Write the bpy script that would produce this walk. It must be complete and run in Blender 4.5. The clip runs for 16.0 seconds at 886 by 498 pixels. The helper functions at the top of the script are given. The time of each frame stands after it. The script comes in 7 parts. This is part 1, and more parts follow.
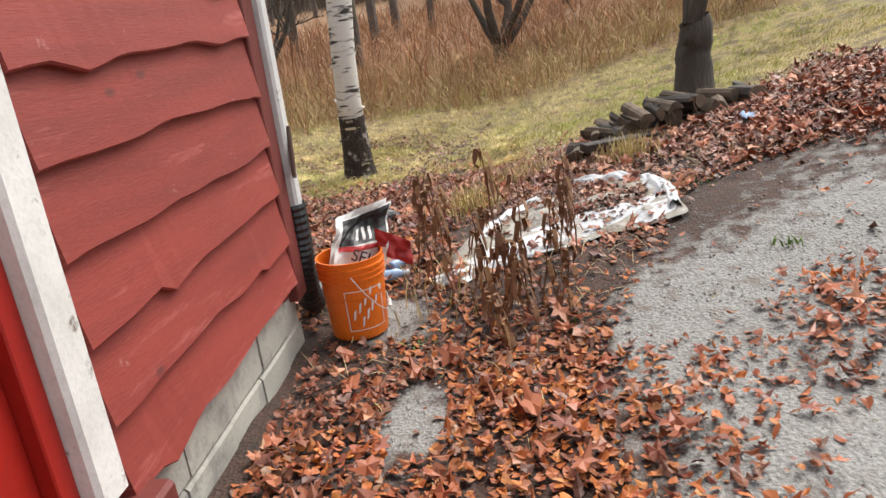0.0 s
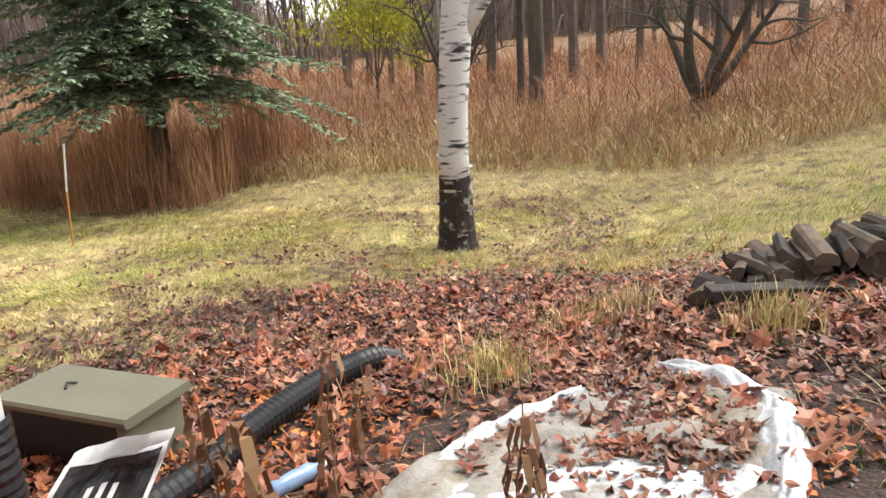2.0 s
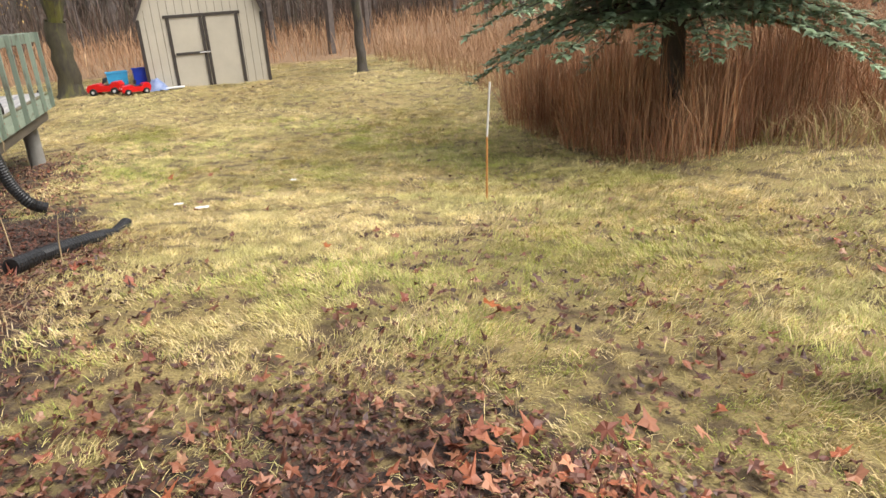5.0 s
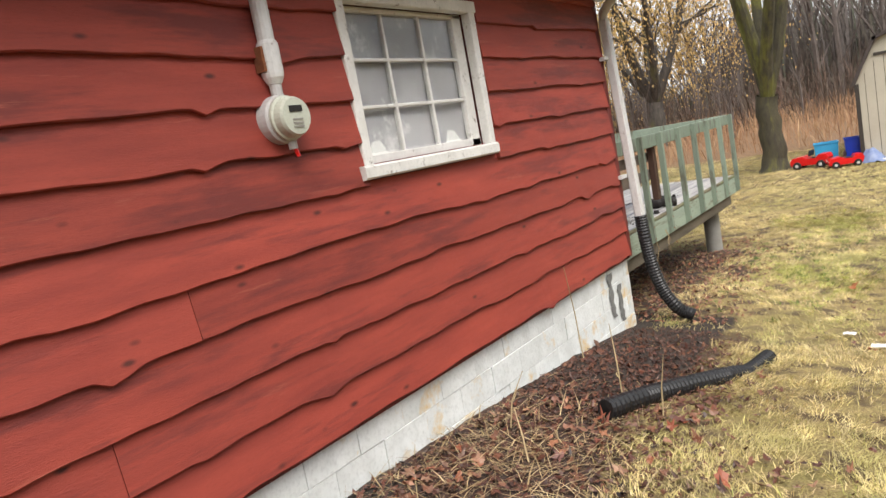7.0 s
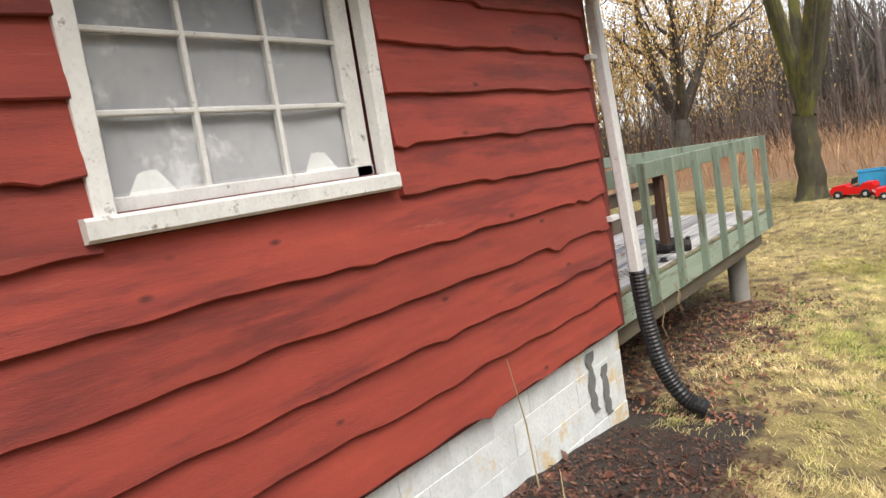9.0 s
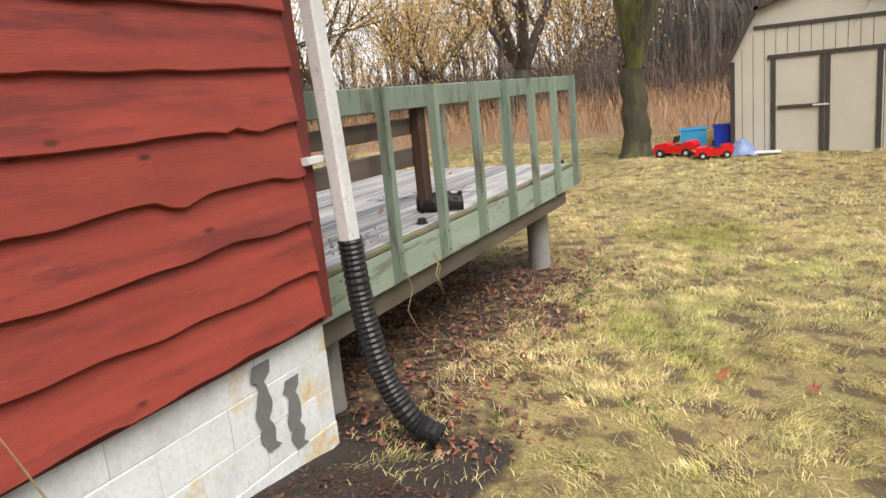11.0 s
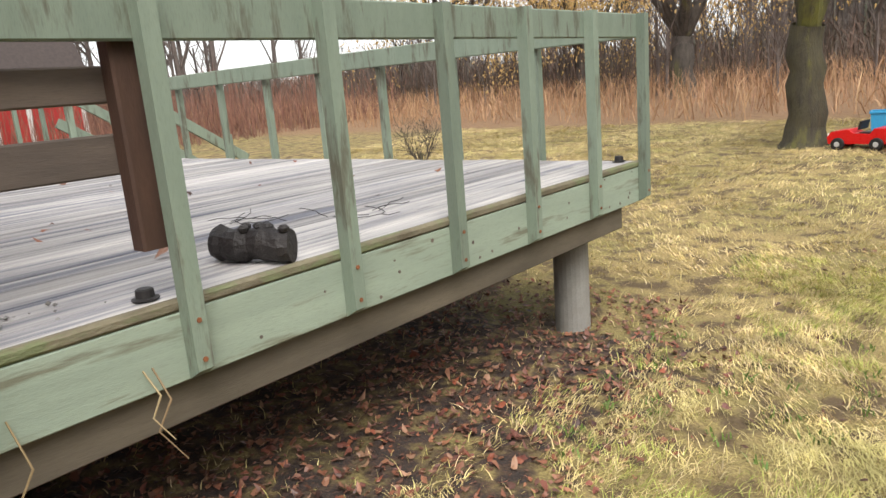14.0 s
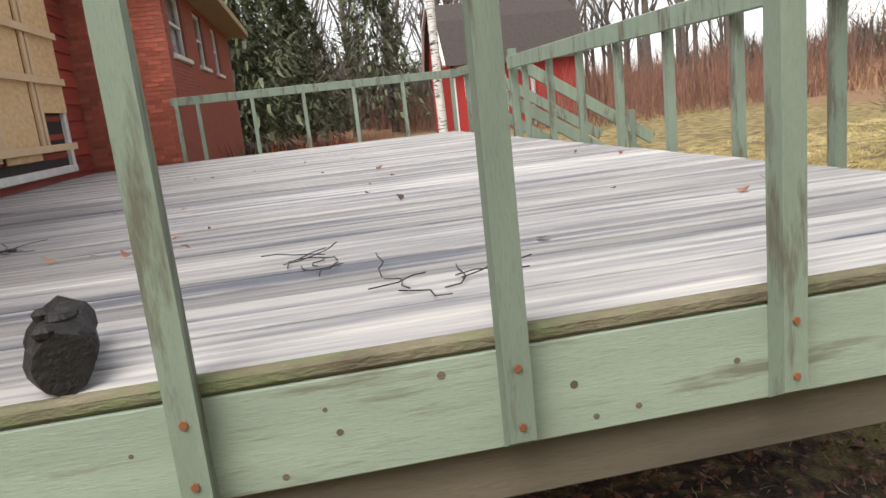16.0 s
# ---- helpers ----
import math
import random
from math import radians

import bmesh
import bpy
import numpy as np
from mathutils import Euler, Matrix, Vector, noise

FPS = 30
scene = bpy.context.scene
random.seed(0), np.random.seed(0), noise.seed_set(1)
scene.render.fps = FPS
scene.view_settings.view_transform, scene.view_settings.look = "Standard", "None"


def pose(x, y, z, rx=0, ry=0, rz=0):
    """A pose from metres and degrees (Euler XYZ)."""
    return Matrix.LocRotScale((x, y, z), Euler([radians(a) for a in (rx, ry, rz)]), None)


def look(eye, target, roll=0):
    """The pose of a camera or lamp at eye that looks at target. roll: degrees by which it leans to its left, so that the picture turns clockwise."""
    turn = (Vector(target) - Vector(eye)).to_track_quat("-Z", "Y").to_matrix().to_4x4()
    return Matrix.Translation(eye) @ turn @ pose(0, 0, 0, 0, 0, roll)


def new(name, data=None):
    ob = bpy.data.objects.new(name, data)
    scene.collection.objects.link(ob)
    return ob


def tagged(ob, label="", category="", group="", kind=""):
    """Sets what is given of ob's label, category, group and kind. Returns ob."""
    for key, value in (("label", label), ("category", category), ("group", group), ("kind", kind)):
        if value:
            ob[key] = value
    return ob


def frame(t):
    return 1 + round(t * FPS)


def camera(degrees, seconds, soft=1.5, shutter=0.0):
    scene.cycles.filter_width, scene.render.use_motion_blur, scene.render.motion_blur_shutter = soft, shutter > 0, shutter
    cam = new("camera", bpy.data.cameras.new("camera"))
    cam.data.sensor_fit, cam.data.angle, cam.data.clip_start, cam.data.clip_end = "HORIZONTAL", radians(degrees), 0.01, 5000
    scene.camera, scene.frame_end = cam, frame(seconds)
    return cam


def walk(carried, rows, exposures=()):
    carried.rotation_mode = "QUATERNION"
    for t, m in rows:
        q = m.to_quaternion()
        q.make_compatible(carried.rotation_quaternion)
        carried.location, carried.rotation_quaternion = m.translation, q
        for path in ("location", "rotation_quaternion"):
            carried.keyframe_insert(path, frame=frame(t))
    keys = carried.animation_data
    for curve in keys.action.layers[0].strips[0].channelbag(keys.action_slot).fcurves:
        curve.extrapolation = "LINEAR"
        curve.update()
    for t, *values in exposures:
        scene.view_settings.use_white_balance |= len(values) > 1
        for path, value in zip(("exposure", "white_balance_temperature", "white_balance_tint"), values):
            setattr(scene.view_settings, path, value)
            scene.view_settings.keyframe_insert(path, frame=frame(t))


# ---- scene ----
cam = camera(63.9, 16.0)
PATH = [
    (0, (-2.898, -8.396, 1.476), (-1.014, -8.155, 0.85), -7.1),
    (0.5, (-2.465, -8.657, 1.522), (-0.586, -8.19, 1.021), -6.6),
    (1, (-1.936, -8.825, 1.542), (-0.052, -8.349, 1.072), -3.8),
    (1.5, (-1.418, -8.978, 1.542), (0.397, -8.274, 1.084), -3.3),
    (2, (-0.903, -9.033, 1.552), (0.867, -8.26, 1.035), -2.7),
    (2.5, (-0.401, -9.123, 1.543), (1.271, -8.191, 0.964), -2.8),
    (3, (0.13, -9.136, 1.561), (1.685, -8.026, 0.974), -2.9),
    (3.2, (0.357, -9.118, 1.573), (1.867, -7.946, 0.985), -2.8),
    (5.5, (2.728, -8.08, 1.668), (2.894, -6.201, 1.005), -5.7),
    (6, (2.845, -7.642, 1.611), (2.573, -5.749, 1.027), -7.6),
    (6.5, (2.885, -7.218, 1.616), (2.046, -5.438, 1.259), -9.6),
    (7, (2.713, -6.749, 1.758), (1.535, -5.155, 1.492), -10.5),
    (7.5, (2.69, -6.215, 1.75), (1.449, -4.658, 1.563), -7.6),
    (8, (2.464, -5.702, 1.74), (1.238, -4.136, 1.526), -8.7),
    (8.2, (2.388, -5.533, 1.749), (1.151, -3.976, 1.528), -9.2),
    (10.5, (2.179, -3.324, 1.559), (1.062, -1.689, 1.281), -5.3),
    (11, (2.168, -2.836, 1.441), (1.274, -1.096, 1.023), -5.6),
    (11.5, (2.194, -2.263, 1.405), (1.591, -0.405, 0.973), -4.7),
    (12, (2.08, -1.712, 1.362), (1.658, 0.205, 0.978), -5.3),
    (12.5, (2.167, -1.195, 1.257), (1.495, 0.652, 0.884), -6.2),
    (13, (2.135, -0.694, 1.225), (1.34, 1.098, 0.829), -5.6),
    (13.5, (2.095, -0.164, 1.186), (1.217, 1.58, 0.755), -5.2),
    (14, (1.987, 0.374, 1.187), (0.715, 1.851, 0.74), -4.7),
    (14.5, (1.78, 0.927, 1.138), (0.239, 2.125, 0.701), -6.1),
    (15, (1.673, 1.48, 1.1), (-0.144, 2.196, 0.672), -7.3),
    (15.5, (1.536, 1.936, 1.12), (-0.388, 2.345, 0.757), -3.1),
    (16, (1.348, 2.484, 1.083), (-0.587, 2.79, 0.682), -6.3),
]
walk(cam, [(t, look(eye, target, roll)) for t, eye, target, roll in PATH],
     exposures=((0.0, 1.76), (1.0, 1.84), (3.0, 1.95), (5.5, 1.64), (8.0, 1.6), (11.0, 1.55), (12.0, 1.47), (13.0, 1.5), (14.5, 1.58), (15.5, 1.62), (16.0, 1.52)))

# ---- world, sun, exposure ----
world = bpy.data.worlds.new("overcast")
scene.world = world
world.use_nodes = True
wn = world.node_tree
sky = wn.nodes.new("ShaderNodeTexSky")
sky.sky_type = "NISHITA"
sky.sun_disc = False
sky.sun_elevation, sky.sun_rotation = radians(54), radians(129)
sky.dust_density, sky.air_density, sky.ozone_density = 1.2, 1.0, 1.0
pale = wn.nodes.new("ShaderNodeHueSaturation")
pale.inputs["Saturation"].default_value = 0.16
wn.links.new(sky.outputs[0], pale.inputs["Color"])
wn.links.new(pale.outputs[0], wn.nodes["Background"].inputs[0])
wn.nodes["Background"].inputs[1].default_value = 0.09
sun = new("sun", bpy.data.lights.new("sun", "SUN"))
sun.data.energy, sun.data.angle, sun.data.color = 1.5, radians(45), (1.0, 0.95, 0.88)
sun.matrix_world = look((0, 0, 0), (-0.45, 0.36, -0.80))
scene.view_settings.exposure = 1.62

# ---- materials ----
MATS = {}


def mat(name, c1, c2, scale=6.0, fine=60.0, rough=0.75, bump=0.25, metal=0.0, stretch=(1, 1, 1), c3=None, amount3=0.35,
        scale3=1.5, vary=0.0, island=0.0, spec=0.4, clear=0.0, dist=0.004, knots=None, scuff=None):
    """A worn surface: two tones mixed by coarse and fine noise, a third tone in patches, relief, and a shift from piece to piece."""
    m = bpy.data.materials.new(name)
    MATS[name] = m
    m.use_nodes = True
    t = m.node_tree
    n, ln = t.nodes, t.links
    b = n["Principled BSDF"]
    co = n.new("ShaderNodeTexCoord")
    mp = n.new("ShaderNodeMapping")
    mp.inputs["Scale"].default_value = stretch
    ln.new(co.outputs["Object"], mp.inputs["Vector"])
    inf = n.new("ShaderNodeObjectInfo")
    off = n.new("ShaderNodeVectorMath")
    off.operation = "MULTIPLY_ADD"
    off.inputs[1].default_value = (1, 1, 1)
    sc = n.new("ShaderNodeMath")
    sc.operation = "MULTIPLY"
    sc.inputs[1].default_value = 37.0
    ln.new(inf.outputs["Random"], sc.inputs[0])
    ln.new(mp.outputs[0], off.inputs[0])
    ln.new(sc.outputs[0], off.inputs[2])

    def tex(s, d=4.0, r=0.6):
        x = n.new("ShaderNodeTexNoise")
        x.inputs["Scale"].default_value, x.inputs["Detail"].default_value, x.inputs["Roughness"].default_value = s, d, r
        ln.new(off.outputs[0], x.inputs["Vector"])
        return x

    def ramp(src, a, z):
        x = n.new("ShaderNodeMapRange")
        x.inputs["From Min"].default_value, x.inputs["From Max"].default_value = a, z
        ln.new(src, x.inputs["Value"])
        return x.outputs[0]

    def mix(f, a, c):
        x = n.new("ShaderNodeMix")
        x.data_type = "RGBA"
        ln.new(f, x.inputs[0])
        for sock, v in ((x.inputs[6], a), (x.inputs[7], c)):
            if isinstance(v, tuple):
                sock.default_value = (*v, 1)
            else:
                ln.new(v, sock)
        return x.outputs[2]

    big, small = tex(scale), tex(fine, 3.0)
    col = mix(ramp(big.outputs[0], 0.3, 0.7), c1, c2)
    dark = tuple(v * 0.6 for v in c1)
    col = mix(ramp(small.outputs[0], 0.5, 1.1), col, dark)
    if c3:
        third = tex(scale3, 5.0, 0.7)
        col = mix(ramp(third.outputs[0], 0.62 - amount3 * 0.3, 0.72 - amount3 * 0.3), col, c3)
    if scuff:
        own = n.new("ShaderNodeMapping")
        own.inputs["Scale"].default_value = scuff[1]
        ln.new(off.outputs[0], own.inputs["Vector"])
        rub = tex(1.0, 6.0, 0.75)
        ln.new(own.outputs[0], rub.inputs["Vector"])
        col = mix(ramp(rub.outputs[0], scuff[2], scuff[2] + 0.10), col, scuff[0])
    if knots:
        own = n.new("ShaderNodeMapping")
        own.inputs["Scale"].default_value = knots[1]
        ln.new(co.outputs["Object"], own.inputs["Vector"])
        shift = n.new("ShaderNodeVectorMath")
        ln.new(own.outputs[0], shift.inputs[0])
        ln.new(sc.outputs[0], shift.inputs[1])
        cell = n.new("ShaderNodeTexVoronoi")
        cell.inputs["Scale"].default_value = 1.0
        ln.new(shift.outputs[0], cell.inputs["Vector"])
        col = mix(ramp(cell.outputs["Distance"], 0.12, 0.04), col, knots[0])
    if vary or island:
        hs = n.new("ShaderNodeHueSaturation")
        ge = n.new("ShaderNodeNewGeometry")
        src = inf.outputs["Random"] if vary else ge.outputs["Random Per Island"]
        k = vary or island
        mr = n.new("ShaderNodeMapRange")
        mr.inputs["To Min"].default_value, mr.inputs["To Max"].default_value = 1 - k, 1 + k
        ln.new(src, mr.inputs["Value"])
        ln.new(mr.outputs[0], hs.inputs["Value"])
        ln.new(col, hs.inputs["Color"])
        col = hs.outputs[0]
    ln.new(col, b.inputs["Base Color"])
    rr = n.new("ShaderNodeMapRange")
    rr.inputs["To Min"].default_value, rr.inputs["To Max"].default_value = max(rough - 0.12, 0.03), min(rough + 0.12, 1)
    ln.new(small.outputs[0], rr.inputs["Value"])
    ln.new(rr.outputs[0], b.inputs["Roughness"])
    b.inputs["Metallic"].default_value = metal
    b.inputs["Specular IOR Level"].default_value = spec
    b.inputs["Coat Weight"].default_value = clear
    if bump:
        bp = n.new("ShaderNodeBump")
        bp.inputs["Strength"].default_value, bp.inputs["Distance"].default_value = bump, dist
        add = n.new("ShaderNodeMath")
        add.operation = "ADD"
        ln.new(big.outputs[0], add.inputs[0])
        ln.new(small.outputs[0], add.inputs[1])
        ln.new(add.outputs[0], bp.inputs["Height"])
        ln.new(bp.outputs[0], b.inputs["Normal"])
    return m


def leafmat(name, cols, rough=0.6, patch=None, low=0.7, high=1.3, vscale=2.6):
    """Leaves, blades and stalks: each one takes its own tone from the row of tones."""
    m = bpy.data.materials.new(name)
    MATS[name] = m
    m.use_nodes = True
    n, ln = m.node_tree.nodes, m.node_tree.links
    b = n["Principled BSDF"]
    ge = n.new("ShaderNodeNewGeometry")
    cr = n.new("ShaderNodeValToRGB")
    el = cr.color_ramp.elements
    el[0].position, el[0].color = 0, (*cols[0], 1)
    el[1].position, el[1].color = 1, (*cols[-1], 1)
    for i, c in enumerate(cols[1:-1]):
        e = el.new((i + 1) / (len(cols) - 1))
        e.color = (*c, 1)
    ln.new(ge.outputs["Random Per Island"], cr.inputs[0])
    tc_ = n.new("ShaderNodeTexCoord")
    no = n.new("ShaderNodeTexNoise")
    no.inputs["Scale"].default_value, no.inputs["Detail"].default_value = vscale, 5.0
    ln.new(tc_.outputs["Object"], no.inputs["Vector"])
    tone = cr.outputs[0]
    if patch:
        pn = n.new("ShaderNodeTexNoise")
        pn.inputs["Scale"].default_value, pn.inputs["Detail"].default_value = 0.9, 6.0
        ln.new(tc_.outputs["Object"], pn.inputs["Vector"])
        pr = n.new("ShaderNodeMapRange")
        pr.inputs["From Min"].default_value, pr.inputs["From Max"].default_value, pr.inputs["To Max"].default_value = 0.44, 0.66, 0.8
        ln.new(pn.outputs[0], pr.inputs["Value"])
        pm = n.new("ShaderNodeMix")
        pm.data_type = "RGBA"
        ln.new(pr.outputs[0], pm.inputs[0])
        ln.new(tone, pm.inputs[6])
        pm.inputs[7].default_value = (*patch, 1)
        tone = pm.outputs[2]
    hs = n.new("ShaderNodeHueSaturation")
    mr = n.new("ShaderNodeMapRange")
    mr.inputs["From Min"].default_value, mr.inputs["From Max"].default_value = 0.3, 0.7
    mr.inputs["To Min"].default_value, mr.inputs["To Max"].default_value = low, high
    ln.new(no.outputs[0], mr.inputs["Value"])
    ln.new(mr.outputs[0], hs.inputs["Value"])
    ln.new(tone, hs.inputs["Color"])
    ln.new(hs.outputs[0], b.inputs["Base Color"])
    b.inputs["Roughness"].default_value = rough
    b.inputs["Specular IOR Level"].default_value = 0.3
    return m


RED = mat("red_stain", (0.34, 0.058, 0.038), (0.23, 0.038, 0.028), 2.5, 60, 0.62, 0.6, stretch=(0.6, 0.6, 5), vary=0.14, c3=(0.17, 0.032, 0.026), amount3=0.35, scale3=0.9, knots=((0.075, 0.018, 0.014), (3.0, 3.0, 7.0)), scuff=((0.36, 0.10, 0.065), (1.5, 1.5, 2.2), 0.62))
REDWORN = mat("worn_red_stain", (0.27, 0.046, 0.034), (0.20, 0.035, 0.028), 2.5, 45, 0.62, 0.35, stretch=(0.6, 0.6, 5), vary=0.12, c3=(0.36, 0.10, 0.085), amount3=0.12, scale3=2.0, knots=((0.12, 0.03, 0.025), (3.5, 3.5, 7.0)), scuff=((0.50, 0.30, 0.28), (6.0, 6.0, 0.9), 0.64))
REDTRIM = mat("dark_red_trim", (0.17, 0.035, 0.028), (0.12, 0.026, 0.022), 3, 50, 0.6, 0.2)
REDDOOR = mat("red_gloss_paint", (0.36, 0.018, 0.012), (0.30, 0.014, 0.010), 2, 50, 0.35, 0.05)
WHITE = mat("peeling_white_paint", (0.76, 0.75, 0.72), (0.60, 0.59, 0.56), 5, 60, 0.55, 0.4, c3=(0.20, 0.17, 0.14), amount3=0.08, scale3=12)
SPOUT = mat("white_metal", (0.66, 0.66, 0.65), (0.54, 0.54, 0.53), 4, 40, 0.35, 0.08, c3=(0.25, 0.2, 0.16), amount3=0.0, scale3=14)
FOUND = mat("painted_block", (0.78, 0.80, 0.79), (0.62, 0.64, 0.62), 5, 40, 0.85, 0.5, c3=(0.66, 0.50, 0.28), amount3=0.22, scale3=2.2, dist=0.008, scuff=((0.36, 0.37, 0.35), (5.0, 5.0, 7.0), 0.66))
CONC = mat("bare_concrete", (0.32, 0.31, 0.28), (0.24, 0.23, 0.21), 6, 90, 0.9, 0.5, dist=0.006)
PATCH = mat("grey_mortar", (0.20, 0.20, 0.19), (0.15, 0.15, 0.145), 8, 90, 0.9, 0.5)
OLDFOUND = mat("old_whitewash", (0.42, 0.40, 0.35), (0.32, 0.31, 0.27), 4, 60, 0.9, 0.5, c3=(0.22, 0.21, 0.19), amount3=0.4, scale3=3)
GREEN = mat("green_deck_paint", (0.215, 0.265, 0.205), (0.175, 0.22, 0.17), 3, 55, 0.7, 0.3, stretch=(4, 4, 0.7), vary=0.14, c3=(0.115, 0.115, 0.085), amount3=0.3, scale3=2.5)
FASCIA = mat("green_fascia_paint", (0.31, 0.37, 0.29), (0.25, 0.305, 0.24), 2.5, 55, 0.7, 0.25, stretch=(1, 0.5, 5), c3=(0.17, 0.175, 0.125), amount3=0.2, scale3=2.2)
PLANK = mat("weathered_deck_plank", (0.52, 0.495, 0.465), (0.17, 0.168, 0.19), 2.4, 14, 0.62, 0.6, stretch=(9, 0.35, 1), vary=0.26, c3=(0.13, 0.135, 0.165), amount3=0.30, scale3=0.9, spec=0.5, scuff=((0.58, 0.56, 0.51), (3.0, 1.2, 1.0), 0.66))
BROWN = mat("dark_brown_wood", (0.085, 0.045, 0.03), (0.05, 0.028, 0.02), 4, 60, 0.6, 0.4, stretch=(3, 3, 0.6))
GREYWOOD = mat("grey_brown_plank", (0.16, 0.125, 0.10), (0.085, 0.068, 0.058), 3, 60, 0.75, 0.4, stretch=(3, 0.5, 4), vary=0.1)
EDGE = mat("mossy_bare_edge", (0.22, 0.195, 0.13), (0.105, 0.088, 0.058), 4, 40, 0.85, 0.8, stretch=(3, 1.0, 3), c3=(0.15, 0.17, 0.085), amount3=0.35, scale3=2.5, dist=0.008)
BEAM = mat("bare_beam", (0.15, 0.125, 0.09), (0.085, 0.072, 0.054), 3, 60, 0.8, 0.35, stretch=(3, 0.4, 3))
SHEDW = mat("tan_siding", (0.50, 0.455, 0.37), (0.44, 0.40, 0.325), 2, 50, 0.8, 0.2)
SHEDT = mat("dark_shed_trim", (0.055, 0.045, 0.038), (0.04, 0.033, 0.028), 4, 50, 0.7, 0.2)
ROOF = mat("brown_shingle", (0.07, 0.055, 0.05), (0.05, 0.04, 0.038), 8, 60, 0.9, 0.5)
BARK = mat("grey_bark", (0.105, 0.09, 0.075), (0.042, 0.036, 0.032), 7, 45, 0.9, 1.0, stretch=(1, 1, 0.3), c3=(0.11, 0.105, 0.05), amount3=0.25, scale3=1.2, dist=0.02)
MOSSB = mat("mossy_bark", (0.085, 0.075, 0.04), (0.042, 0.036, 0.027), 7, 45, 0.9, 1.0, stretch=(1, 1, 0.3), c3=(0.13, 0.125, 0.03), amount3=0.4, scale3=1.2, dist=0.02)
TWIG = mat("bare_twig", (0.15, 0.12, 0.105), (0.085, 0.07, 0.062), 5, 40, 0.9, 0.0)
BLACKP = mat("black_plastic", (0.018, 0.018, 0.02), (0.012, 0.012, 0.013), 5, 60, 0.4, 0.1)
ORANGE = mat("orange_plastic", (0.78, 0.17, 0.012), (0.70, 0.145, 0.010), 4, 60, 0.4, 0.03)
TARP = mat("white_tarp", (0.62, 0.64, 0.66), (0.50, 0.52, 0.54), 5, 50, 0.4, 0.4, c3=(0.30, 0.27, 0.23), amount3=0.16, scale3=3.0, dist=0.012)
TARPG = mat("clouded_tarp", (0.36, 0.34, 0.30), (0.26, 0.24, 0.21), 5, 50, 0.5, 0.5, c3=(0.20, 0.17, 0.12), amount3=0.4, scale3=2.2, dist=0.012)
BAGW = mat("white_paper_bag", (0.72, 0.72, 0.70), (0.62, 0.61, 0.59), 6, 60, 0.45, 0.15)
BAGK = mat("black_print", (0.02, 0.02, 0.02), (0.03, 0.03, 0.03), 6, 60, 0.4, 0.05)
BAGR = mat("red_print", (0.42, 0.03, 0.03), (0.35, 0.025, 0.025), 6, 60, 0.4, 0.05)
LOGE = mat("split_log_wood", (0.17, 0.125, 0.085), (0.075, 0.056, 0.042), 8, 50, 0.85, 0.6, vary=0.25)
LOGB = mat("wet_log_bark", (0.06, 0.047, 0.038), (0.028, 0.023, 0.02), 8, 50, 0.7, 0.8, vary=0.2, dist=0.01)
OLIVE = mat("olive_plastic", (0.185, 0.18, 0.125), (0.15, 0.145, 0.10), 3, 60, 0.5, 0.1)
BRICK = mat("red_brick", (0.42, 0.115, 0.07), (0.32, 0.085, 0.055), 6, 60, 0.85, 0.5, vary=0.25)
MORTAR = mat("brick_mortar", (0.30, 0.12, 0.09), (0.24, 0.095, 0.07), 8, 70, 0.95, 0.4)
OSB = mat("strand_board", (0.74, 0.53, 0.30), (0.56, 0.37, 0.19), 9, 40, 0.8, 0.4, stretch=(1, 1, 2))
STUD = mat("fresh_stud", (0.68, 0.50, 0.32), (0.60, 0.42, 0.26), 4, 50, 0.7, 0.2)
BARNRED = mat("barn_red", (0.42, 0.035, 0.03), (0.33, 0.03, 0.026), 3, 40, 0.7, 0.2)
TOYRED = mat("red_toy_plastic", (0.65, 0.012, 0.012), (0.55, 0.01, 0.01), 3, 50, 0.3, 0.02)
BLUE = mat("blue_plastic", (0.012, 0.045, 0.40), (0.01, 0.035, 0.32), 3, 50, 0.35, 0.02)
CYAN = mat("light_blue_plastic", (0.05, 0.36, 0.62), (0.04, 0.30, 0.55), 3, 50, 0.35, 0.02)
METERM = mat("grey_meter_metal", (0.52, 0.51, 0.50), (0.43, 0.42, 0.41), 5, 50, 0.4, 0.05, c3=(0.30, 0.13, 0.06), amount3=-0.1, scale3=6)
RUST = mat("rust", (0.26, 0.10, 0.04), (0.16, 0.06, 0.03), 20, 80, 0.9, 0.4)
FACE = mat("meter_face", (0.50, 0.52, 0.44), (0.46, 0.48, 0.40), 5, 50, 0.3, 0.0)
DARK = mat("dark_rubber", (0.02, 0.018, 0.018), (0.014, 0.013, 0.013), 8, 60, 0.6, 0.3)
CHAR = mat("charred_wood", (0.012, 0.010, 0.010), (0.03, 0.026, 0.025), 9, 60, 0.6, 0.8, dist=0.01)
LIME = leafmat("yellow_leaf", [(0.42, 0.40, 0.03), (0.32, 0.36, 0.03), (0.50, 0.42, 0.05)])
NEEDLE = leafmat("spruce_needle", [(0.20, 0.29, 0.16), (0.28, 0.37, 0.22), (0.37, 0.45, 0.30), (0.13, 0.20, 0.11)])
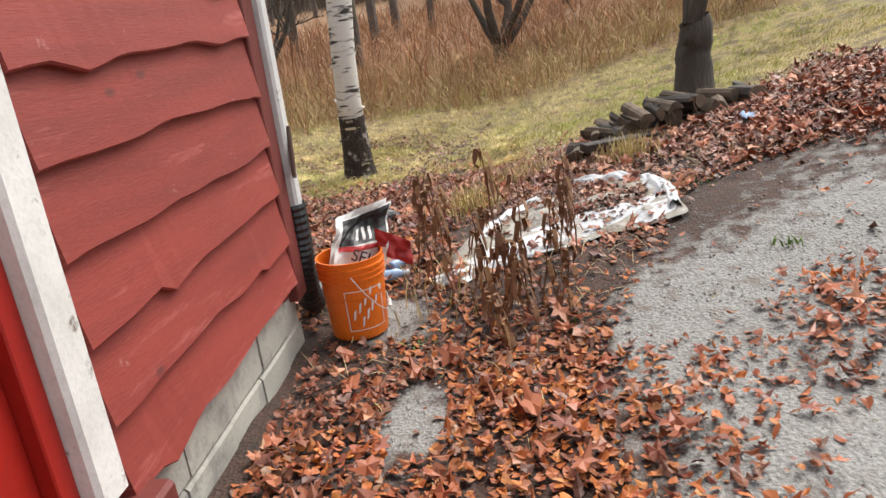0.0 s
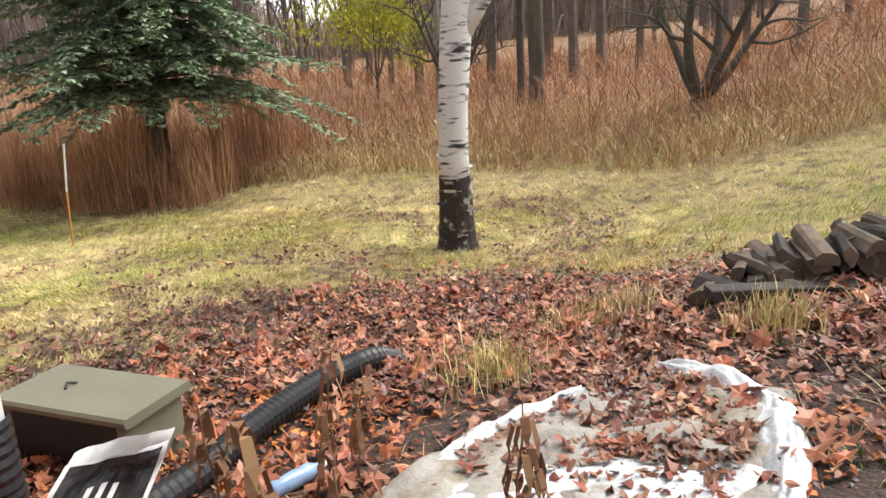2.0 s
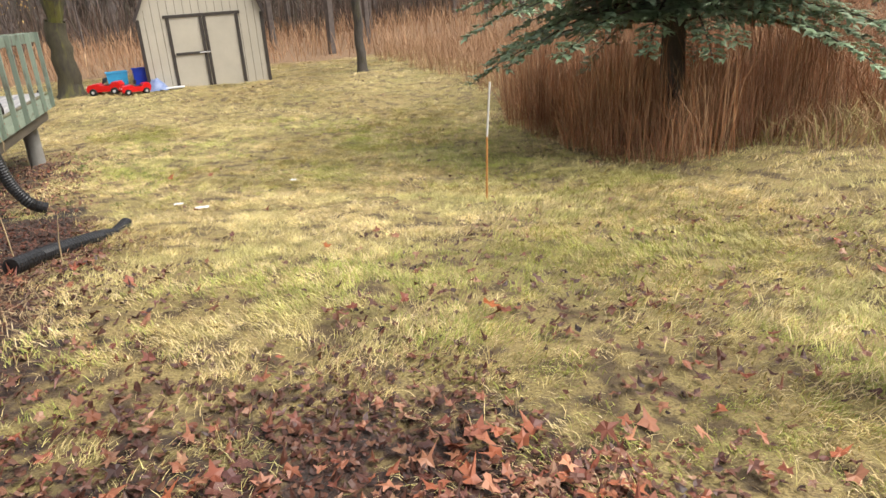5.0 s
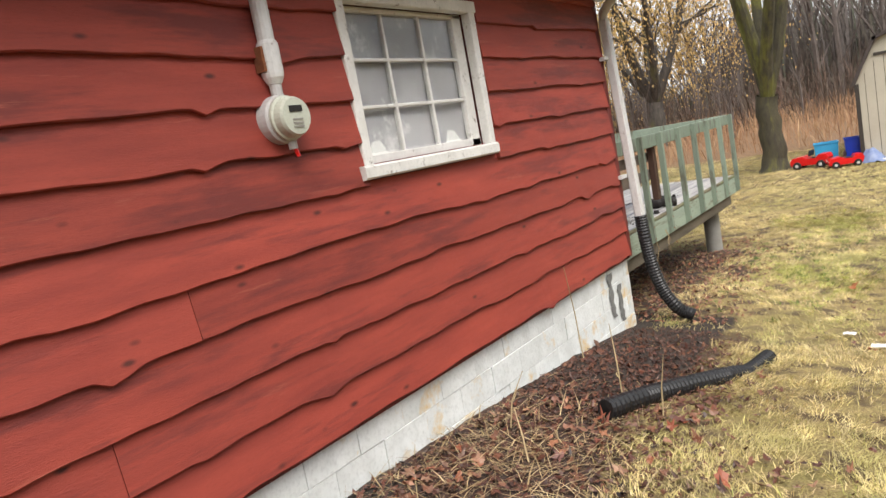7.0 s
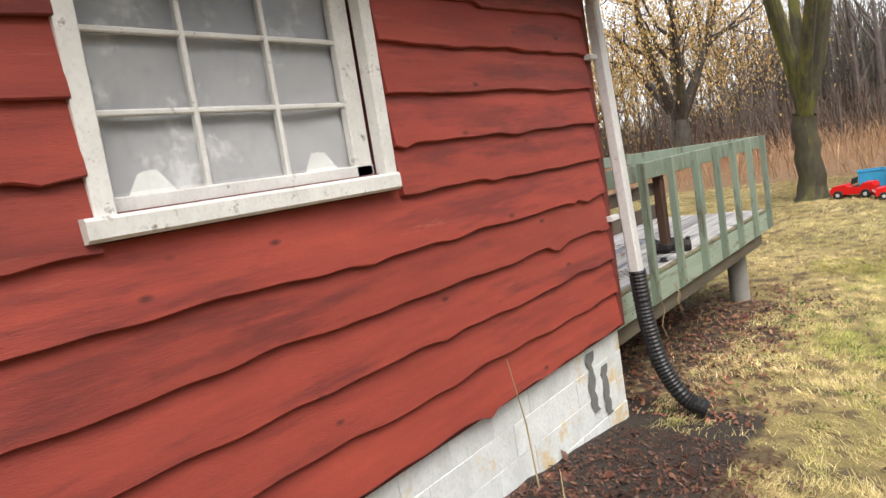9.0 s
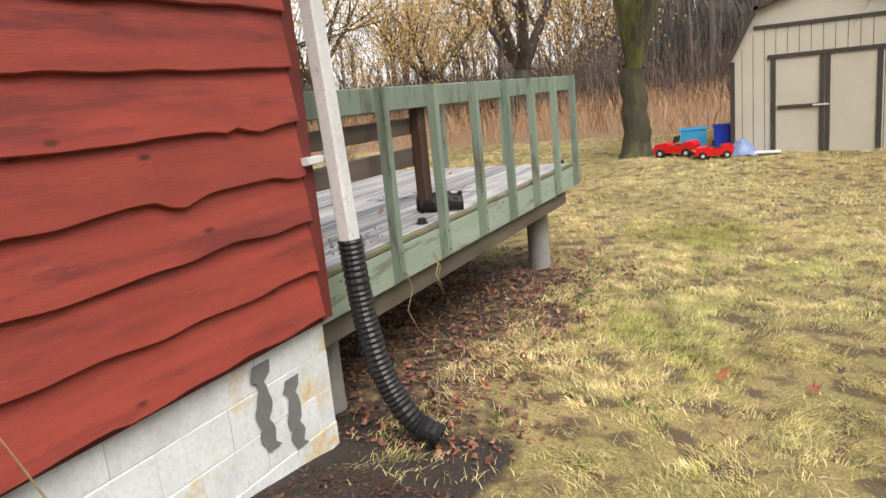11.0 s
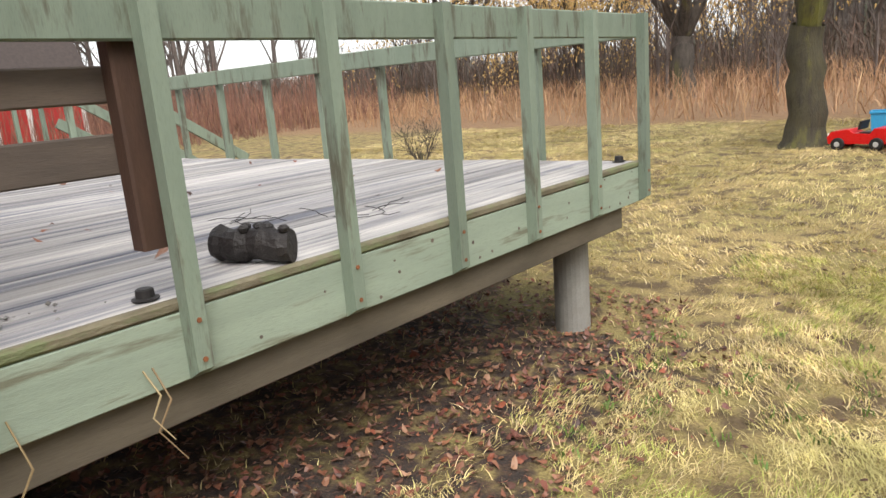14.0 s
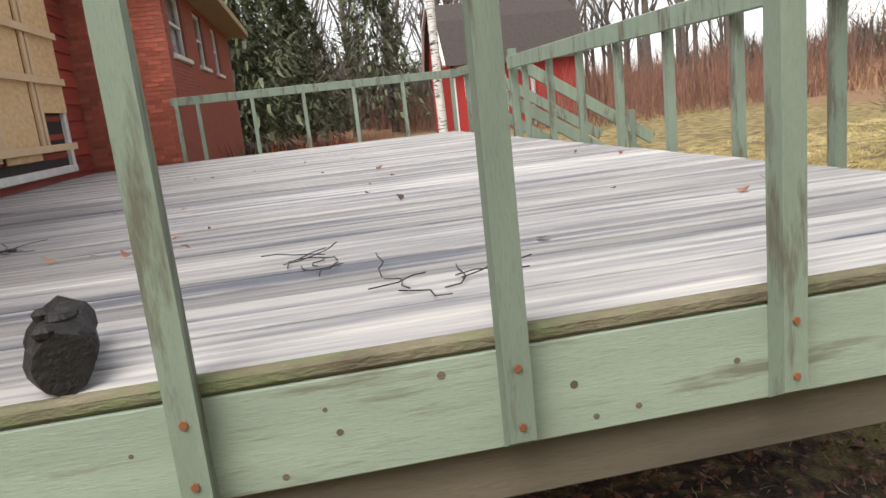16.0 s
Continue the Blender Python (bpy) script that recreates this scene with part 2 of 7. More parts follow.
GRASS = leafmat("autumn_grass", [(0.78, 0.61, 0.33), (0.62, 0.47, 0.22), (0.47, 0.40, 0.14), (0.88, 0.72, 0.44), (0.43, 0.31, 0.16), (0.76, 0.61, 0.29), (0.51, 0.45, 0.16), (0.29, 0.20, 0.11)], 0.7, (0.43, 0.40, 0.15), 0.52, 1.5, 5.0)
LEAF = leafmat("fallen_leaf", [(0.05, 0.032, 0.03), (0.25, 0.095, 0.05), (0.13, 0.06, 0.045), (0.32, 0.15, 0.085), (0.085, 0.042, 0.036), (0.22, 0.07, 0.042), (0.36, 0.21, 0.13), (0.15, 0.065, 0.055), (0.28, 0.085, 0.045)], 0.4, None, 0.5, 1.4, 3.2)
LEAFM = leafmat("maple_leaf", [(0.44, 0.16, 0.08), (0.30, 0.10, 0.055), (0.50, 0.24, 0.14), (0.20, 0.07, 0.05), (0.38, 0.12, 0.055), (0.12, 0.055, 0.05)], 0.4, None, 0.6, 1.3, 3.2)
GREENG = leafmat("green_grass", [(0.38, 0.42, 0.10), (0.50, 0.50, 0.14), (0.28, 0.34, 0.07), (0.60, 0.55, 0.20)], 0.7, None, 0.6, 1.3, 5.0)
LEAFD = leafmat("rotting_leaf", [(0.035, 0.024, 0.022), (0.15, 0.058, 0.034), (0.08, 0.04, 0.032), (0.20, 0.095, 0.055), (0.055, 0.03, 0.026), (0.12, 0.042, 0.028)], 0.4, None, 0.5, 1.3, 3.2)
LEAFO = leafmat("orange_leaf", [(0.46, 0.15, 0.035), (0.30, 0.08, 0.025), (0.50, 0.20, 0.055), (0.14, 0.04, 0.025), (0.40, 0.12, 0.035), (0.22, 0.055, 0.028)], 0.5, (0.17, 0.055, 0.035), 0.5, 1.45, 3.0)
STRAW = leafmat("dry_straw", [(0.40, 0.31, 0.17), (0.30, 0.21, 0.11), (0.48, 0.38, 0.22), (0.22, 0.14, 0.08)], 0.7)
REED = leafmat("brown_stalk", [(0.52, 0.27, 0.13), (0.42, 0.18, 0.09), (0.58, 0.36, 0.20), (0.18, 0.085, 0.05), (0.40, 0.19, 0.09), (0.55, 0.37, 0.21), (0.25, 0.12, 0.07)], 0.8, (0.22, 0.10, 0.06), 0.6, 1.4)
FIELD = leafmat("field_stalk", [(0.40, 0.24, 0.13), (0.32, 0.18, 0.10), (0.48, 0.32, 0.18), (0.27, 0.15, 0.10)], 0.8, (0.30, 0.17, 0.10), 0.75, 1.25)
THICK = leafmat("thicket_stem", [(0.13, 0.085, 0.068), (0.09, 0.065, 0.054), (0.18, 0.115, 0.088), (0.07, 0.055, 0.046)], 0.8, (0.085, 0.075, 0.05), 0.55, 1.4)
RUSTY = leafmat("rust_red_brush", [(0.26, 0.12, 0.085), (0.19, 0.09, 0.07), (0.32, 0.17, 0.11), (0.13, 0.075, 0.06)], 0.8, (0.16, 0.09, 0.07), 0.6, 1.3)
DEEP = leafmat("dark_evergreen", [(0.05, 0.065, 0.035), (0.085, 0.10, 0.05), (0.12, 0.13, 0.07), (0.06, 0.055, 0.04)])
WILLOW = leafmat("willow_leaf", [(0.42, 0.28, 0.10), (0.50, 0.33, 0.12), (0.35, 0.24, 0.10)], 0.7)
DEADW = leafmat("dead_weed", [(0.42, 0.27, 0.15), (0.32, 0.18, 0.10), (0.52, 0.38, 0.20), (0.40, 0.36, 0.14)], 0.8)
WEED = leafmat("withered_weed", [(0.22, 0.11, 0.055), (0.16, 0.08, 0.045), (0.28, 0.16, 0.08)], 0.8)
FERN = leafmat("green_weed", [(0.10, 0.17, 0.04), (0.15, 0.22, 0.05), (0.08, 0.13, 0.03)], 0.6)

glass = bpy.data.materials.new("dull_glass")
glass.use_nodes = True
gb = glass.node_tree.nodes["Principled BSDF"]
gb.inputs["Base Color"].default_value = (0.9, 0.92, 0.92, 1)
gb.inputs["Roughness"].default_value = 0.06
gb.inputs["Transmission Weight"].default_value = 1.0
gb.inputs["IOR"].default_value = 1.12
CURT = mat("milky_sheet", (0.48, 0.47, 0.48), (0.36, 0.355, 0.37), 3, 40, 0.5, 0.3, c3=(0.62, 0.61, 0.61), amount3=0.2, scale3=4)


# ---- mesh helpers ----
class Geo:
    """Collects the points and faces of one mesh."""

    def __init__(self):
        self.v, self.f = [], []

    def add(self, vs, fs):
        k = len(self.v)
        self.v.extend(vs)
        self.f.extend(tuple(i + k for i in f) for f in fs)

    def box(self, x0, x1, y0, y1, z0, z1, m=None, ch=0.0):
        """A box whose edges along its longest side are chamfered by ch."""
        size = (x1 - x0, y1 - y0, z1 - z0)
        ax = max(range(3), key=lambda i: size[i])
        o = [i for i in range(3) if i != ax]
        lo, hi = (x0, y0, z0), (x1, y1, z1)
        a0, a1, b0, b1 = lo[o[0]], hi[o[0]], lo[o[1]], hi[o[1]]
        c = min(ch, (a1 - a0) * 0.45, (b1 - b0) * 0.45)
        if c > 0:
            ring = [(a0 + c, b0), (a1 - c, b0), (a1, b0 + c), (a1, b1 - c), (a1 - c, b1), (a0 + c, b1), (a0, b1 - c), (a0, b0 + c)]
        else:
            ring = [(a0, b0), (a1, b0), (a1, b1), (a0, b1)]
        vs = []
        for e in (lo[ax], hi[ax]):
            for a, b in ring:
                p = [0, 0, 0]
                p[ax], p[o[0]], p[o[1]] = e, a, b
                vs.append(tuple(p))
        if m is not None:
            vs = [tuple(m @ Vector(p)) for p in vs]
        n = len(ring)
        fs = [tuple(range(n))[::-1], tuple(range(n, 2 * n))] + [(i, (i + 1) % n, n + (i + 1) % n, n + i) for i in range(n)]
        self.add(vs, fs)

    def tube(self, pts, rads, n=8, caps=True):
        pts = [Vector(p) for p in pts]
        vs, up = [], None
        for i, p in enumerate(pts):
            d = (pts[min(i + 1, len(pts) - 1)] - pts[max(i - 1, 0)])
            d = d.normalized() if d.length > 1e-9 else Vector((0, 0, 1))
            if up is None:
                up = d.orthogonal().normalized()
            up = (up - d * up.dot(d))
            up = up.normalized() if up.length > 1e-6 else d.orthogonal().normalized()
            s = d.cross(up)
            r = rads[i] if isinstance(rads, (list, tuple)) else rads
            for j in range(n):
                a = 2 * math.pi * j / n
                vs.append(tuple(p + (up * math.cos(a) + s * math.sin(a)) * r))
        fs = []
        for i in range(len(pts) - 1):
            for j in range(n):
                a, b = i * n + j, i * n + (j + 1) % n
                fs.append((a, b, b + n, a + n))
        if caps:
            fs.append(tuple(range(n))[::-1])
            fs.append(tuple(range((len(pts) - 1) * n, len(pts) * n)))
        self.add(vs, fs)

    def lathe(self, prof, c=(0, 0, 0), n=20, m=None):
        """Turns the outline of (radius, height) round the upright axis."""
        vs = []
        for r, z in prof:
            for j in range(n):
                a = 2 * math.pi * j / n
                p = Vector((c[0] + r * math.cos(a), c[1] + r * math.sin(a), c[2] + z))
                vs.append(tuple(m @ p if m is not None else p))
        fs = [(i * n + j, i * n + (j + 1) % n, (i + 1) * n + (j + 1) % n, (i + 1) * n + j) for i in range(len(prof) - 1) for j in range(n)]
        fs += [tuple(range(n))[::-1], tuple(range((len(prof) - 1) * n, len(prof) * n))]
        self.add(vs, fs)

    def sheet(self, fn, nu, nv):
        """A grid of points fn(u, v), u and v from 0 to 1."""
        k = [tuple(fn(i / nu, j / nv)) for j in range(nv + 1) for i in range(nu + 1)]
        self.add(k, [(j * (nu + 1) + i, j * (nu + 1) + i + 1, (j + 1) * (nu + 1) + i + 1, (j + 1) * (nu + 1) + i) for j in range(nv) for i in range(nu)])

    def mesh(self, name, material, smooth=False):
        me = bpy.data.meshes.new(name)
        me.from_pydata(self.v, [], self.f)
        me.materials.append(material)
        if smooth:
            me.shade_smooth()
        return me


def part(name, geo, material, parent=None, label="", smooth=False):
    me = geo if isinstance(geo, bpy.types.Mesh) else geo.mesh(name, material, smooth)
    ob = new(name, me)
    ob.parent = parent
    return tagged(ob, label)


def thing(name, label, category, group="", kind="", at=(0, 0, 0)):
    ob = new(name)
    ob.empty_display_size = 0.1
    ob.location = at
    return tagged(ob, label, category, group, kind)


def solid(name, geo, material, label="", category="", kind="", group="", smooth=False):
    return tagged(part(name, geo, material, None, "", smooth), label, category, group, kind)


def bulk(name, verts, faces_per, corners, material, label, category):
    """One mesh of many loose pieces from arrays: faces_per rows of corner indices."""
    me = bpy.data.meshes.new(name)
    me.from_pydata(verts.tolist(), [], faces_per.tolist())
    me.materials.append(material)
    return tagged(new(name, me), label, category, "", "stuff")


def step(x, a, b):
    t = np.clip((x - a) / (b - a), 0, 1)
    return t * t * (3 - 2 * t)


# ---- lie of the land ----
def ground(x, y):
    x, y = np.asarray(x, float), np.asarray(y, float)
    base = np.interp(y, [-9, -7.4, -4.3, -2.9, -1.7, 0, 4.4, 9, 13, 30], [0.15, 0.13, 0.06, -0.03, -0.13, -0.31, -0.48, -0.40, -0.27, 0.1])
    east = -0.075 * np.clip(x - 0.4, 0, 5.6) * (1 - 0.75 * step(y, 2, 11))
    rise = 0.075 * np.clip(x - 7.5, 0, 60) * (1 - 0.4 * step(y, 5, 15))
    s = np.clip(-(y + 7.6), 0, 25)
    hill = 0.24 * (np.sqrt(s * s + 0.25) - 0.5) * step(x, -2.5, 2.5)
    bumps = 0.018 * np.sin(2.1 * x + 1.3 * y) * np.sin(1.7 * y - 0.6 * x) + 0.01 * np.sin(5.3 * x + 2) * np.sin(4.7 * y)
    heap = 0.10 * np.exp(-((x - 1.9) ** 2 + (y + 7.75) ** 2) / 0.35)
    far = np.hypot(x, y)
    return base + east + rise + hill + heap + bumps * step(np.abs(x) + np.abs(y + 3), 0.5, 6) + 0.02 * np.clip(far - 40, 0, 260)


def gz(x, y):
    return float(ground(x, y))

rng = random.Random(7)
nr = np.random.default_rng(11)


# ---- ground: one sheet to the horizon ----
def spread(lo, hi, fine, far):
    out = list(np.arange(lo, hi, fine))
    s, a = fine, hi
    while a < far:
        out.append(a)
        s *= 1.22
        a += s
    s, a = fine, lo
    while a > -far:
        s *= 1.22
        a -= s
        out.insert(0, a)
    return np.array(out)


gx, gy = spread(-4.5, 9.5, 0.14, 900), spread(-13.5, 15.5, 0.14, 900)
GX, GY = np.meshgrid(gx, gy)
GZ = ground(GX, GY)
rough_noise = np.array([noise.noise((a * 3.1, b * 3.1, 0)) + 0.6 * noise.noise((a * 8, b * 8, 3)) for a, b in zip(GX.ravel(), GY.ravel())]).reshape(GX.shape)
lump = np.array([noise.noise((a * 0.55, b * 0.55, 9)) for a, b in zip(GX.ravel(), GY.ravel())]).reshape(GX.shape)


def leafy(x, y, l):
    """How much of the ground is covered by leaves: the yard corner in front of the house, the strip along the side wall."""
    yard = step(-y, 6.2, 7.4) * (1 - step(x, 3.2, 5.2 + 1.2 * l)) 
    strip = (1 - step(x, 0.7, 1.9 + 0.8 * l)) * step(x, -0.2, 0.0) * (1 - step(y, -2.2, -0.2))
    under = (1 - step(x, 0.3, 1.1 + 0.7 * l)) * step(y, -0.6, 0.3) * (1 - step(y, 4.0, 5.2)) * 0.6
    spill = 0.75 * step(-y, 4.4, 6.4) * (1 - step(x, 2.8, 5.0))
    return np.clip(np.maximum.reduce([yard, strip, under, spill]), 0, 1)


def gravelly(x, y, l):
    drive = step(-y - 0.5 * x, 8.3, 9.0) * step(-y, 8.35, 8.9) * (1 - step(x, 0.9, 1.9)) + 0.0
    patch = 0.9 * np.exp(-(((x + 0.75) / 0.35) ** 2 + ((y + 7.95) / 0.16) ** 2)) + 0.9 * np.exp(-(((x - 0.15) / 0.3) ** 2 + ((y + 7.75) / 0.22) ** 2))
    return np.clip(drive * (0.75 + 0.9 * l) + patch, 0, 1)


LF, GR = leafy(GX, GY, lump), gravelly(GX, GY, lump)
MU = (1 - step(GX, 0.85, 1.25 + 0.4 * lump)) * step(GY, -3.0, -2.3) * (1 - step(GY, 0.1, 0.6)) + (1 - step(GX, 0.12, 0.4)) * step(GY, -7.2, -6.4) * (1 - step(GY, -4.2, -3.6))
# the same dark tone, weaker, below the deck and its front edge
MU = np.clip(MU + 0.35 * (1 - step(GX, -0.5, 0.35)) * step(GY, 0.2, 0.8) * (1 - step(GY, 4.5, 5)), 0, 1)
wild = np.clip(step(GX, 8.5 + lump, 10.5 + lump) + step(GY, 16.5, 18.5) + step(-GX, 24, 30) + step(-GY, 14, 16), 0, 1)
GZ = GZ + rough_noise * (0.024 - 0.018 * GR) * (np.abs(GX) < 12) * (np.abs(GY) < 20)
nv, nu = GX.shape
idx = np.arange(nu * nv).reshape(nv, nu)
quads = np.stack([idx[:-1, :-1], idx[:-1, 1:], idx[1:, 1:], idx[1:, :-1]], -1).reshape(-1, 4)
gm = bpy.data.meshes.new("ground")
gm.from_pydata(np.stack([GX, GY, GZ], -1).reshape(-1, 3).tolist(), [], quads.tolist())
gm.shade_smooth()
zone = gm.attributes.new("zone", "FLOAT_COLOR", "POINT")
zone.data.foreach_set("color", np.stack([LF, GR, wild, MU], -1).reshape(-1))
soil = bpy.data.materials.new("yard_soil")
soil.use_nodes = True
sn, sl = soil.node_tree.nodes, soil.node_tree.links
sb = sn["Principled BSDF"]
at = sn.new("ShaderNodeAttribute")
at.attribute_name = "zone"
sep = sn.new("ShaderNodeSeparateColor")
sl.new(at.outputs["Color"], sep.inputs[0])
tc = sn.new("ShaderNodeTexCoord")


def soil_noise(s, d=4.0):
    x = sn.new("ShaderNodeTexNoise")
    x.inputs["Scale"].default_value, x.inputs["Detail"].default_value = s, d
    sl.new(tc.outputs["Object"], x.inputs["Vector"])
    return x.outputs[0]


def soil_mix(f, a, c):
    x = sn.new("ShaderNodeMix")
    x.data_type = "RGBA"
    if isinstance(f, float):
        x.inputs[0].default_value = f
    else:
        sl.new(f, x.inputs[0])
    for sock, v in ((x.inputs[6], a), (x.inputs[7], c)):
        if isinstance(v, tuple):
            sock.default_value = (*v, 1)
        else:
            sl.new(v, sock)
    return x.outputs[2]


def soil_range(f, a, b):
    x = sn.new("ShaderNodeMapRange")
    x.inputs["From Min"].default_value, x.inputs["From Max"].default_value = a, b
    sl.new(f, x.inputs["Value"])
    return x.outputs[0]


n_big, n_mid, n_fine = soil_noise(0.8), soil_noise(9), soil_noise(70)
turf = soil_mix(soil_range(n_big, 0.35, 0.65), (0.36, 0.27, 0.11), (0.23, 0.20, 0.065))
turf = soil_mix(soil_range(n_mid, 0.45, 0.75), turf, (0.42, 0.31, 0.14))
turf = soil_mix(soil_range(soil_noise(4.5, 6.0), 0.48, 0.60), turf, (0.11, 0.075, 0.04))
turf = soil_mix(soil_range(n_fine, 0.42, 0.75), turf, (0.10, 0.07, 0.028))
litter = soil_mix(soil_range(n_mid, 0.35, 0.65), (0.06, 0.032, 0.024), (0.032, 0.024, 0.02))
litter = soil_mix(soil_range(n_fine, 0.5, 0.75), litter, (0.11, 0.055, 0.034))
stones = soil_mix(soil_range(n_fine, 0.3, 0.7), (0.16, 0.157, 0.15), (0.31, 0.305, 0.29))
stones = soil_mix(soil_range(n_mid, 0.55, 0.8), stones, (0.13, 0.10, 0.08))
brushy = soil_mix(soil_range(n_mid, 0.35, 0.65), (0.27, 0.165, 0.085), (0.18, 0.105, 0.06))
col = soil_mix(sep.outputs[2], turf, brushy)
edge = sn.new("ShaderNodeMath")
edge.operation = "MULTIPLY_ADD"
sl.new(n_mid, edge.inputs[0])
edge.inputs[1].default_value = 1.2
edge.inputs[2].default_value = -0.6
a1 = sn.new("ShaderNodeMath")
a1.operation = "ADD"
sl.new(edge.outputs[0], a1.inputs[0])
sl.new(sep.outputs[0], a1.inputs[1])
col = soil_mix(soil_range(a1.outputs[0], 0.35, 0.65), col, litter)
a2 = sn.new("ShaderNodeMath")
a2.operation = "ADD"
sl.new(edge.outputs[0], a2.inputs[0])
sl.new(sep.outputs[1], a2.inputs[1])
col = soil_mix(soil_range(a2.outputs[0], 0.35, 0.6), col, stones)
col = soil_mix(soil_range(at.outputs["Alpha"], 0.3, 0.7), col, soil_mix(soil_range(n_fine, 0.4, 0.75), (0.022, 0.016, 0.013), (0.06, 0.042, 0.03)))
sl.new(col, sb.inputs["Base Color"])
sb.inputs["Roughness"].default_value = 0.9
bp = sn.new("ShaderNodeBump")
bp.inputs["Strength"].default_value, bp.inputs["Distance"].default_value = 0.8, 0.02
ad = sn.new("ShaderNodeMath")
ad.operation = "ADD"
sl.new(n_mid, ad.inputs[0])
sl.new(n_fine, ad.inputs[1])
sl.new(ad.outputs[0], bp.inputs["Height"])
sl.new(bp.outputs[0], sb.inputs["Normal"])
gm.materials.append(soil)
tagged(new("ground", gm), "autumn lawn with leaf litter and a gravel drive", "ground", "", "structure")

# ---- the house ----
L = 7.335          # length of the side wall
EAVE = 3.05


def board(geo_len, height, seed, wave=0.022, thick=0.042):
    """A live-edge siding board along x, its top at z=height, its wavy lower edge near 0, leaning out at the bottom (y = outwards)."""
    g = Geo()
    n = max(6, int(geo_len / 0.07))
    r = random.Random(seed)
    dips = [(r.uniform(0, geo_len), r.uniform(0.10, 0.3), r.uniform(0.3, 1.3)) for _ in range(max(1, int(geo_len * 0.9)))]
    for i in range(n + 1):
        x = geo_len * i / n
        w = wave * (0.7 * noise.noise((x * 1.3, seed * 3.7, 0)) + 0.45 * noise.noise((x * 4.0, seed, 4)))
        for c, s, k in dips:
            q = (x - c) / s
            if 0 < q < 1:
                w -= wave * k * (1 - q) * min(1, q * 6)
        w = max(min(w, 0.035), -0.06)
        g.v += [(x, 0.004, height), (x, 0.004 + thick * 0.35, height), (x, thick + 0.012, w + 0.006), (x, thick + 0.006, w), (x, 0.012, w)]
    for i in range(n):
        for j in range(5):
            a, b = i * 5 + j, i * 5 + (j + 1) % 5
            g.f.append((a, b, b + 5, a + 5))
    g.f.append((0, 1, 2, 3, 4))
    g.f.append(tuple(n * 5 + k for k in (4, 3, 2, 1, 0)))
    return g


def siding(parent, m, length, z0, rows, pitch, material, joints, gaps=(), wave=0.022, seed=0):
    """Rows of boards on the wall whose lower outer corner has the pose m (x along the wall, y outwards). gaps: openings (x0, x1, z0, z1)."""
    r = random.Random(seed)
    for k in range(rows):
        z = z0 + k * pitch
        cuts = [0.0, length] + [c for kk, c in joints if kk == k]
        spans = [(0.0, length)]
        for a, b, c, d in gaps:
            if z + pitch * 1.1 > c and z + 0.06 < d:
                spans = [s for p, q in spans for s in ((p, min(q, a)), (max(p, b), q)) if s[1] - s[0] > 0.02]
        for p, q in spans:
            pts = sorted([p, q] + [c for kk, c in joints if kk == k and p < c < q])
            for s, e in zip(pts, pts[1:]):
                me = board(e - s - 0.004, pitch + 0.035, seed * 50 + k * 7 + int(s * 3), wave).mesh("board", material)
                ob = new("board", me)
                ob.parent = parent
                ob.matrix_local = m @ pose(s + 0.002, 0, z)


WY0, WY1, WZ0, WZ1 = -3.715, -2.25, 1.715, 2.745     # the side window's outer frame
# side wall: a core with the window's opening, foundation and boards
side = thing("wall_east", "red live-edge board siding over a white block foundation", "wall", kind="structure")
g = Geo()
g.box(-0.22, 0.0, -L, WY0 + 0.06, 0.38, EAVE)
g.box(-0.22, 0.0, WY1 - 0.06, 0.0, 0.38, EAVE)
g.box(-0.22, 0.0, WY0 + 0.06, WY1 - 0.06, 0.38, WZ0 + 0.05)
g.box(-0.22, 0.0, WY0 + 0.06, WY1 - 0.06, WZ1 - 0.06, EAVE)
part("core", g, REDTRIM, side)
rj = [(10, 4.4), (1, 1.795), (3, 2.265), (9, 2.2)]
siding(side, Matrix(((0, 1, 0, 0), (1, 0, 0, -L), (0, 0, 1, 0), (0, 0, 0, 1))) @ pose(0.09, 0, 0), L - 0.16, 0.42, 11, 0.2435, RED, rj,
       [(L + WY0 - 0.085, L + WY1 - 0.095, WZ0 + 0.02, WZ1 + 0.02)], 0.034, 3)
g = Geo()
g.box(-0.2, 0.032, -0.075, 0.02, 0.40, EAVE, ch=0.006)
part("corner_board", g, REDTRIM, side, "dark red corner board")
g = Geo()
g.box(-0.2, 0.032, -L - 0.02, -L + 0.075, 0.40, EAVE, ch=0.006)
part("corner_board", g, REDTRIM, side, "dark red corner board")
# block courses of the foundation
r = random.Random(5)
for k in range(5):
    z1 = 0.415 - k * 0.2
    y = -L + (0.2 if k % 2 else 0.0)
    first = True
    while y < -0.01:
        e = min(y + 0.40, 0.0)
        s = -L if first else y
        g = Geo()
        o = r.uniform(-0.004, 0.004)
        g.box(-0.2, -0.026 + o, s + 0.002, e - 0.002, z1 - 0.1985, z1, ch=0.004)
        part("block", g, FOUND, side)
        y, first = e, False
g = Geo()
for (yy, w, a, b) in ((-0.51, 0.10, -0.09, 0.34), (-0.31, 0.10, -0.18, 0.19)):
    g.sheet(lambda u, v: (-0.0165, yy + (u - 0.5) * w * (1 + 0.9 * noise.noise((v * 5, yy, 1)) + 0.5 * noise.noise((v * 17, u * 3, yy))) + 0.04 * noise.noise((v * 3, yy, 2)), a + (b - a) * v), 4, 14)
part("mortar_patch", g, PATCH, side, "grey mortar repair")

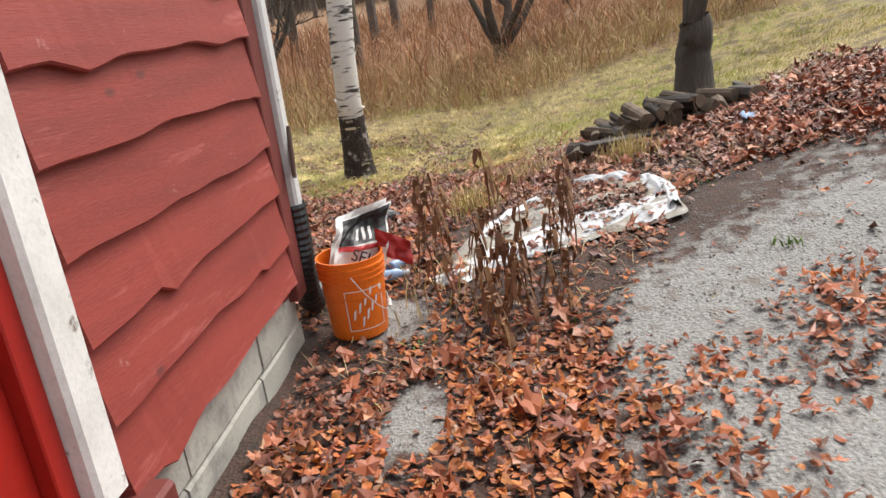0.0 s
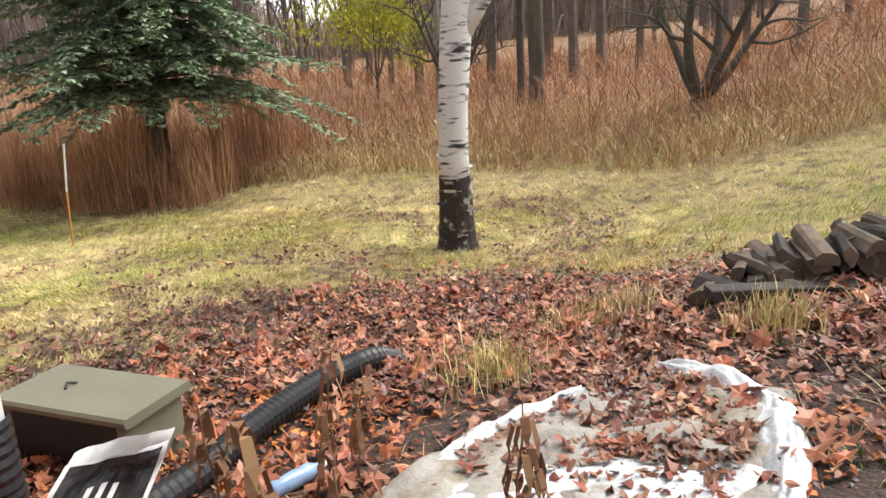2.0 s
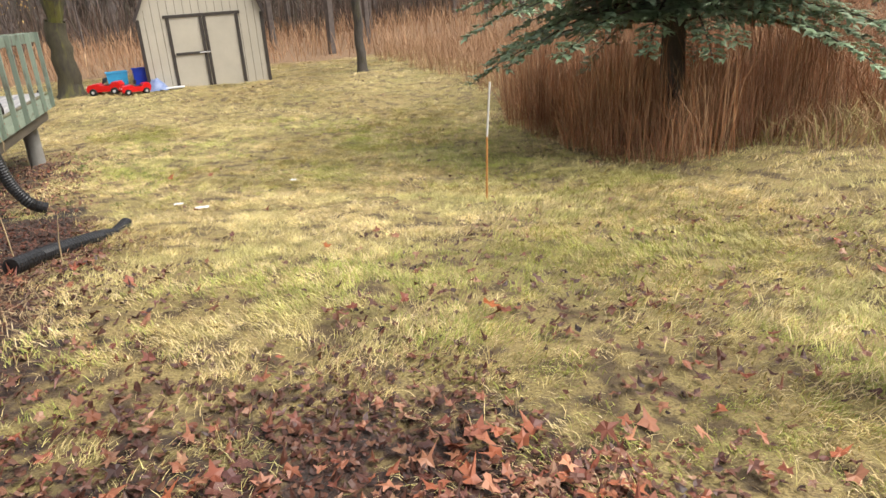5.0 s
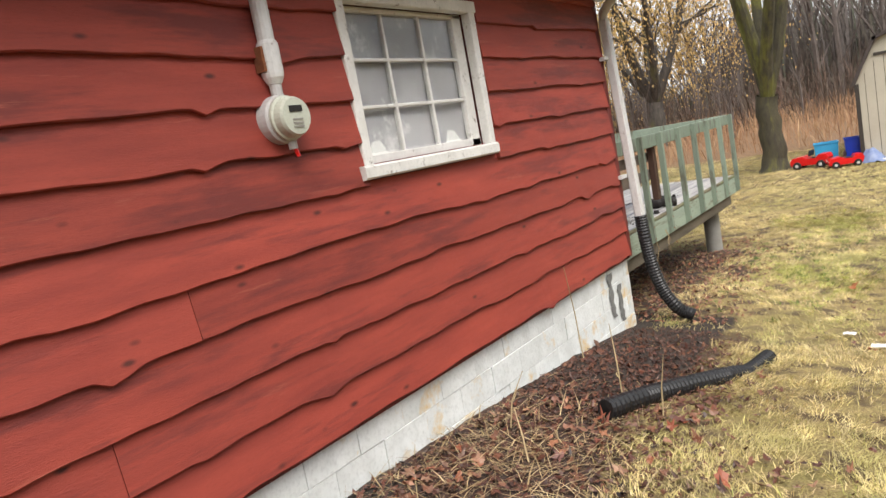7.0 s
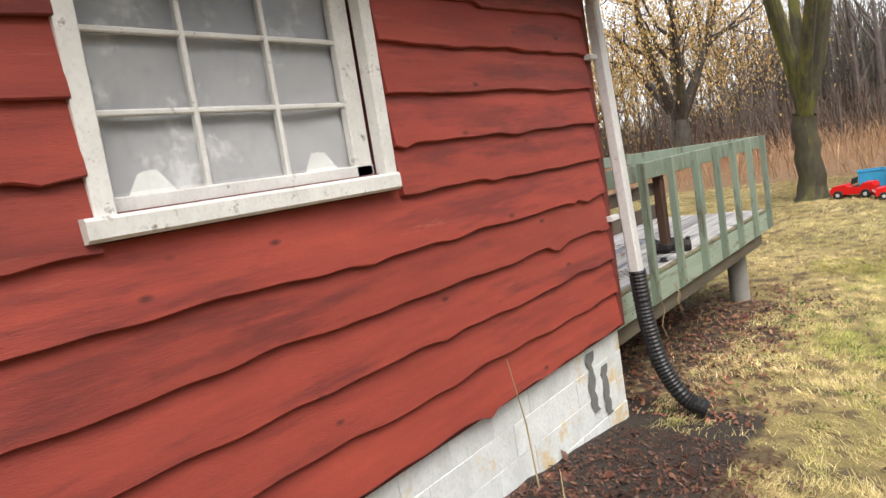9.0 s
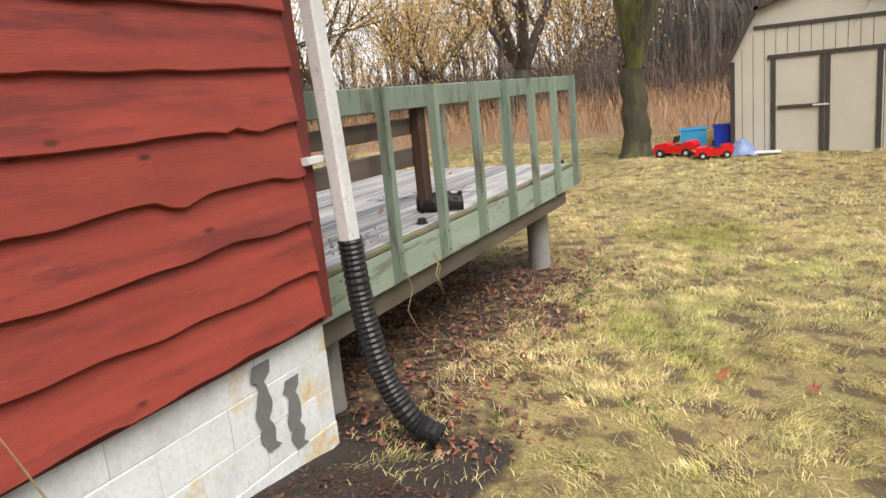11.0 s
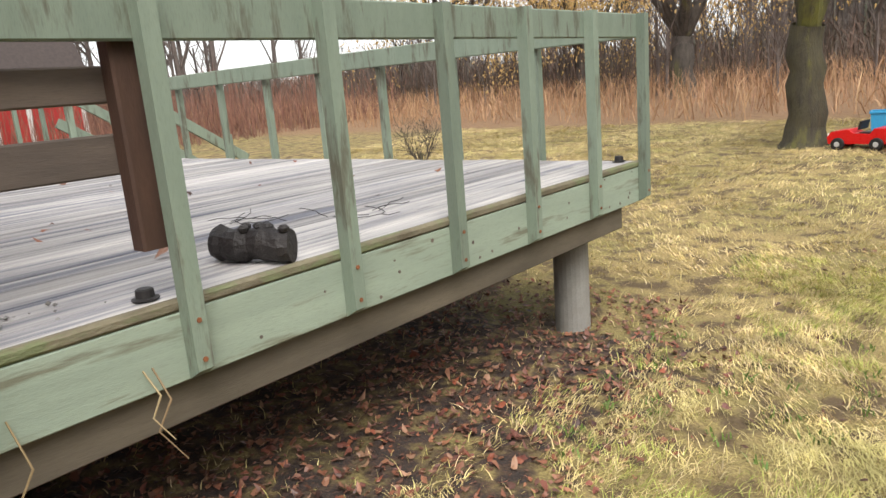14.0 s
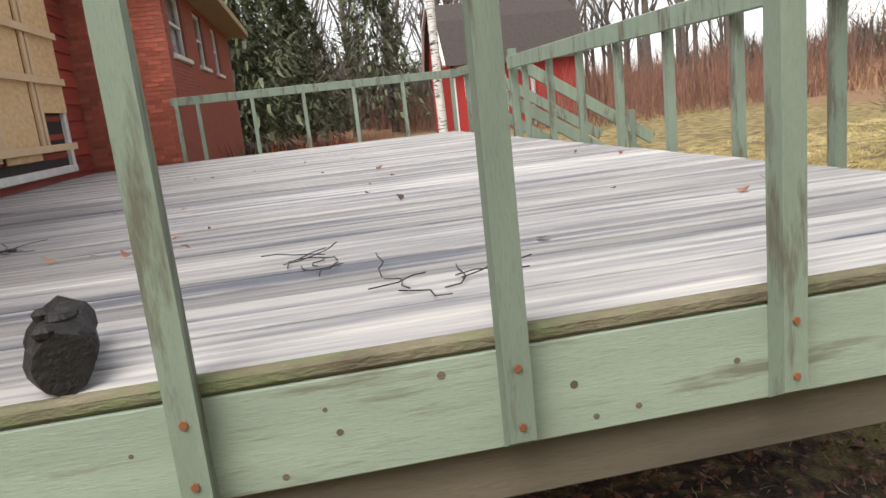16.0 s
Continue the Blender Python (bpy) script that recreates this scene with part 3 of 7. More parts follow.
# front wall with the door
front = thing("wall_south", "worn red live-edge board siding with a red door", "wall", kind="structure")
DX0, DX1 = -2.75, -1.635
g = Geo()
for a, b, c, d in ((-9.0, DX0, 0.44, EAVE), (DX1, -0.2, 0.44, EAVE), (DX0, DX1, 2.55, EAVE)):
    g.box(a, b, -L, -L + 0.2, c, d)
part("core", g, REDTRIM, front)
S_M = Matrix(((1, 0, 0, -1.513), (0, -1, 0, -L), (0, 0, 1, 0), (0, 0, 0, 1)))
siding(front, S_M, 1.513 - 0.095, 0.43, 13, 0.2065, REDWORN, [], (), 0.045, 9)
siding(front, Matrix(((1, 0, 0, -9.0), (0, -1, 0, -L), (0, 0, 1, 0), (0, 0, 0, 1))), 9 - 2.9, 0.43, 13, 0.2065, REDWORN, [(k, 2 + (k * 1.7) % 3) for k in range(13)], (), 0.045, 12)
g = Geo()
g.box(-0.095, 0.03, -L - 0.045, -L + 0.02, 0.36, EAVE, ch=0.006)
part("corner_board", g, REDTRIM, front, "dark red corner board")
r = random.Random(8)
for k in range(3):
    z1 = 0.44 - k * 0.2
    x = -9.0
    while x < -0.03:
        e = min(x + r.choice((0.3, 0.36, 0.4)), -0.02)
        g = Geo()
        g.box(x + 0.002, e - 0.002, -L - 0.005 + r.uniform(-0.008, 0.006), -L + 0.15, z1 - 0.197, z1, ch=0.01)
        part("block", g, OLDFOUND, front)
        x = e
door = thing("door_1", "glossy red panelled entrance door with white casing", "door", kind="structure")
g = Geo()
g.box(-2.66, -1.695, -L + 0.03, -L + 0.075, 0.46, 2.48, ch=0.004)
part("leaf", g, REDDOOR, door)
for a, b in ((-2.56, -2.26), (-2.13, -1.80)):
    for c, d in ((0.6, 0.82), (0.98, 1.55), (1.68, 2.32)):
        g = Geo()
        g.box(a, b, -L + 0.012, -L + 0.034, c, d, ch=0.01)
        part("panel", g, REDDOOR, door)
g = Geo()
g.box(-1.695, -1.635, -L - 0.01, -L + 0.12, 0.44, 2.55, ch=0.004)
part("jamb", g, REDDOOR, door)
g = Geo()
g.box(-1.635, -1.52, -L - 0.055, -L + 0.02, 0.49, 2.66, ch=0.012)
part("casing", g, WHITE, door, "white painted casing with peeling spots")
g = Geo()
g.box(-2.84, -2.72, -L - 0.055, -L + 0.02, 0.47, 2.66, ch=0.012)
part("casing", g, WHITE, door)
g = Geo()
g.box(-2.72, -1.635, -L - 0.05, -L + 0.02, 2.54, 2.66, ch=0.012)
part("casing", g, WHITE, door)
g = Geo()
g.box(-2.9, -1.45, -L - 0.12, -L + 0.03, 0.36, 0.445, ch=0.012)
part("sill", g, REDTRIM, door)

# back walls behind the deck and the rest of the shell
back = thing("wall_north", "red board siding behind the deck", "wall", kind="structure")
g = Geo()
g.box(-3.7, -0.2, -0.2, 0.0, 0.38, EAVE)
g.box(-3.7, -3.5, -1.15, 0.0, 0.2, EAVE)
g.box(-10.4, -3.5, -1.15, -0.95, 0.2, 3.7)
g.box(-3.7, -0.2, -0.19, -0.012, -0.5, 0.38)
part("core", g, REDTRIM, back)
siding(back, pose(-10.36, -0.95, 0), 6.6, 0.42, 13, 0.2435, RED, [(k, 1.5 + (k * 2.3) % 4) for k in range(11)], (), 0.014, 21)
siding(back, pose(-3.5, 0.0, 0), 3.4, 0.42, 11, 0.2435, RED, [(k, 1.0 + (k * 0.9) % 1.8) for k in range(11)], (), 0.014, 31)
g = Geo()
g.box(-12.2, -0.25, -L + 0.2, -1.2, 0.25, 0.3)
solid("floor", g, CONC, "bare concrete floor inside the house", "floor", "structure")
g = Geo()
g.box(-3.7, 0.5, -L - 0.35, 0.35, EAVE - 0.1, EAVE)
g.box(-16.0, -3.7, -L - 0.35, -0.6, 3.7, 3.8)
solid("ceiling", g, WHITE, "white painted soffit board", "ceiling", "structure")
roof = Geo()
roof.add([(-3.8, -L - 0.5, EAVE + 0.01), (0.55, -L - 0.5, EAVE + 0.01), (0.55, 0.5, EAVE + 0.01), (-3.8, 0.5, EAVE + 0.01), (-3.8, -L / 2, 4.9), (0.55, -L / 2, 4.9)],
         [(0, 1, 5, 4), (2, 3, 4, 5), (1, 2, 5), (3, 0, 4), (0, 3, 2, 1)])
solid("roof", roof, ROOF, "low pitched dark shingle roof", "roof", "structure")

# side window
win = thing("window_1", "old nine-pane window, peeling white frame, milky sheet behind the panes", "window", kind="structure")
g = Geo()
fw = 0.075
g.box(-0.02, 0.05, WY0, WY0 + fw, WZ0 + 0.04, WZ1, ch=0.006)
part("frame_side", g, WHITE, win)
g = Geo()
g.box(-0.02, 0.05, WY1 - fw - 0.02, WY1 - 0.02, WZ0 + 0.04, WZ1, ch=0.006)
part("frame_side", g, WHITE, win)
g = Geo()
g.box(-0.02, 0.055, WY0 - 0.01, WY1 - 0.01, WZ1 - 0.07, WZ1 + 0.01, ch=0.006)
part("frame_head", g, WHITE, win)
g = Geo()
g.box(-0.04, 0.085, WY0 - 0.05, WY1 - 0.045, WZ0 - 0.035, WZ0 + 0.045, ch=0.012)
part("sill", g, WHITE, win, "flaking white window sill")
iy0, iy1, iz0, iz1 = WY0 + fw, WY1 - fw - 0.02, WZ0 + 0.045, WZ1 - 0.07
g = Geo()
for a, b, c, d in ((iy0, iy0 + 0.035, iz0, iz1), (iy1 - 0.11, iy1, iz0, iz1), (iy0, iy1, iz0, iz0 + 0.055), (iy0, iy1, iz1 - 0.03, iz1)):
    g.box(-0.075, -0.03, a, b, c, d, ch=0.006)
part("sash", g, WHITE, win)
py0, py1, pz0, pz1 = iy0 + 0.035, iy1 - 0.11, iz0 + 0.055, iz1 - 0.03
for i in (1, 2):
    y = py0 + (py1 - py0) * i / 3
    g = Geo()
    g.box(-0.068, -0.036, y - 0.011, y + 0.011, pz0, pz1, ch=0.005)
    part("glazing_bar", g, WHITE, win)
    z = pz0 + (pz1 - pz0) * i / 3
    g = Geo()
    g.box(-0.066, -0.038, py0, py1, z - 0.011, z + 0.011, ch=0.005)
    part("glazing_bar", g, WHITE, win)
for i in range(3):
    for j in range(3):
        a, b = py0 + (py1 - py0) * i / 3, py0 + (py1 - py0) * (i + 1) / 3
        c, d = pz0 + (pz1 - pz0) * j / 3, pz0 + (pz1 - pz0) * (j + 1) / 3
        g = Geo()
        g.box(-0.054, -0.050, a + 0.011, b - 0.011, c + 0.011, d - 0.011)
        ob = part("pane", g, glass, win)
        ob.visible_shadow = False
g = Geo()
g.sheet(lambda u, v: (-0.085 + 0.012 * noise.noise((u * 5, v * 4, 2)), iy0 + 0.01 + u * (iy1 - iy0 - 0.02), iz0 + v * (iz1 - iz0)), 30, 22)
part("milky_sheet", g, CURT, win, "creased translucent plastic sheet", smooth=True)
for y, w in ((py0 + 0.17, 0.2), (py1 - 0.17, 0.2)):
    g = Geo()
    g.sheet(lambda u, v: (-0.07 - 0.01 * v, y + (u - 0.5) * w * (1 - 0.6 * v), iz0 + 0.05 + 0.085 * v + 0.02 * noise.noise((u * 4, y, 0))), 6, 4)
    part("torn_scrap", g, BAGW, win, "torn curled paper scrap")


# ---- downspouts and drain hoses ----
def ribbed(g, pts, rad, pitch=0.026, n=14):
    """A corrugated hose along a smooth line through the points."""
    fine = []
    P = [Vector(p) for p in pts]
    P = [P[0] * 2 - P[1]] + P + [P[-1] * 2 - P[-2]]
    for i in range(1, len(P) - 2):
        for s in range(40):
            t = s / 40
            a, b, c, d = P[i - 1], P[i], P[i + 1], P[i + 2]
            fine.append(0.5 * ((2 * b) + (c - a) * t + (2 * a - 5 * b + 4 * c - d) * t * t + (3 * b - a - 3 * c + d) * t ** 3))
    fine.append(P[-2])
    out, acc = [fine[0]], 0.0
    for a, b in zip(fine, fine[1:]):
        acc += (b - a).length
        if acc >= pitch / 2:
            out.append(b)
            acc = 0.0
    g.tube(out, [rad * (1.0 if i % 2 else 0.9) for i in range(len(out))], n, caps=False)
    return out


def hollow_end(g, c, d, rad):
    d = Vector(d).normalized()
    g.tube([Vector(c), Vector(c) + d * 0.005, Vector(c) + d * 0.005, Vector(c) - d * 0.12], [rad, rad, rad * 0.8, rad * 0.75], 14, caps=True)


spout = thing("downspout", "white downspout at the house corner with a black corrugated extension", "downspout", "downspouts")
g = Geo()
lean_m = pose(0.148, 0.085, 0.72, 0.8, -2.1, 0)
g.box(-0.042, 0.042, -0.045, 0.045, 0.0, 2.0, lean_m, 0.012)
part("pipe", g, SPOUT, spout)
g = Geo()
g.tube([(0.074, 0.057, 2.70), (0.08, 0.05, 2.78), (0.17, 0.02, 2.86), (0.25, 0.05, 2.93), (0.27, 0.06, 3.0)], 0.045, 10)
part("elbow", g, SPOUT, spout, smooth=True)
for z in (1.2, 2.35):
    g = Geo()
    g.box(0.033, 0.085, -0.09, 0.06, z - 0.018, z + 0.018, ch=0.004)
    part("strap", g, SPOUT, spout)
g = Geo()
ribbed(g, [(0.148, 0.085, 0.79), (0.155, 0.09, 0.6), (0.18, 0.095, 0.33), (0.25, 0.10, 0.04), (0.38, 0.11, -0.18), (0.53, 0.13, -0.27)], 0.066)
part("hose", g, BLACKP, spout, "black corrugated hose")
g = Geo()
g.box(0.0, 0.6, -0.5, 0.15, EAVE - 0.14, EAVE - 0.02, ch=0.01)
solid("trim", g, WHITE, "white eave return at the corner", "trim", "structure")

spout = thing("downspout", "white downspout at the front corner with a black corrugated extension", "downspout", "downspouts")
g = Geo()
g.box(0.035, 0.115, -L - 0.075, -L + 0.005, 0.70, EAVE, ch=0.012)
part("pipe", g, SPOUT, spout)
g = Geo()
ribbed(g, [(0.075, -L - 0.035, 0.76), (0.08, -L - 0.035, 0.6), (0.10, -L - 0.02, 0.42), (0.20, -L + 0.0, 0.25)] + [(x, y, gz(x, y) + h) for x, y, h in ((0.45, -7.30, 0.06), (0.8, -7.30, 0.055), (1.1, -7.28, 0.075), (1.4, -7.31, 0.09), (1.7, -7.36, 0.085), (1.95, -7.42, 0.06), (2.2, -7.48, -0.07))], 0.062)
part("hose", g, BLACKP, spout, "black corrugated hose")
g = Geo()
m = pose(0.05, -L - 0.085, 0.99, 0, 22, 10)
g.box(-0.018, 0.018, -0.008, 0.008, -0.11, 0.11, m, 0.003)
solid("trim", g, BROWN, "splintered brown board end at the corner", "trim", "structure")

hose = thing("drain_hose", "black corrugated drain hose with an open end on the grass", "hose", "drain hoses")
g = Geo()
pts = [(x, y, gz(x, y) + h) for x, y, h in ((0.85, -2.85, 0.075), (1.0, -2.4, 0.06), (1.28, -1.75, 0.02), (1.37, -1.45, -0.02), (1.44, -1.1, 0.02))]
out = ribbed(g, pts, 0.068)
part("tube", g, BLACKP, hose)
g = Geo()
hollow_end(g, out[0], out[0] - out[1], 0.066)
part("mouth", g, DARK, hose)

# ---- electric meter ----
meter = thing("electric_meter", "round white glass-domed electric meter on the red siding", "meter")
MY, MZ = -4.29, 2.055
rot = pose(0.02, MY, MZ, 0, 90, 0)
g = Geo()
g.lathe([(0.0, 0), (0.115, 0), (0.12, 0.01), (0.12, 0.075), (0.112, 0.085), (0.0, 0.085)], n=28, m=rot)
part("socket", g, METERM, meter, "round metal socket", smooth=False)
g = Geo()
g.lathe([(0.105, 0.085), (0.11, 0.09), (0.11, 0.105), (0.1, 0.11), (0.096, 0.15), (0.088, 0.165), (0.0, 0.168)], n=28, m=rot)
part("dome", g, FACE, meter, "pale meter face", smooth=False)
g = Geo()
g.box(0.188, 0.192, MY - 0.045, MY + 0.035, MZ + 0.02, MZ + 0.05)
part("display", g, DARK, meter)
for i in range(3):
    g = Geo()
    g.box(0.188, 0.191, MY - 0.035, MY + 0.03, MZ - 0.02 - i * 0.018, MZ - 0.012 - i * 0.018)
    part("label_bar", g, CONC, meter)
g = Geo()
g.tube([(0.1, MY + 0.015, MZ - 0.1), (0.1, MY + 0.015, MZ - 0.15)], 0.022, 10)
part("seal", g, METERM, meter)
g = Geo()
g.tube([(0.105, MY + 0.02, MZ - 0.14), (0.11, MY + 0.03, MZ - 0.19)], 0.011, 6)
part("tag", g, TOYRED, meter, "small faded red tag")
g = Geo()
g.tube([(0.08, MY, MZ + 0.1), (0.08, MY, MZ + 0.2)], 0.03, 12)
part("pipe", g, METERM, meter)
g = Geo()
g.tube([(0.08, MY, MZ + 0.17), (0.08, MY, MZ + 0.2), (0.08, MY, MZ + 0.22), (0.08, MY, MZ + 0.36), (0.08, MY, MZ + 0.39)], [0.034, 0.05, 0.054, 0.054, 0.036], 14)
part("coupling", g, SPOUT, meter, "white pipe coupling")
g = Geo()
g.box(0.03, 0.1, MY - 0.06, MY - 0.035, MZ + 0.23, MZ + 0.35, ch=0.006)
part("rusty_clamp", g, RUST, meter)
g = Geo()
g.tube([(0.08, MY, MZ + 0.36), (0.08, MY, EAVE)], 0.042, 14)
part("conduit", g, SPOUT, meter)

# ---- deck ----
deck = thing("deck", "large weathered deck with flaking green paint", "deck")
DTOP = 0.602
X1 = -10.5
FX = -0.05        # outer face of the rim board
rp = random.Random(4)
x = FX - 0.038
while x > X1 + 0.05:
    y0 = 0.02 if x > -3.46 else -0.93
    y0 = 0.36 if x < -10.4 else y0
    g = Geo()
    dz = rp.uniform(-0.004, 0.004)
    g.box(x - 0.131, x, y0 + 0.001, 4.798, DTOP - 0.036 + dz, DTOP + dz, ch=0.004)
    part("plank", g, PLANK, deck)
    x -= 0.144
g = Geo()
g.box(FX - 0.036, FX, 0.03, 4.84, 0.335, DTOP - 0.041, ch=0.004)
part("fascia", g, FASCIA, deck, "pale green painted rim board")
g = Geo()
g.box(FX - 0.036, FX + 0.004, 0.03, 4.84, DTOP - 0.039, DTOP + 0.002, ch=0.010)
part("edge_strip", g, EDGE, deck, "worn bare deck edge")
g = Geo()
g.box(X1, FX - 0.037, 4.802, 4.838, 0.335, DTOP - 0.04, ch=0.004)
part("fascia", g, FASCIA, deck)
g = Geo()
g.box(X1, X1 + 0.04, 0.4, 4.79, 0.335, DTOP - 0.04, ch=0.004)
part("fascia", g, FASCIA, deck)
g = Geo()
g.box(FX - 0.22, FX - 0.05, 0.05, 4.62, 0.18, 0.333, ch=0.006)
part("beam", g, BEAM, deck, "bare brown carrying beam")
for x in (-2.4, -4.8, -7.2, -9.6):
    g = Geo()
    g.box(x - 0.07, x + 0.07, 0.05, 4.62, 0.18, 0.333, ch=0.006)
    part("beam", g, BEAM, deck)
for y in np.arange(0.3, 4.8, 0.42):
    g = Geo()
    g.box(X1 + 0.05, FX - 0.04, y - 0.02, y + 0.02, 0.335, DTOP - 0.042)
    part("joist", g, BEAM, deck)
for x, y in ((-0.38, 4.42), (-2.4, 4.42), (-4.8, 4.42), (-7.2, 4.42), (-9.6, 4.42), (-0.35, 0.35), (-4.8, 0.5)):
    g = Geo()
    b = gz(x, y)
    g.lathe([(0.118, -0.1), (0.12, 0.0), (0.117, 0.2), (0.118, 0.179 - b)], (x, y, b), 24)
    part("pier", g, CONC, deck, "round concrete pier", smooth=False)


def baluster(parent, x, y, z0, z1, out):
    """A square green upright fixed to the rim board; out: which way it stands off."""
    g = Geo()
    w = 0.029
    ox, oy = out
    c = (x, y)
    vs = []
    for z, k in ((z0, 1), (z1, 0)):
        for sx, sy in ((-1, -1), (1, -1), (1, 1), (-1, 1)):
            lift = 0.035 * (sx * ox + sy * oy > 0) * k
            vs.append((c[0] + sx * w, c[1] + sy * w, z - lift * -1 if k else z))
    g.add(vs, [(3, 2, 1, 0), (4, 5, 6, 7), (0, 1, 5, 4), (1, 2, 6, 5), (2, 3, 7, 6), (3, 0, 4, 7)])
    ob = part("baluster", g, GREEN, parent)
    for dz in (0.07, 0.2):
        s = Geo()
        d = Vector((ox, oy, 0))
        p = Vector((x, y, z0 + dz)) + d * w
        s.tube([p - d * 0.003, p + d * 0.005], 0.009, 6)
        part("screw", s, RUST, ob)
    return ob


for y in (0.815, 1.478, 2.16, 2.822, 3.455, 4.13, 4.80):
    baluster(deck, FX + 0.031, y, 0.337, 1.53, (1, 0))
g = Geo()
g.box(FX - 0.036, FX + 0.003, 0.03, 4.84, 1.385, 1.53, ch=0.006)
part("top_rail", g, GREEN, deck, "green top rail")
for k in range(8):
    baluster(deck, -0.86 - 0.775 * k - 0.005 * k * k, 4.872, 0.42, 1.52, (0, 1))
g = Geo()
g.box(-7.0, FX - 0.04, 4.80, 4.84, 1.385, 1.53, ch=0.006)
part("top_rail", g, GREEN, deck)
for k in range(4):
    baluster(deck, X1 + 0.05, 3.98 - 0.8 * k, 0.42, 1.49, (-1, 0))
for y in (4.8, 0.75, 0.43):
    baluster(deck, X1 + 0.05, y, 0.42, 1.60, (-1, 0))
g = Geo()
g.box(X1 + 0.03, X1 + 0.07, 0.36, 4.85, 1.47, 1.60, ch=0.006)
part("top_rail", g, GREEN, deck)
g = Geo()
g.box(X1 + 0.072, -8.66, 4.80, 4.84, 1.46, 1.59, ch=0.006)
part("top_rail", g, GREEN, deck)
baluster(deck, -9.6, 4.87, 0.42, 1.46, (0, 1))
# stairs on the far side with two sloping handrails
for x in (-7.05, -8.7):
    g = Geo()
    g.box(x - 0.045, x + 0.045, 4.84, 4.93, gz(x, 4.9) - 0.05, 1.62, ch=0.006)
    part("newel", g, GREEN, deck)
    m = pose(x, 4.93, 1.46, -33, 0, 0)
    for dz in (0, -0.42):
        g = Geo()
        g.box(-0.02, 0.02, 0, 2.0, -0.07 + dz, 0.07 + dz, m, 0.005)
        part("stair_rail", g, GREEN, deck)
    g = Geo()
    g.box(x - 0.04, x + 0.04, 6.3, 6.38, gz(x, 6.3) - 0.05, 0.75, ch=0.006)
    part("newel", g, GREEN, deck)
    g = Geo()
    m = pose(x, 4.88, DTOP - 0.1, -33, 0, 0)
    g.box(-0.02, 0.02, 0, 1.9, -0.14, 0.1, m, 0.005)
    part("stringer", g, GREEN, deck)
for k in range(5):
    g = Geo()
    g.box(-8.68, -7.07, 4.9 + 0.27 * k, 5.15 + 0.27 * k, DTOP - 0.21 - 0.18 * k, DTOP - 0.17 - 0.18 * k, ch=0.006)
    part("tread", g, PLANK, deck)
g = Geo()
g.lathe([(0.03, 1.62), (0.075, 1.625), (0.075, 1.65), (0.03, 1.66), (0.03, 1.68), (0.06, 1.70), (0.068, 1.735), (0.06, 1.77), (0.03, 1.79), (0.0, 1.795)], (-8.7, 4.885, 0), 16)
part("finial", g, CONC, deck, "round grey post finial", smooth=True)

# planks bolted inside the railing by the house
barrier = thing("plank_barrier", "two dark weathered planks on a brown post inside the railing", "barrier")
g = Geo()
g.box(-0.167, -0.090, 1.395, 1.488, 0.765, 1.49, ch=0.008)
part("post", g, BROWN, barrier, "dark brown post end")
for a, b, dz in ((1.0, 1.125, 0.0), (1.215, 1.325, 0.0)):
    g = Geo()
    g.box(-0.205, -0.170, 0.04, 1.46, a, b, ch=0.006)
    part("plank", g, GREYWOOD, barrier)
# ---- brick wing ----
wing = thing("wall_west", "red brick wing with sash windows and a wide eave", "wall", kind="structure")
BX, BY = -10.62, 0.44
wo = [(-12.5, -11.1), (-15.0, -13.9), (-17.4, -16.4)]
g = Geo()
g.box(BX - 0.2, BX - 0.008, -1.1, BY - 0.008, -0.5, 3.62)
xs = [BX - 0.2] + [v for a, b in wo for v in (b, a)] + [-20.0]
for a, b in zip(xs[0::2], xs[1::2]):
    g.box(b, a, BY - 0.2, BY - 0.008, -0.5, 3.62)
for a, b in wo:
    g.box(a, b, BY - 0.2, BY - 0.008, -0.5, 2.3)
    g.box(a, b, BY - 0.2, BY - 0.008, 3.4, 3.62)
part("core", g, MORTAR, wing)
bm_y = Geo()
bm_y.box(0.004, 0.204, -0.1, 0.0, 0.004, 0.062)
brick_x = bm_y.mesh("brick", BRICK)
bm_x = Geo()
bm_x.box(-0.1, 0.0, 0.004, 0.204, 0.004, 0.062)
brick_y = bm_x.mesh("brick", BRICK)
count = 0
for k in range(48):
    z = 0.42 + k * 0.066
    y = -0.95 - (0.1 if k % 2 else 0.0)
    while y < BY - 0.2:
        ob = new("brick", brick_y)
        ob.parent = wing
        ob.location = (BX, y, z)
        y += 0.208
rest = Geo()
for k in range(48):
    z = 0.42 + k * 0.066
    x = BX - (0.1 if k % 2 else 0.0)
    while x > -19.5:
        if not any(a - 0.1 < x - 0.1 < b + 0.1 and 2.2 < z < 3.36 for a, b in wo):
            rest.box(x - 0.2, x, BY - 0.1, BY, z + 0.004, z + 0.062)
        x -= 0.208
part("brickwork", rest, BRICK, wing)
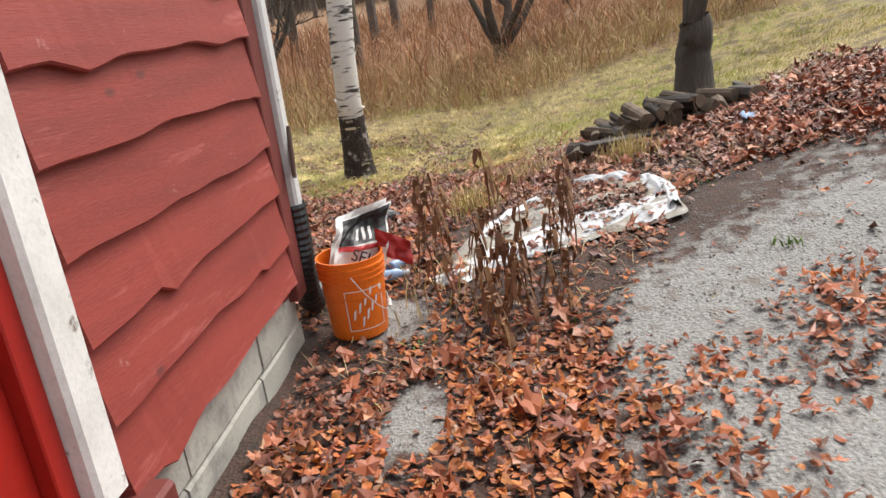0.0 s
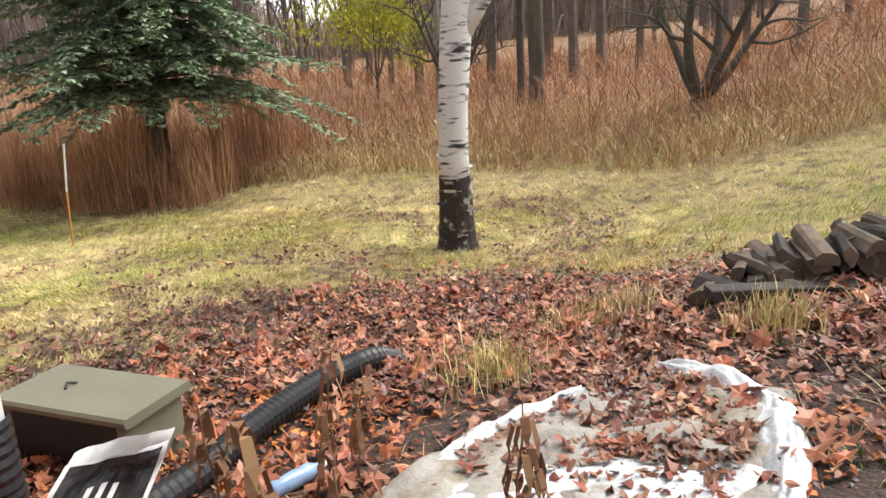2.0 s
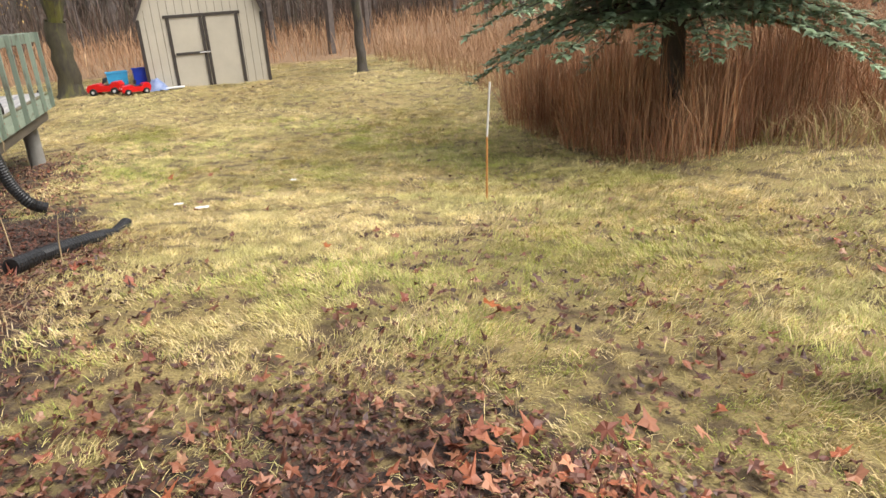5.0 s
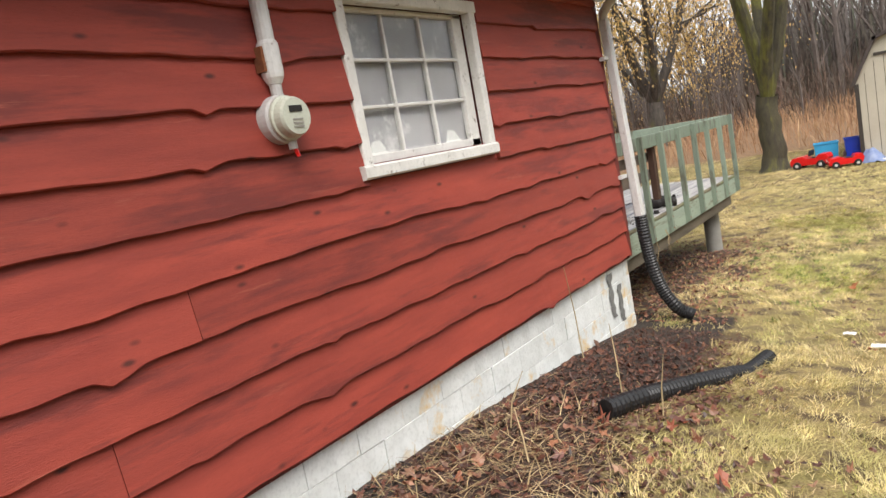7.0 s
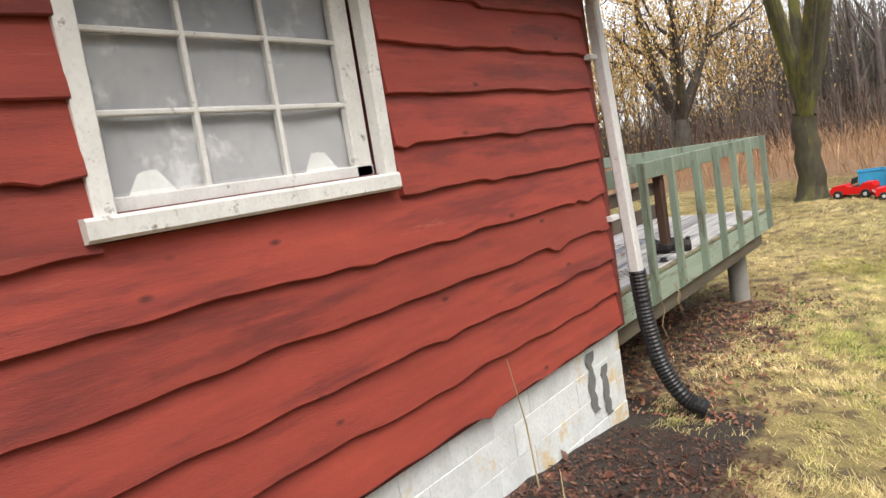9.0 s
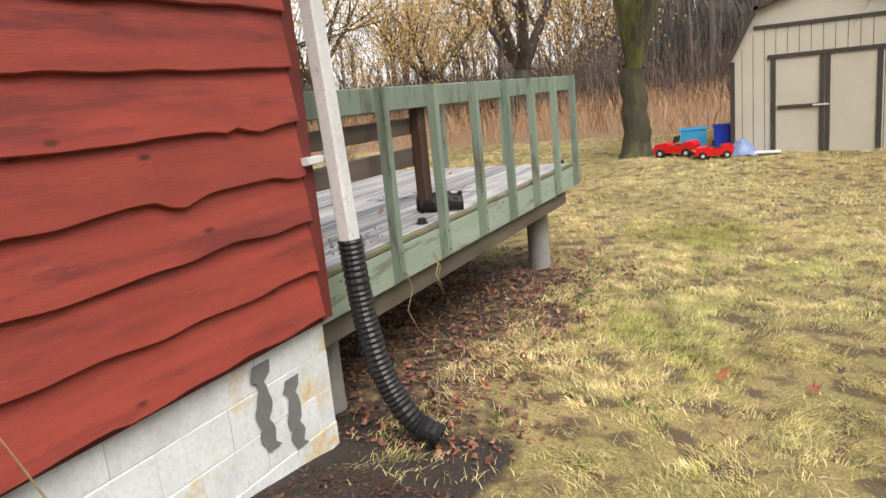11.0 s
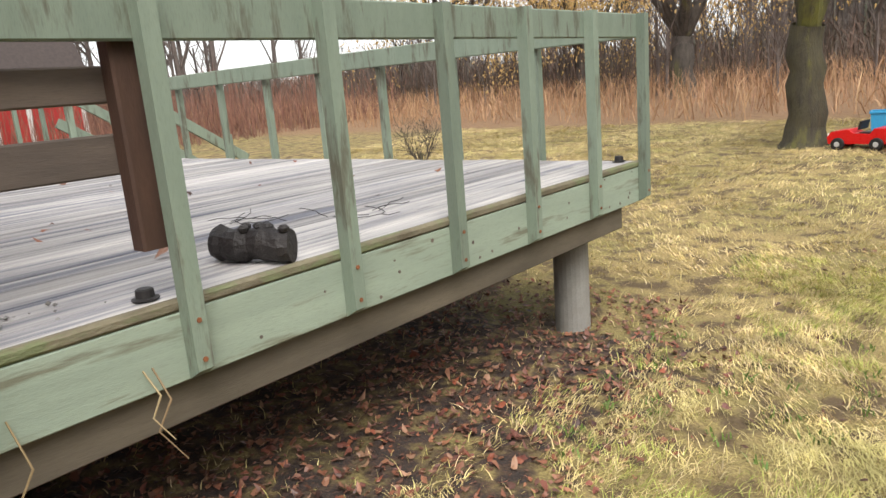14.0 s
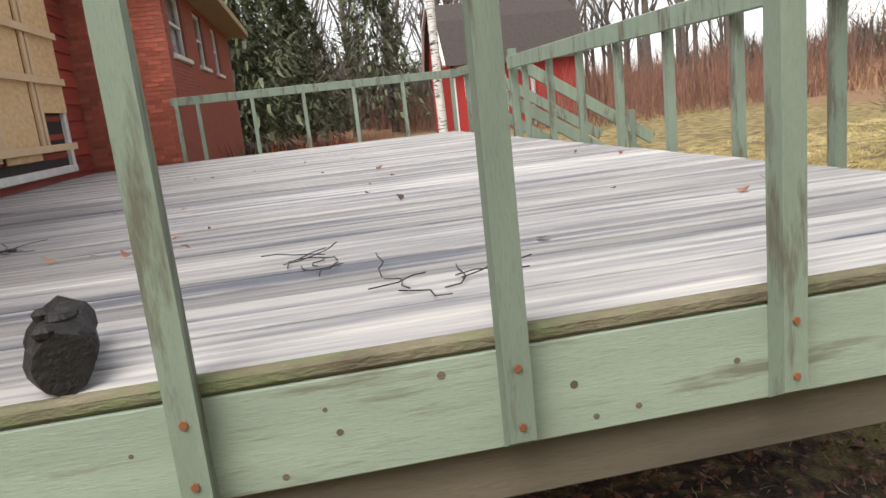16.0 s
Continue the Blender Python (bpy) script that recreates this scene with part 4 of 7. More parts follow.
for i, (a, b) in enumerate(wo):
    w2 = thing(f"window_{i + 2}", "white sash window with a stone sill in brick", "window", kind="structure")
    g = Geo()
    g.box(a - 0.1, b + 0.1, BY - 0.12, BY + 0.06, 2.24, 2.32, ch=0.01)
    part("sill", g, WHITE, w2)
    for p, q, c, d in ((a, a + 0.07, 2.32, 3.4), (b - 0.07, b, 2.32, 3.4), (a + 0.07, b - 0.07, 3.33, 3.4), (a + 0.07, b - 0.07, 2.32, 2.38), (a + 0.07, b - 0.07, 2.84, 2.89)):
        g = Geo()
        g.box(p, q, BY - 0.12, BY - 0.06, c, d, ch=0.005)
        part("frame", g, WHITE, w2)
    g = Geo()
    g.box(a + 0.07, b - 0.07, BY - 0.10, BY - 0.095, 2.38, 3.33)
    part("pane", g, glass, w2)
    g = Geo()
    g.box(a + 0.02, b - 0.02, BY - 0.19, BY - 0.15, 2.33, 3.38)
    part("blind", g, CURT, w2)
g = Geo()
g.box(-20.4, BX + 0.4, -3, BY + 0.55, 3.5, 3.66, ch=0.01)
solid("trim", g, mat("eave_tan", (0.42, 0.33, 0.2), (0.36, 0.28, 0.17), 4, 50, 0.8, 0.1), "tan boxed eave of the brick wing", "trim", "structure")
# the boarded patio door
bd = thing("door_2", "patio door boarded up with strand board and fresh studs", "door", kind="structure")
Y0 = -0.95 + 0.05
# black sheet on the uncut wall, drawn for the shade behind the boards
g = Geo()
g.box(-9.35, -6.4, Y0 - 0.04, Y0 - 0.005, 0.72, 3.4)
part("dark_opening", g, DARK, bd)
g = Geo()
g.box(-9.42, -6.3, Y0 - 0.03, Y0 + 0.06, 0.70, 0.80, ch=0.01)
part("sill", g, WHITE, bd)
for a, b in ((-9.42, -9.30), (-6.42, -6.3)):
    g = Geo()
    g.box(a, b, Y0 - 0.03, Y0 + 0.05, 0.80, 3.4, ch=0.008)
    part("casing", g, WHITE, bd)
for a, b, c, d in ((-9.38, -8.45, 1.5, 3.45), (-8.15, -7.1, 0.92, 3.3), (-7.0, -6.45, 0.95, 3.3)):
    g = Geo()
    g.box(a, b, Y0 + 0.06, Y0 + 0.075, c, d)
    part("strand_board", g, OSB, bd, "bare strand board sheet")
for x in (-8.35, -8.2, -7.05, -6.95):
    g = Geo()
    g.box(x - 0.045, x + 0.045, Y0 + 0.08, Y0 + 0.115, 1.0, 3.4, ch=0.004)
    part("stud", g, STUD, bd, "new pale stud")
for z in (1.05, 1.9, 2.5):
    g = Geo()
    g.box(-9.3, -6.4, Y0 + 0.118, Y0 + 0.15, z - 0.045, z + 0.045, ch=0.004)
    part("stud", g, STUD, bd)

# ---- shed ----
shed = thing("garden_shed", "tan gambrel garden shed with dark brown trim and double doors", "shed")
SX0, SX1, SY, SB, SE = 0.93, 4.22, 13.0, -0.36, 1.55
prof = [(SX0, SB), (SX1, SB), (SX1, SE), (3.82, 2.50), (2.6, 2.90), (1.42, 2.50), (SX0, SE)]
g = Geo()
k = len(prof)
g.add([(x, SY, z) for x, z in prof] + [(x, SY + 3.6, z) for x, z in prof],
      [tuple(range(k))[::-1] and tuple(range(k)), tuple(range(k, 2 * k))[::-1]] + [((i + 1) % k, i, k + i, k + (i + 1) % k) for i in range(k)])
part("body", g, SHEDW, shed)
for i in range(1, 16):
    x = SX0 + i * 0.205
    if x < SX1:
        g = Geo()
        top = np.interp(x, [SX0, 1.42, 3.82, SX1], [SE, 2.15, 2.15, SE])
        lows = 1.6 if 1.7 < x < 3.5 else SB + 0.06
        g.box(x - 0.005, x + 0.005, SY - 0.003, SY + 0.002, lows, top - 0.02)
        part("groove", g, SHEDT, shed)
for i in range(2, 7):
    a, b = prof[i], prof[(i + 1) % k]
    if i == 6:
        continue
    d = Vector((b[0] - a[0], 0, b[1] - a[1]))
    nrm = Vector((d.z, 0, -d.x)).normalized()
    nrm = nrm if nrm.z > 0 else -nrm
    g = Geo()
    q = []
    for yy in (SY - 0.14, SY + 3.72):
        for p, o in ((a, 0.0), (b, 0.0), (b, 0.07), (a, 0.07)):
            ext = d.normalized() * (0.06 if p is b else -0.06)
            q.append((p[0] + nrm.x * o + ext.x, yy, p[1] + nrm.z * o + ext.z))
    g.add(q, [(0, 1, 2, 3), (7, 6, 5, 4), (0, 4, 5, 1), (1, 5, 6, 2), (2, 6, 7, 3), (3, 7, 4, 0)])
    part("roof_panel", g, ROOF, shed)


def shed_trim(a, b, c, d, name="trim", o=0.03):
    s = Geo()
    s.box(a, b, SY - o, SY + 0.005, c, d, ch=0.004)
    part(name, s, SHEDT, shed)


shed_trim(SX0 - 0.02, SX0 + 0.07, SB, SE, "corner_trim")
shed_trim(SX1 - 0.07, SX1 + 0.02, SB, SE, "corner_trim")
shed_trim(1.35, 3.9, 2.13, 2.20, "gable_band")
shed_trim(1.60, 3.62, 1.54, 1.62, "door_head")
shed_trim(1.66, 1.75, SB + 0.06, 1.54, "door_jamb")
shed_trim(3.47, 3.56, SB + 0.06, 1.54, "door_jamb")
shed_trim(2.52, 2.60, SB + 0.06, 1.53, "door_stile", 0.035)
shed_trim(2.62, 2.70, SB + 0.06, 1.53, "door_stile", 0.035)
shed_trim(1.78, 2.52, 0.56, 0.63, "door_rail", 0.033)
g = Geo()
g.box(2.40, 2.68, SY - 0.06, SY - 0.036, 0.575, 0.615, ch=0.006)
part("hasp", g, METERM, shed, "steel hasp")
g = Geo()
g.box(SX0, SX1 + 0.25, SY + 0.02, SY + 3.4, -0.52, SB, ch=0.02)
part("skid", g, BEAM, shed)

# ---- growth: stalks, grass, leaves, trees ----
def blades(name, base, h, w, lean, material, label, category, mids=0.55):
    """Many blades, each a bent strip that narrows to a tip. base: points; h, w: heights and widths; lean: sideways reach of the tips."""
    n = len(base)
    a = nr.uniform(0, 2 * np.pi, n)
    side = np.stack([np.cos(a), np.sin(a), np.zeros(n)], -1) * w[:, None] * 0.5
    up = np.stack([np.zeros(n), np.zeros(n), h], -1)
    tip = base + up + np.concatenate([lean, np.zeros((n, 1))], 1)
    mid = base + up * mids * 1.12 + np.concatenate([lean, np.zeros((n, 1))], 1) * mids * 0.6
    v = np.stack([base - side, base + side, mid + side * 0.85, mid - side * 0.85, tip], 1).reshape(-1, 3)
    k = np.arange(n)[:, None] * 5
    me = bpy.data.meshes.new(name)
    me.from_pydata(v.tolist(), [], (k + np.array([[0, 1, 2, 3]])).tolist() + (k + np.array([[3, 2, 4]])).tolist())
    me.materials.append(material)
    return tagged(new(name, me), label, category, "", "stuff")


def scatter(n, x0, x1, y0, y1, keep):
    """Points over a stretch of ground, thinned by keep(x, y, noise)."""
    x, y = nr.uniform(x0, x1, n), nr.uniform(y0, y1, n)
    l = np.sin(1.3 * x + 0.7 * y) * np.sin(0.9 * y - 0.5 * x) * 0.3 + np.sin(3.1 * x - 1.9 * y) * np.sin(2.7 * y + x) * 0.2
    ok = nr.uniform(0, 1, n) < keep(x, y, l)
    x, y = x[ok], y[ok]
    return np.stack([x, y, ground(x, y)], -1)


def grow(g, p, d, length, r0, depth, r, split=(4, 4, 4), curl=0.25, rise=0.1, sides=(9, 6, 4, 3), spread=0.8, tips=None, level=0, start=0.35):
    """A limb with its branches, twigs last."""
    segs = (6, 5, 4, 3)[min(level, 3)]
    pts, rads, dirs = [Vector(p)], [r0], [Vector(d).normalized()]
    dd = Vector(d).normalized()
    for i in range(segs):
        dd = (dd + Vector((r.uniform(-1, 1), r.uniform(-1, 1), r.uniform(-1, 1))) * curl * (0.4 if level == 0 else 1) + Vector((0, 0, rise))).normalized()
        pts.append(pts[-1] + dd * length / segs)
        rads.append(max(r0 * (1 - 0.75 * (i + 1) / segs), 0.003))
        dirs.append(dd)
    g.tube(pts, rads, sides[min(level, 3)], caps=False)
    if tips is not None and depth == 0:
        tips.append((pts[-1], dd))
        tips.append((pts[-2], dd))
    if depth > 0:
        for k in range(split[min(level, len(split) - 1)]):
            t = r.uniform(start, 1.0) * segs
            i = min(int(t), segs - 1)
            q = pts[i].lerp(pts[i + 1], t - i)
            ax = dirs[i]
            o = ax.orthogonal().normalized()
            o.rotate(Matrix.Rotation(r.uniform(0, 2 * math.pi), 3, ax))
            nd = (ax * (1 - spread * 0.6) + o * spread).normalized()
            grow(g, q, nd, length * r.uniform(0.45, 0.7), rads[i] * r.uniform(0.4, 0.6), depth - 1, r, split, curl, rise, sides, spread, tips, level + 1, 0.25)
    return pts


def flare(g, x, y, z, r0, n=12):
    """The foot of a trunk, widening into the ground."""
    g.tube([(x, y, z - 0.15), (x, y, z), (x, y, z + 0.12), (x, y, z + 0.35)], [r0 * 1.7, r0 * 1.4, r0 * 1.12, r0], n, caps=False)


# birch by the drive
bx, by = 5.34, -6.46
bz = gz(bx, by)
birch = thing("birch_tree", "white-barked birch with a dark rough foot on the lawn", "tree", "birches")
BIRCH = bpy.data.materials.new("birch_bark")
BIRCH.use_nodes = True
bn, bl = BIRCH.node_tree.nodes, BIRCH.node_tree.links
bb = bn["Principled BSDF"]
bc = bn.new("ShaderNodeTexCoord")
bmap = bn.new("ShaderNodeMapping")
bmap.inputs["Scale"].default_value = (3.0, 3.0, 16.0)
bl.new(bc.outputs["Object"], bmap.inputs[0])
bt = bn.new("ShaderNodeTexNoise")
bt.inputs["Scale"].default_value, bt.inputs["Detail"].default_value = 1.6, 6.0
bl.new(bmap.outputs[0], bt.inputs["Vector"])
br = bn.new("ShaderNodeValToRGB")
br.color_ramp.elements[0].position, br.color_ramp.elements[0].color = 0.36, (0.03, 0.025, 0.022, 1)
br.color_ramp.elements[1].position, br.color_ramp.elements[1].color = 0.47, (0.62, 0.60, 0.57, 1)
bl.new(bt.outputs[0], br.inputs[0])
bl.new(br.outputs[0], bb.inputs["Base Color"])
bb.inputs["Roughness"].default_value = 0.7
bbp = bn.new("ShaderNodeBump")
bbp.inputs["Strength"].default_value, bbp.inputs["Distance"].default_value = 0.6, 0.01
bl.new(bt.outputs[0], bbp.inputs["Height"])
bl.new(bbp.outputs[0], bb.inputs["Normal"])
FOOT = mat("black_birch_foot", (0.05, 0.035, 0.03), (0.025, 0.02, 0.018), 12, 50, 0.9, 1.0, c3=(0.42, 0.38, 0.35), amount3=0.22, scale3=7, dist=0.02)
g = Geo()
g.tube([(bx + 0.02, by, bz + 0.5), (bx, by, bz + 0.9), (bx - 0.01, by - 0.02, bz + 1.4), (bx + 0.02, by - 0.06, bz + 2.0), (bx + 0.06, by - 0.08, bz + 2.6), (bx + 0.05, by - 0.03, bz + 4.5), (bx, by, bz + 8)],
       [0.155, 0.145, 0.138, 0.145, 0.12, 0.09, 0.02], 16)
g.tube([(bx + 0.02, by - 0.07, bz + 1.95), (bx + 0.12, by - 0.30, bz + 2.35), (bx + 0.2, by - 0.45, bz + 2.8), (bx + 0.3, by - 0.7, bz + 4.5), (bx + 0.4, by - 0.9, bz + 7)], [0.09, 0.085, 0.08, 0.05, 0.015], 12)
trunk = part("trunk", g, BIRCH, birch, "white peeling bark", smooth=True)
g = Geo()
prof = [(bx + 0.03, by, bz - 0.1, 0.26), (bx + 0.025, by, bz, 0.22), (bx + 0.02, by, bz + 0.12, 0.185), (bx + 0.02, by, bz + 0.35, 0.168), (bx + 0.02, by, bz + 0.62, 0.157), (bx, by, bz + 0.75, 0.149)]
g.tube([p[:3] for p in prof], [p[3] for p in prof], 16, caps=False)
foot = part("foot", g, FOOT, birch, "black furrowed foot")
g = Geo()
rr = random.Random(3)
for k in range(26):
    g = Geo()
    a, z = rr.uniform(0, 6.28), rr.uniform(0.1, 1.6)
    rad = 0.16 if z < 0.7 else 0.147
    c = Vector((bx + 0.01 + rad * math.cos(a), by + rad * math.sin(a), bz + z))
    t = Vector((-math.sin(a), math.cos(a), 0))
    o = Vector((math.cos(a), math.sin(a), 0))
    w, h = rr.uniform(0.03, 0.07), rr.uniform(0.015, 0.05)
    g.add([tuple(c - t * w), tuple(c + t * w), tuple(c + t * w * 0.9 + o * 0.02 + Vector((0, 0, h))), tuple(c - t * w * 0.8 + o * 0.03 + Vector((0, 0, h)))], [(0, 1, 2, 3)])
    part("bark_flake", g, BIRCH, birch)
g = Geo()
for k in range(9):
    grow(g, (bx + 0.05, by, bz + rr.uniform(3, 6.5)), (rr.uniform(-1, 1), rr.uniform(-1, 1), 0.6), 2.0, 0.03, 2, rr, (4, 4))
part("branches", g, TWIG, birch)


def tree(name, x, y, h, r0, seed, label, limbs=6, fork=0.35, bark=BARK, depth=3, lean=(0, 0), spread=0.75, rise=0.1, stems=None, length=0.55, group="", leaves=None, nleaf=0, droop=0.0, curl=0.25, category="tree"):
    r = random.Random(seed)
    z = gz(x, y)
    t = thing(name, label, category, group)
    g = Geo()
    flare(g, x, y, z, r0)
    tips = []
    top = Vector((x + lean[0], y + lean[1], z + h * fork))
    n = 7
    pts = [Vector((x, y, z + 0.3)).lerp(top, i / n) + Vector((r.uniform(-1, 1), r.uniform(-1, 1), 0)) * r0 * 0.18 * (0 < i < n) for i in range(n + 1)]
    g.tube(pts, [r0 * (1 - 0.15 * i / n) for i in range(n + 1)], 12, caps=False)
    part("trunk", g, bark, t, smooth=True)
    g = Geo()
    for k in range(limbs):
        a = 2 * math.pi * (k + r.uniform(-0.3, 0.3)) / limbs
        sp = spread * r.uniform(0.5, 1.2)
        q = pts[-1] if k < (stems or limbs) else pts[r.randint(4, 7)]
        grow(g, q - Vector((0, 0, 0.05)), (math.cos(a) * sp, math.sin(a) * sp, 1.0), h * length * r.uniform(0.7, 1.1), r0 * r.uniform(0.45, 0.65), depth, r, (5, 5, 4), curl, rise, tips=tips, spread=0.75)
    part("crown", g, bark, t, "bare limbs and twigs")
    if leaves is not None:
        base = []
        for p, d in tips:
            for _ in range(nleaf):
                base.append((p.x + r.gauss(0, 0.35), p.y + r.gauss(0, 0.35), p.z - r.uniform(0, droop)))
        base = np.array(base)
        m = len(base)
        a = nr.uniform(0, 2 * np.pi, m)
        s = nr.uniform(0.03, 0.07, m)[:, None] * (1.0 if y < 20 else 1.1)
        u = np.stack([np.cos(a), np.sin(a), nr.uniform(-0.5, 0.5, m)], -1) * s
        w = np.stack([-np.sin(a) * 0.3, np.cos(a) * 0.3, nr.uniform(-1.6, -0.4, m)], -1) * s
        v = np.stack([base - u * 0.6, base + w * 1.2, base + u * 0.6, base - w * 0.6], 1).reshape(-1, 3)
        me = bpy.data.meshes.new("leaves")
        me.from_pydata(v.tolist(), [], (np.arange(m)[:, None] * 4 + np.arange(4)).tolist())
        me.materials.append(leaves)
        part("leaves", me, leaves, t, "last yellow leaves")
    return t


tree("maple_tree", 4.5, -10.15, 8, 0.175, 21, "dark grey tree forking low behind the log pile", limbs=2, fork=0.1, spread=0.35, depth=3, length=0.6)
tree("apple_tree", 13.6, -8.15, 5.5, 0.2, 5, "bare crooked old apple tree at the lawn's edge", limbs=5, fork=0.06, spread=0.9, length=0.62, curl=0.45, depth=3)
tree("bare_tree", 15.6, -4.4, 12, 0.19, 6, "tall dark bare tree in the brush", limbs=3, fork=0.5, spread=0.4)
tree("bare_tree", 17.0, -3.6, 9, 0.1, 61, "slender dark bare tree in the brush", limbs=3, fork=0.5, spread=0.4)
tree("apple_tree", 17.2, -1.6, 5, 0.16, 7, "bare crooked tree leaning over the brush", limbs=4, fork=0.1, spread=1.0, curl=0.4)
tree("aspen_tree", 18.0, -0.9, 9, 0.09, 8, "pale slender bare tree", limbs=3, fork=0.55, spread=0.4, bark=mat("pale_bark", (0.30, 0.27, 0.23), (0.2, 0.18, 0.15), 6, 40, 0.9, 0.5))
tree("bare_tree", 10.8, -12.6, 9, 0.16, 9, "dark bare tree on the rise", limbs=4, fork=0.2, spread=0.6)
tree("yellow_sapling", 19.0, 1.6, 4.6, 0.05, 10, "young tree with bright yellow-green leaves", limbs=5, fork=0.2, spread=0.5, depth=2, leaves=LIME, nleaf=26, droop=0.5)
tree("lawn_tree", -1.06, 13.3, 13, 0.30, 11, "large mossy tree with many upright limbs on the lawn", limbs=6, fork=0.15, spread=0.38, bark=MOSSB, length=0.62, depth=3)
tree("thorn_tree", 6.93, 13.1, 5.2, 0.14, 12, "small dark tree with a dense bare crown", limbs=9, fork=0.42, spread=1.5, rise=0.0, depth=3, length=0.5)
tree("willow_tree", -8.5, 27, 11, 0.45, 13, "old willow with thin yellow foliage", limbs=6, fork=0.2, spread=0.9, leaves=WILLOW, nleaf=16, droop=3.2, length=0.6)
tree("willow_tree", -22, 30, 11, 0.4, 14, "old willow with thin yellow foliage", limbs=6, fork=0.25, spread=1.0, leaves=WILLOW, nleaf=16, droop=3.2, length=0.6)
tree("willow_tree", -16, 33, 9, 0.35, 15, "old willow with thin yellow foliage", limbs=5, fork=0.25, spread=1.0, leaves=WILLOW, nleaf=13, droop=3.2, length=0.6)
for i, (x, y) in enumerate(((-18.5, 6.0), (-19.5, 7.3))):
    tree("birch_tree", x, y, 13, 0.13, 30 + i, "tall white birch beyond the deck", limbs=4, fork=0.5, spread=0.4, bark=BIRCH, group="birches")
tree("bush", -7.0, 10.4, 1.5, 0.03, 40, "small bare reddish bush on the lawn", limbs=7, fork=0.05, spread=0.9, depth=2, category="bush")

# spruce in the brush
CX, CY = 9.1, 0.9
cz = gz(CX, CY)
spruce = thing("spruce_tree", "spreading green spruce standing in brown brush", "tree")
g = Geo()
g.tube([(CX, CY, cz - 0.1), (CX, CY, cz + 2), (CX + 0.05, CY, cz + 5), (CX, CY, cz + 9)], [0.2, 0.16, 0.11, 0.02], 10)
part("trunk", g, BARK, spruce)
rr = random.Random(17)
g = Geo()
tw, td = [], []
for k in range(230):
    z = 1.75 + 6.1 * (k / 230) ** 1.2 + rr.uniform(-0.15, 0.15)
    a = k * 2.399 + rr.uniform(-0.2, 0.2)
    ln_ = (4.2 - 0.45 * z) * rr.uniform(0.5, 1.15)
    d = Vector((math.cos(a), math.sin(a), 0))
    sag = rr.uniform(0.2, 1.1)
    pts = []
    for i in range(7):
        t = i / 6
        pts.append(Vector((CX, CY, cz + z)) + d * ln_ * t + Vector((0, 0, 0.2 * math.sin(t * 2.4) - sag * t * t)))
    g.tube(pts, [0.03 * (1 - 0.85 * i / 6) for i in range(7)], 4, caps=False)
    s = Vector((-d.y, d.x, 0))
    for i in range(40):
        t = 0.22 + 0.78 * (i / 40)
        q = pts[min(int(t * 6), 5)].lerp(pts[min(int(t * 6), 5) + 1], t * 6 - int(t * 6) if t < 1 else 1)
        dr = (s * (1 if i % 2 else -1) * rr.uniform(0.5, 1.0) + d * rr.uniform(0.4, 0.9) + Vector((0, 0, rr.uniform(-0.35, 0.1)))).normalized()
        L2 = (0.55 * (1 - t) + 0.16) * rr.uniform(0.6, 1.1)
        for j in range(3):
            tw.append(q + dr * L2 * j / 3)
            td.append((dr + Vector((rr.uniform(-0.3, 0.3), rr.uniform(-0.3, 0.3), rr.uniform(-0.3, 0.1)))) * (L2 / 2.2))
part("bough_frame", g, BARK, spruce)
tw, td = np.array([tuple(v) for v in tw]), np.array([tuple(v) for v in td])
m = len(tw)
vv, ff = [], []
for rep in range(6):
    a = nr.uniform(0, 2 * np.pi, m)
    base = tw + td * nr.uniform(0, 0.9, m)[:, None]
    out = np.stack([np.cos(a), np.sin(a), nr.uniform(-0.8, 0.5, m)], -1) * 0.07 + td * 0.42
    wd = np.cross(out, np.array([0, 0, 1.0])) * 0.36
    vv.append(np.stack([base - wd, base + wd, base + out], 1).reshape(-1, 3))
vv = np.concatenate(vv)
me = bpy.data.meshes.new("needles")
me.from_pydata(vv.tolist(), [], np.arange(len(vv)).reshape(-1, 3).tolist())
me.materials.append(NEEDLE)
part("needles", me, NEEDLE, spruce, "blue-green needles")


# brown brush, fields, far woods
def lean_of(n, k):
    a = nr.uniform(0, 2 * np.pi, n)
    r = nr.uniform(0, k, n)
    return np.stack([np.cos(a) * r, np.sin(a) * r], -1)


def clump(x, y, l):
    e = 7.55 + 0.05 * (y - 2) ** 2 + 0.5 * l
    return (x > e) & (y < 6.2 + l) & (y > -1.0 + 0.2 * l) & (x < 13)


p = scatter(17000, 7, 12.5, -1.5, 6.8, clump)
blades("brush", p, nr.uniform(0.2, 1.0, len(p)) ** 1.2 * 2.0 * (0.8 + 0.45 * np.sin(p[:, 1] * 2.1) * np.sin(p[:, 0] * 1.7 + 1) + 0.25 * np.sin(p[:, 1] * 5.3 + p[:, 0] * 3)), nr.uniform(0.004, 0.012, len(p)), lean_of(len(p), 0.75), REED, "dense brown brush of dry weed stalks", "brush")
p = scatter(46000, 9, 34, -22, 16, lambda x, y, l: ((x > 10.2 + 1.2 * l + 0.22 * np.abs(y + 4)) & ~((y > -1) & (y < 7) & (x < 11))) * np.clip(1.3 - x / 40, 0.1, 1))
blades("brush", p, nr.uniform(0.25, 1.0, len(p)) ** 1.2 * 1.4 * (0.75 + 0.55 * np.sin(p[:, 0] * 1.3) * np.sin(p[:, 1] * 1.1 + 2)), nr.uniform(0.005, 0.013, len(p)) * (1 + p[:, 0] / 25), lean_of(len(p), 2.0), REED, "tangled reddish-brown brush beyond the lawn", "brush")
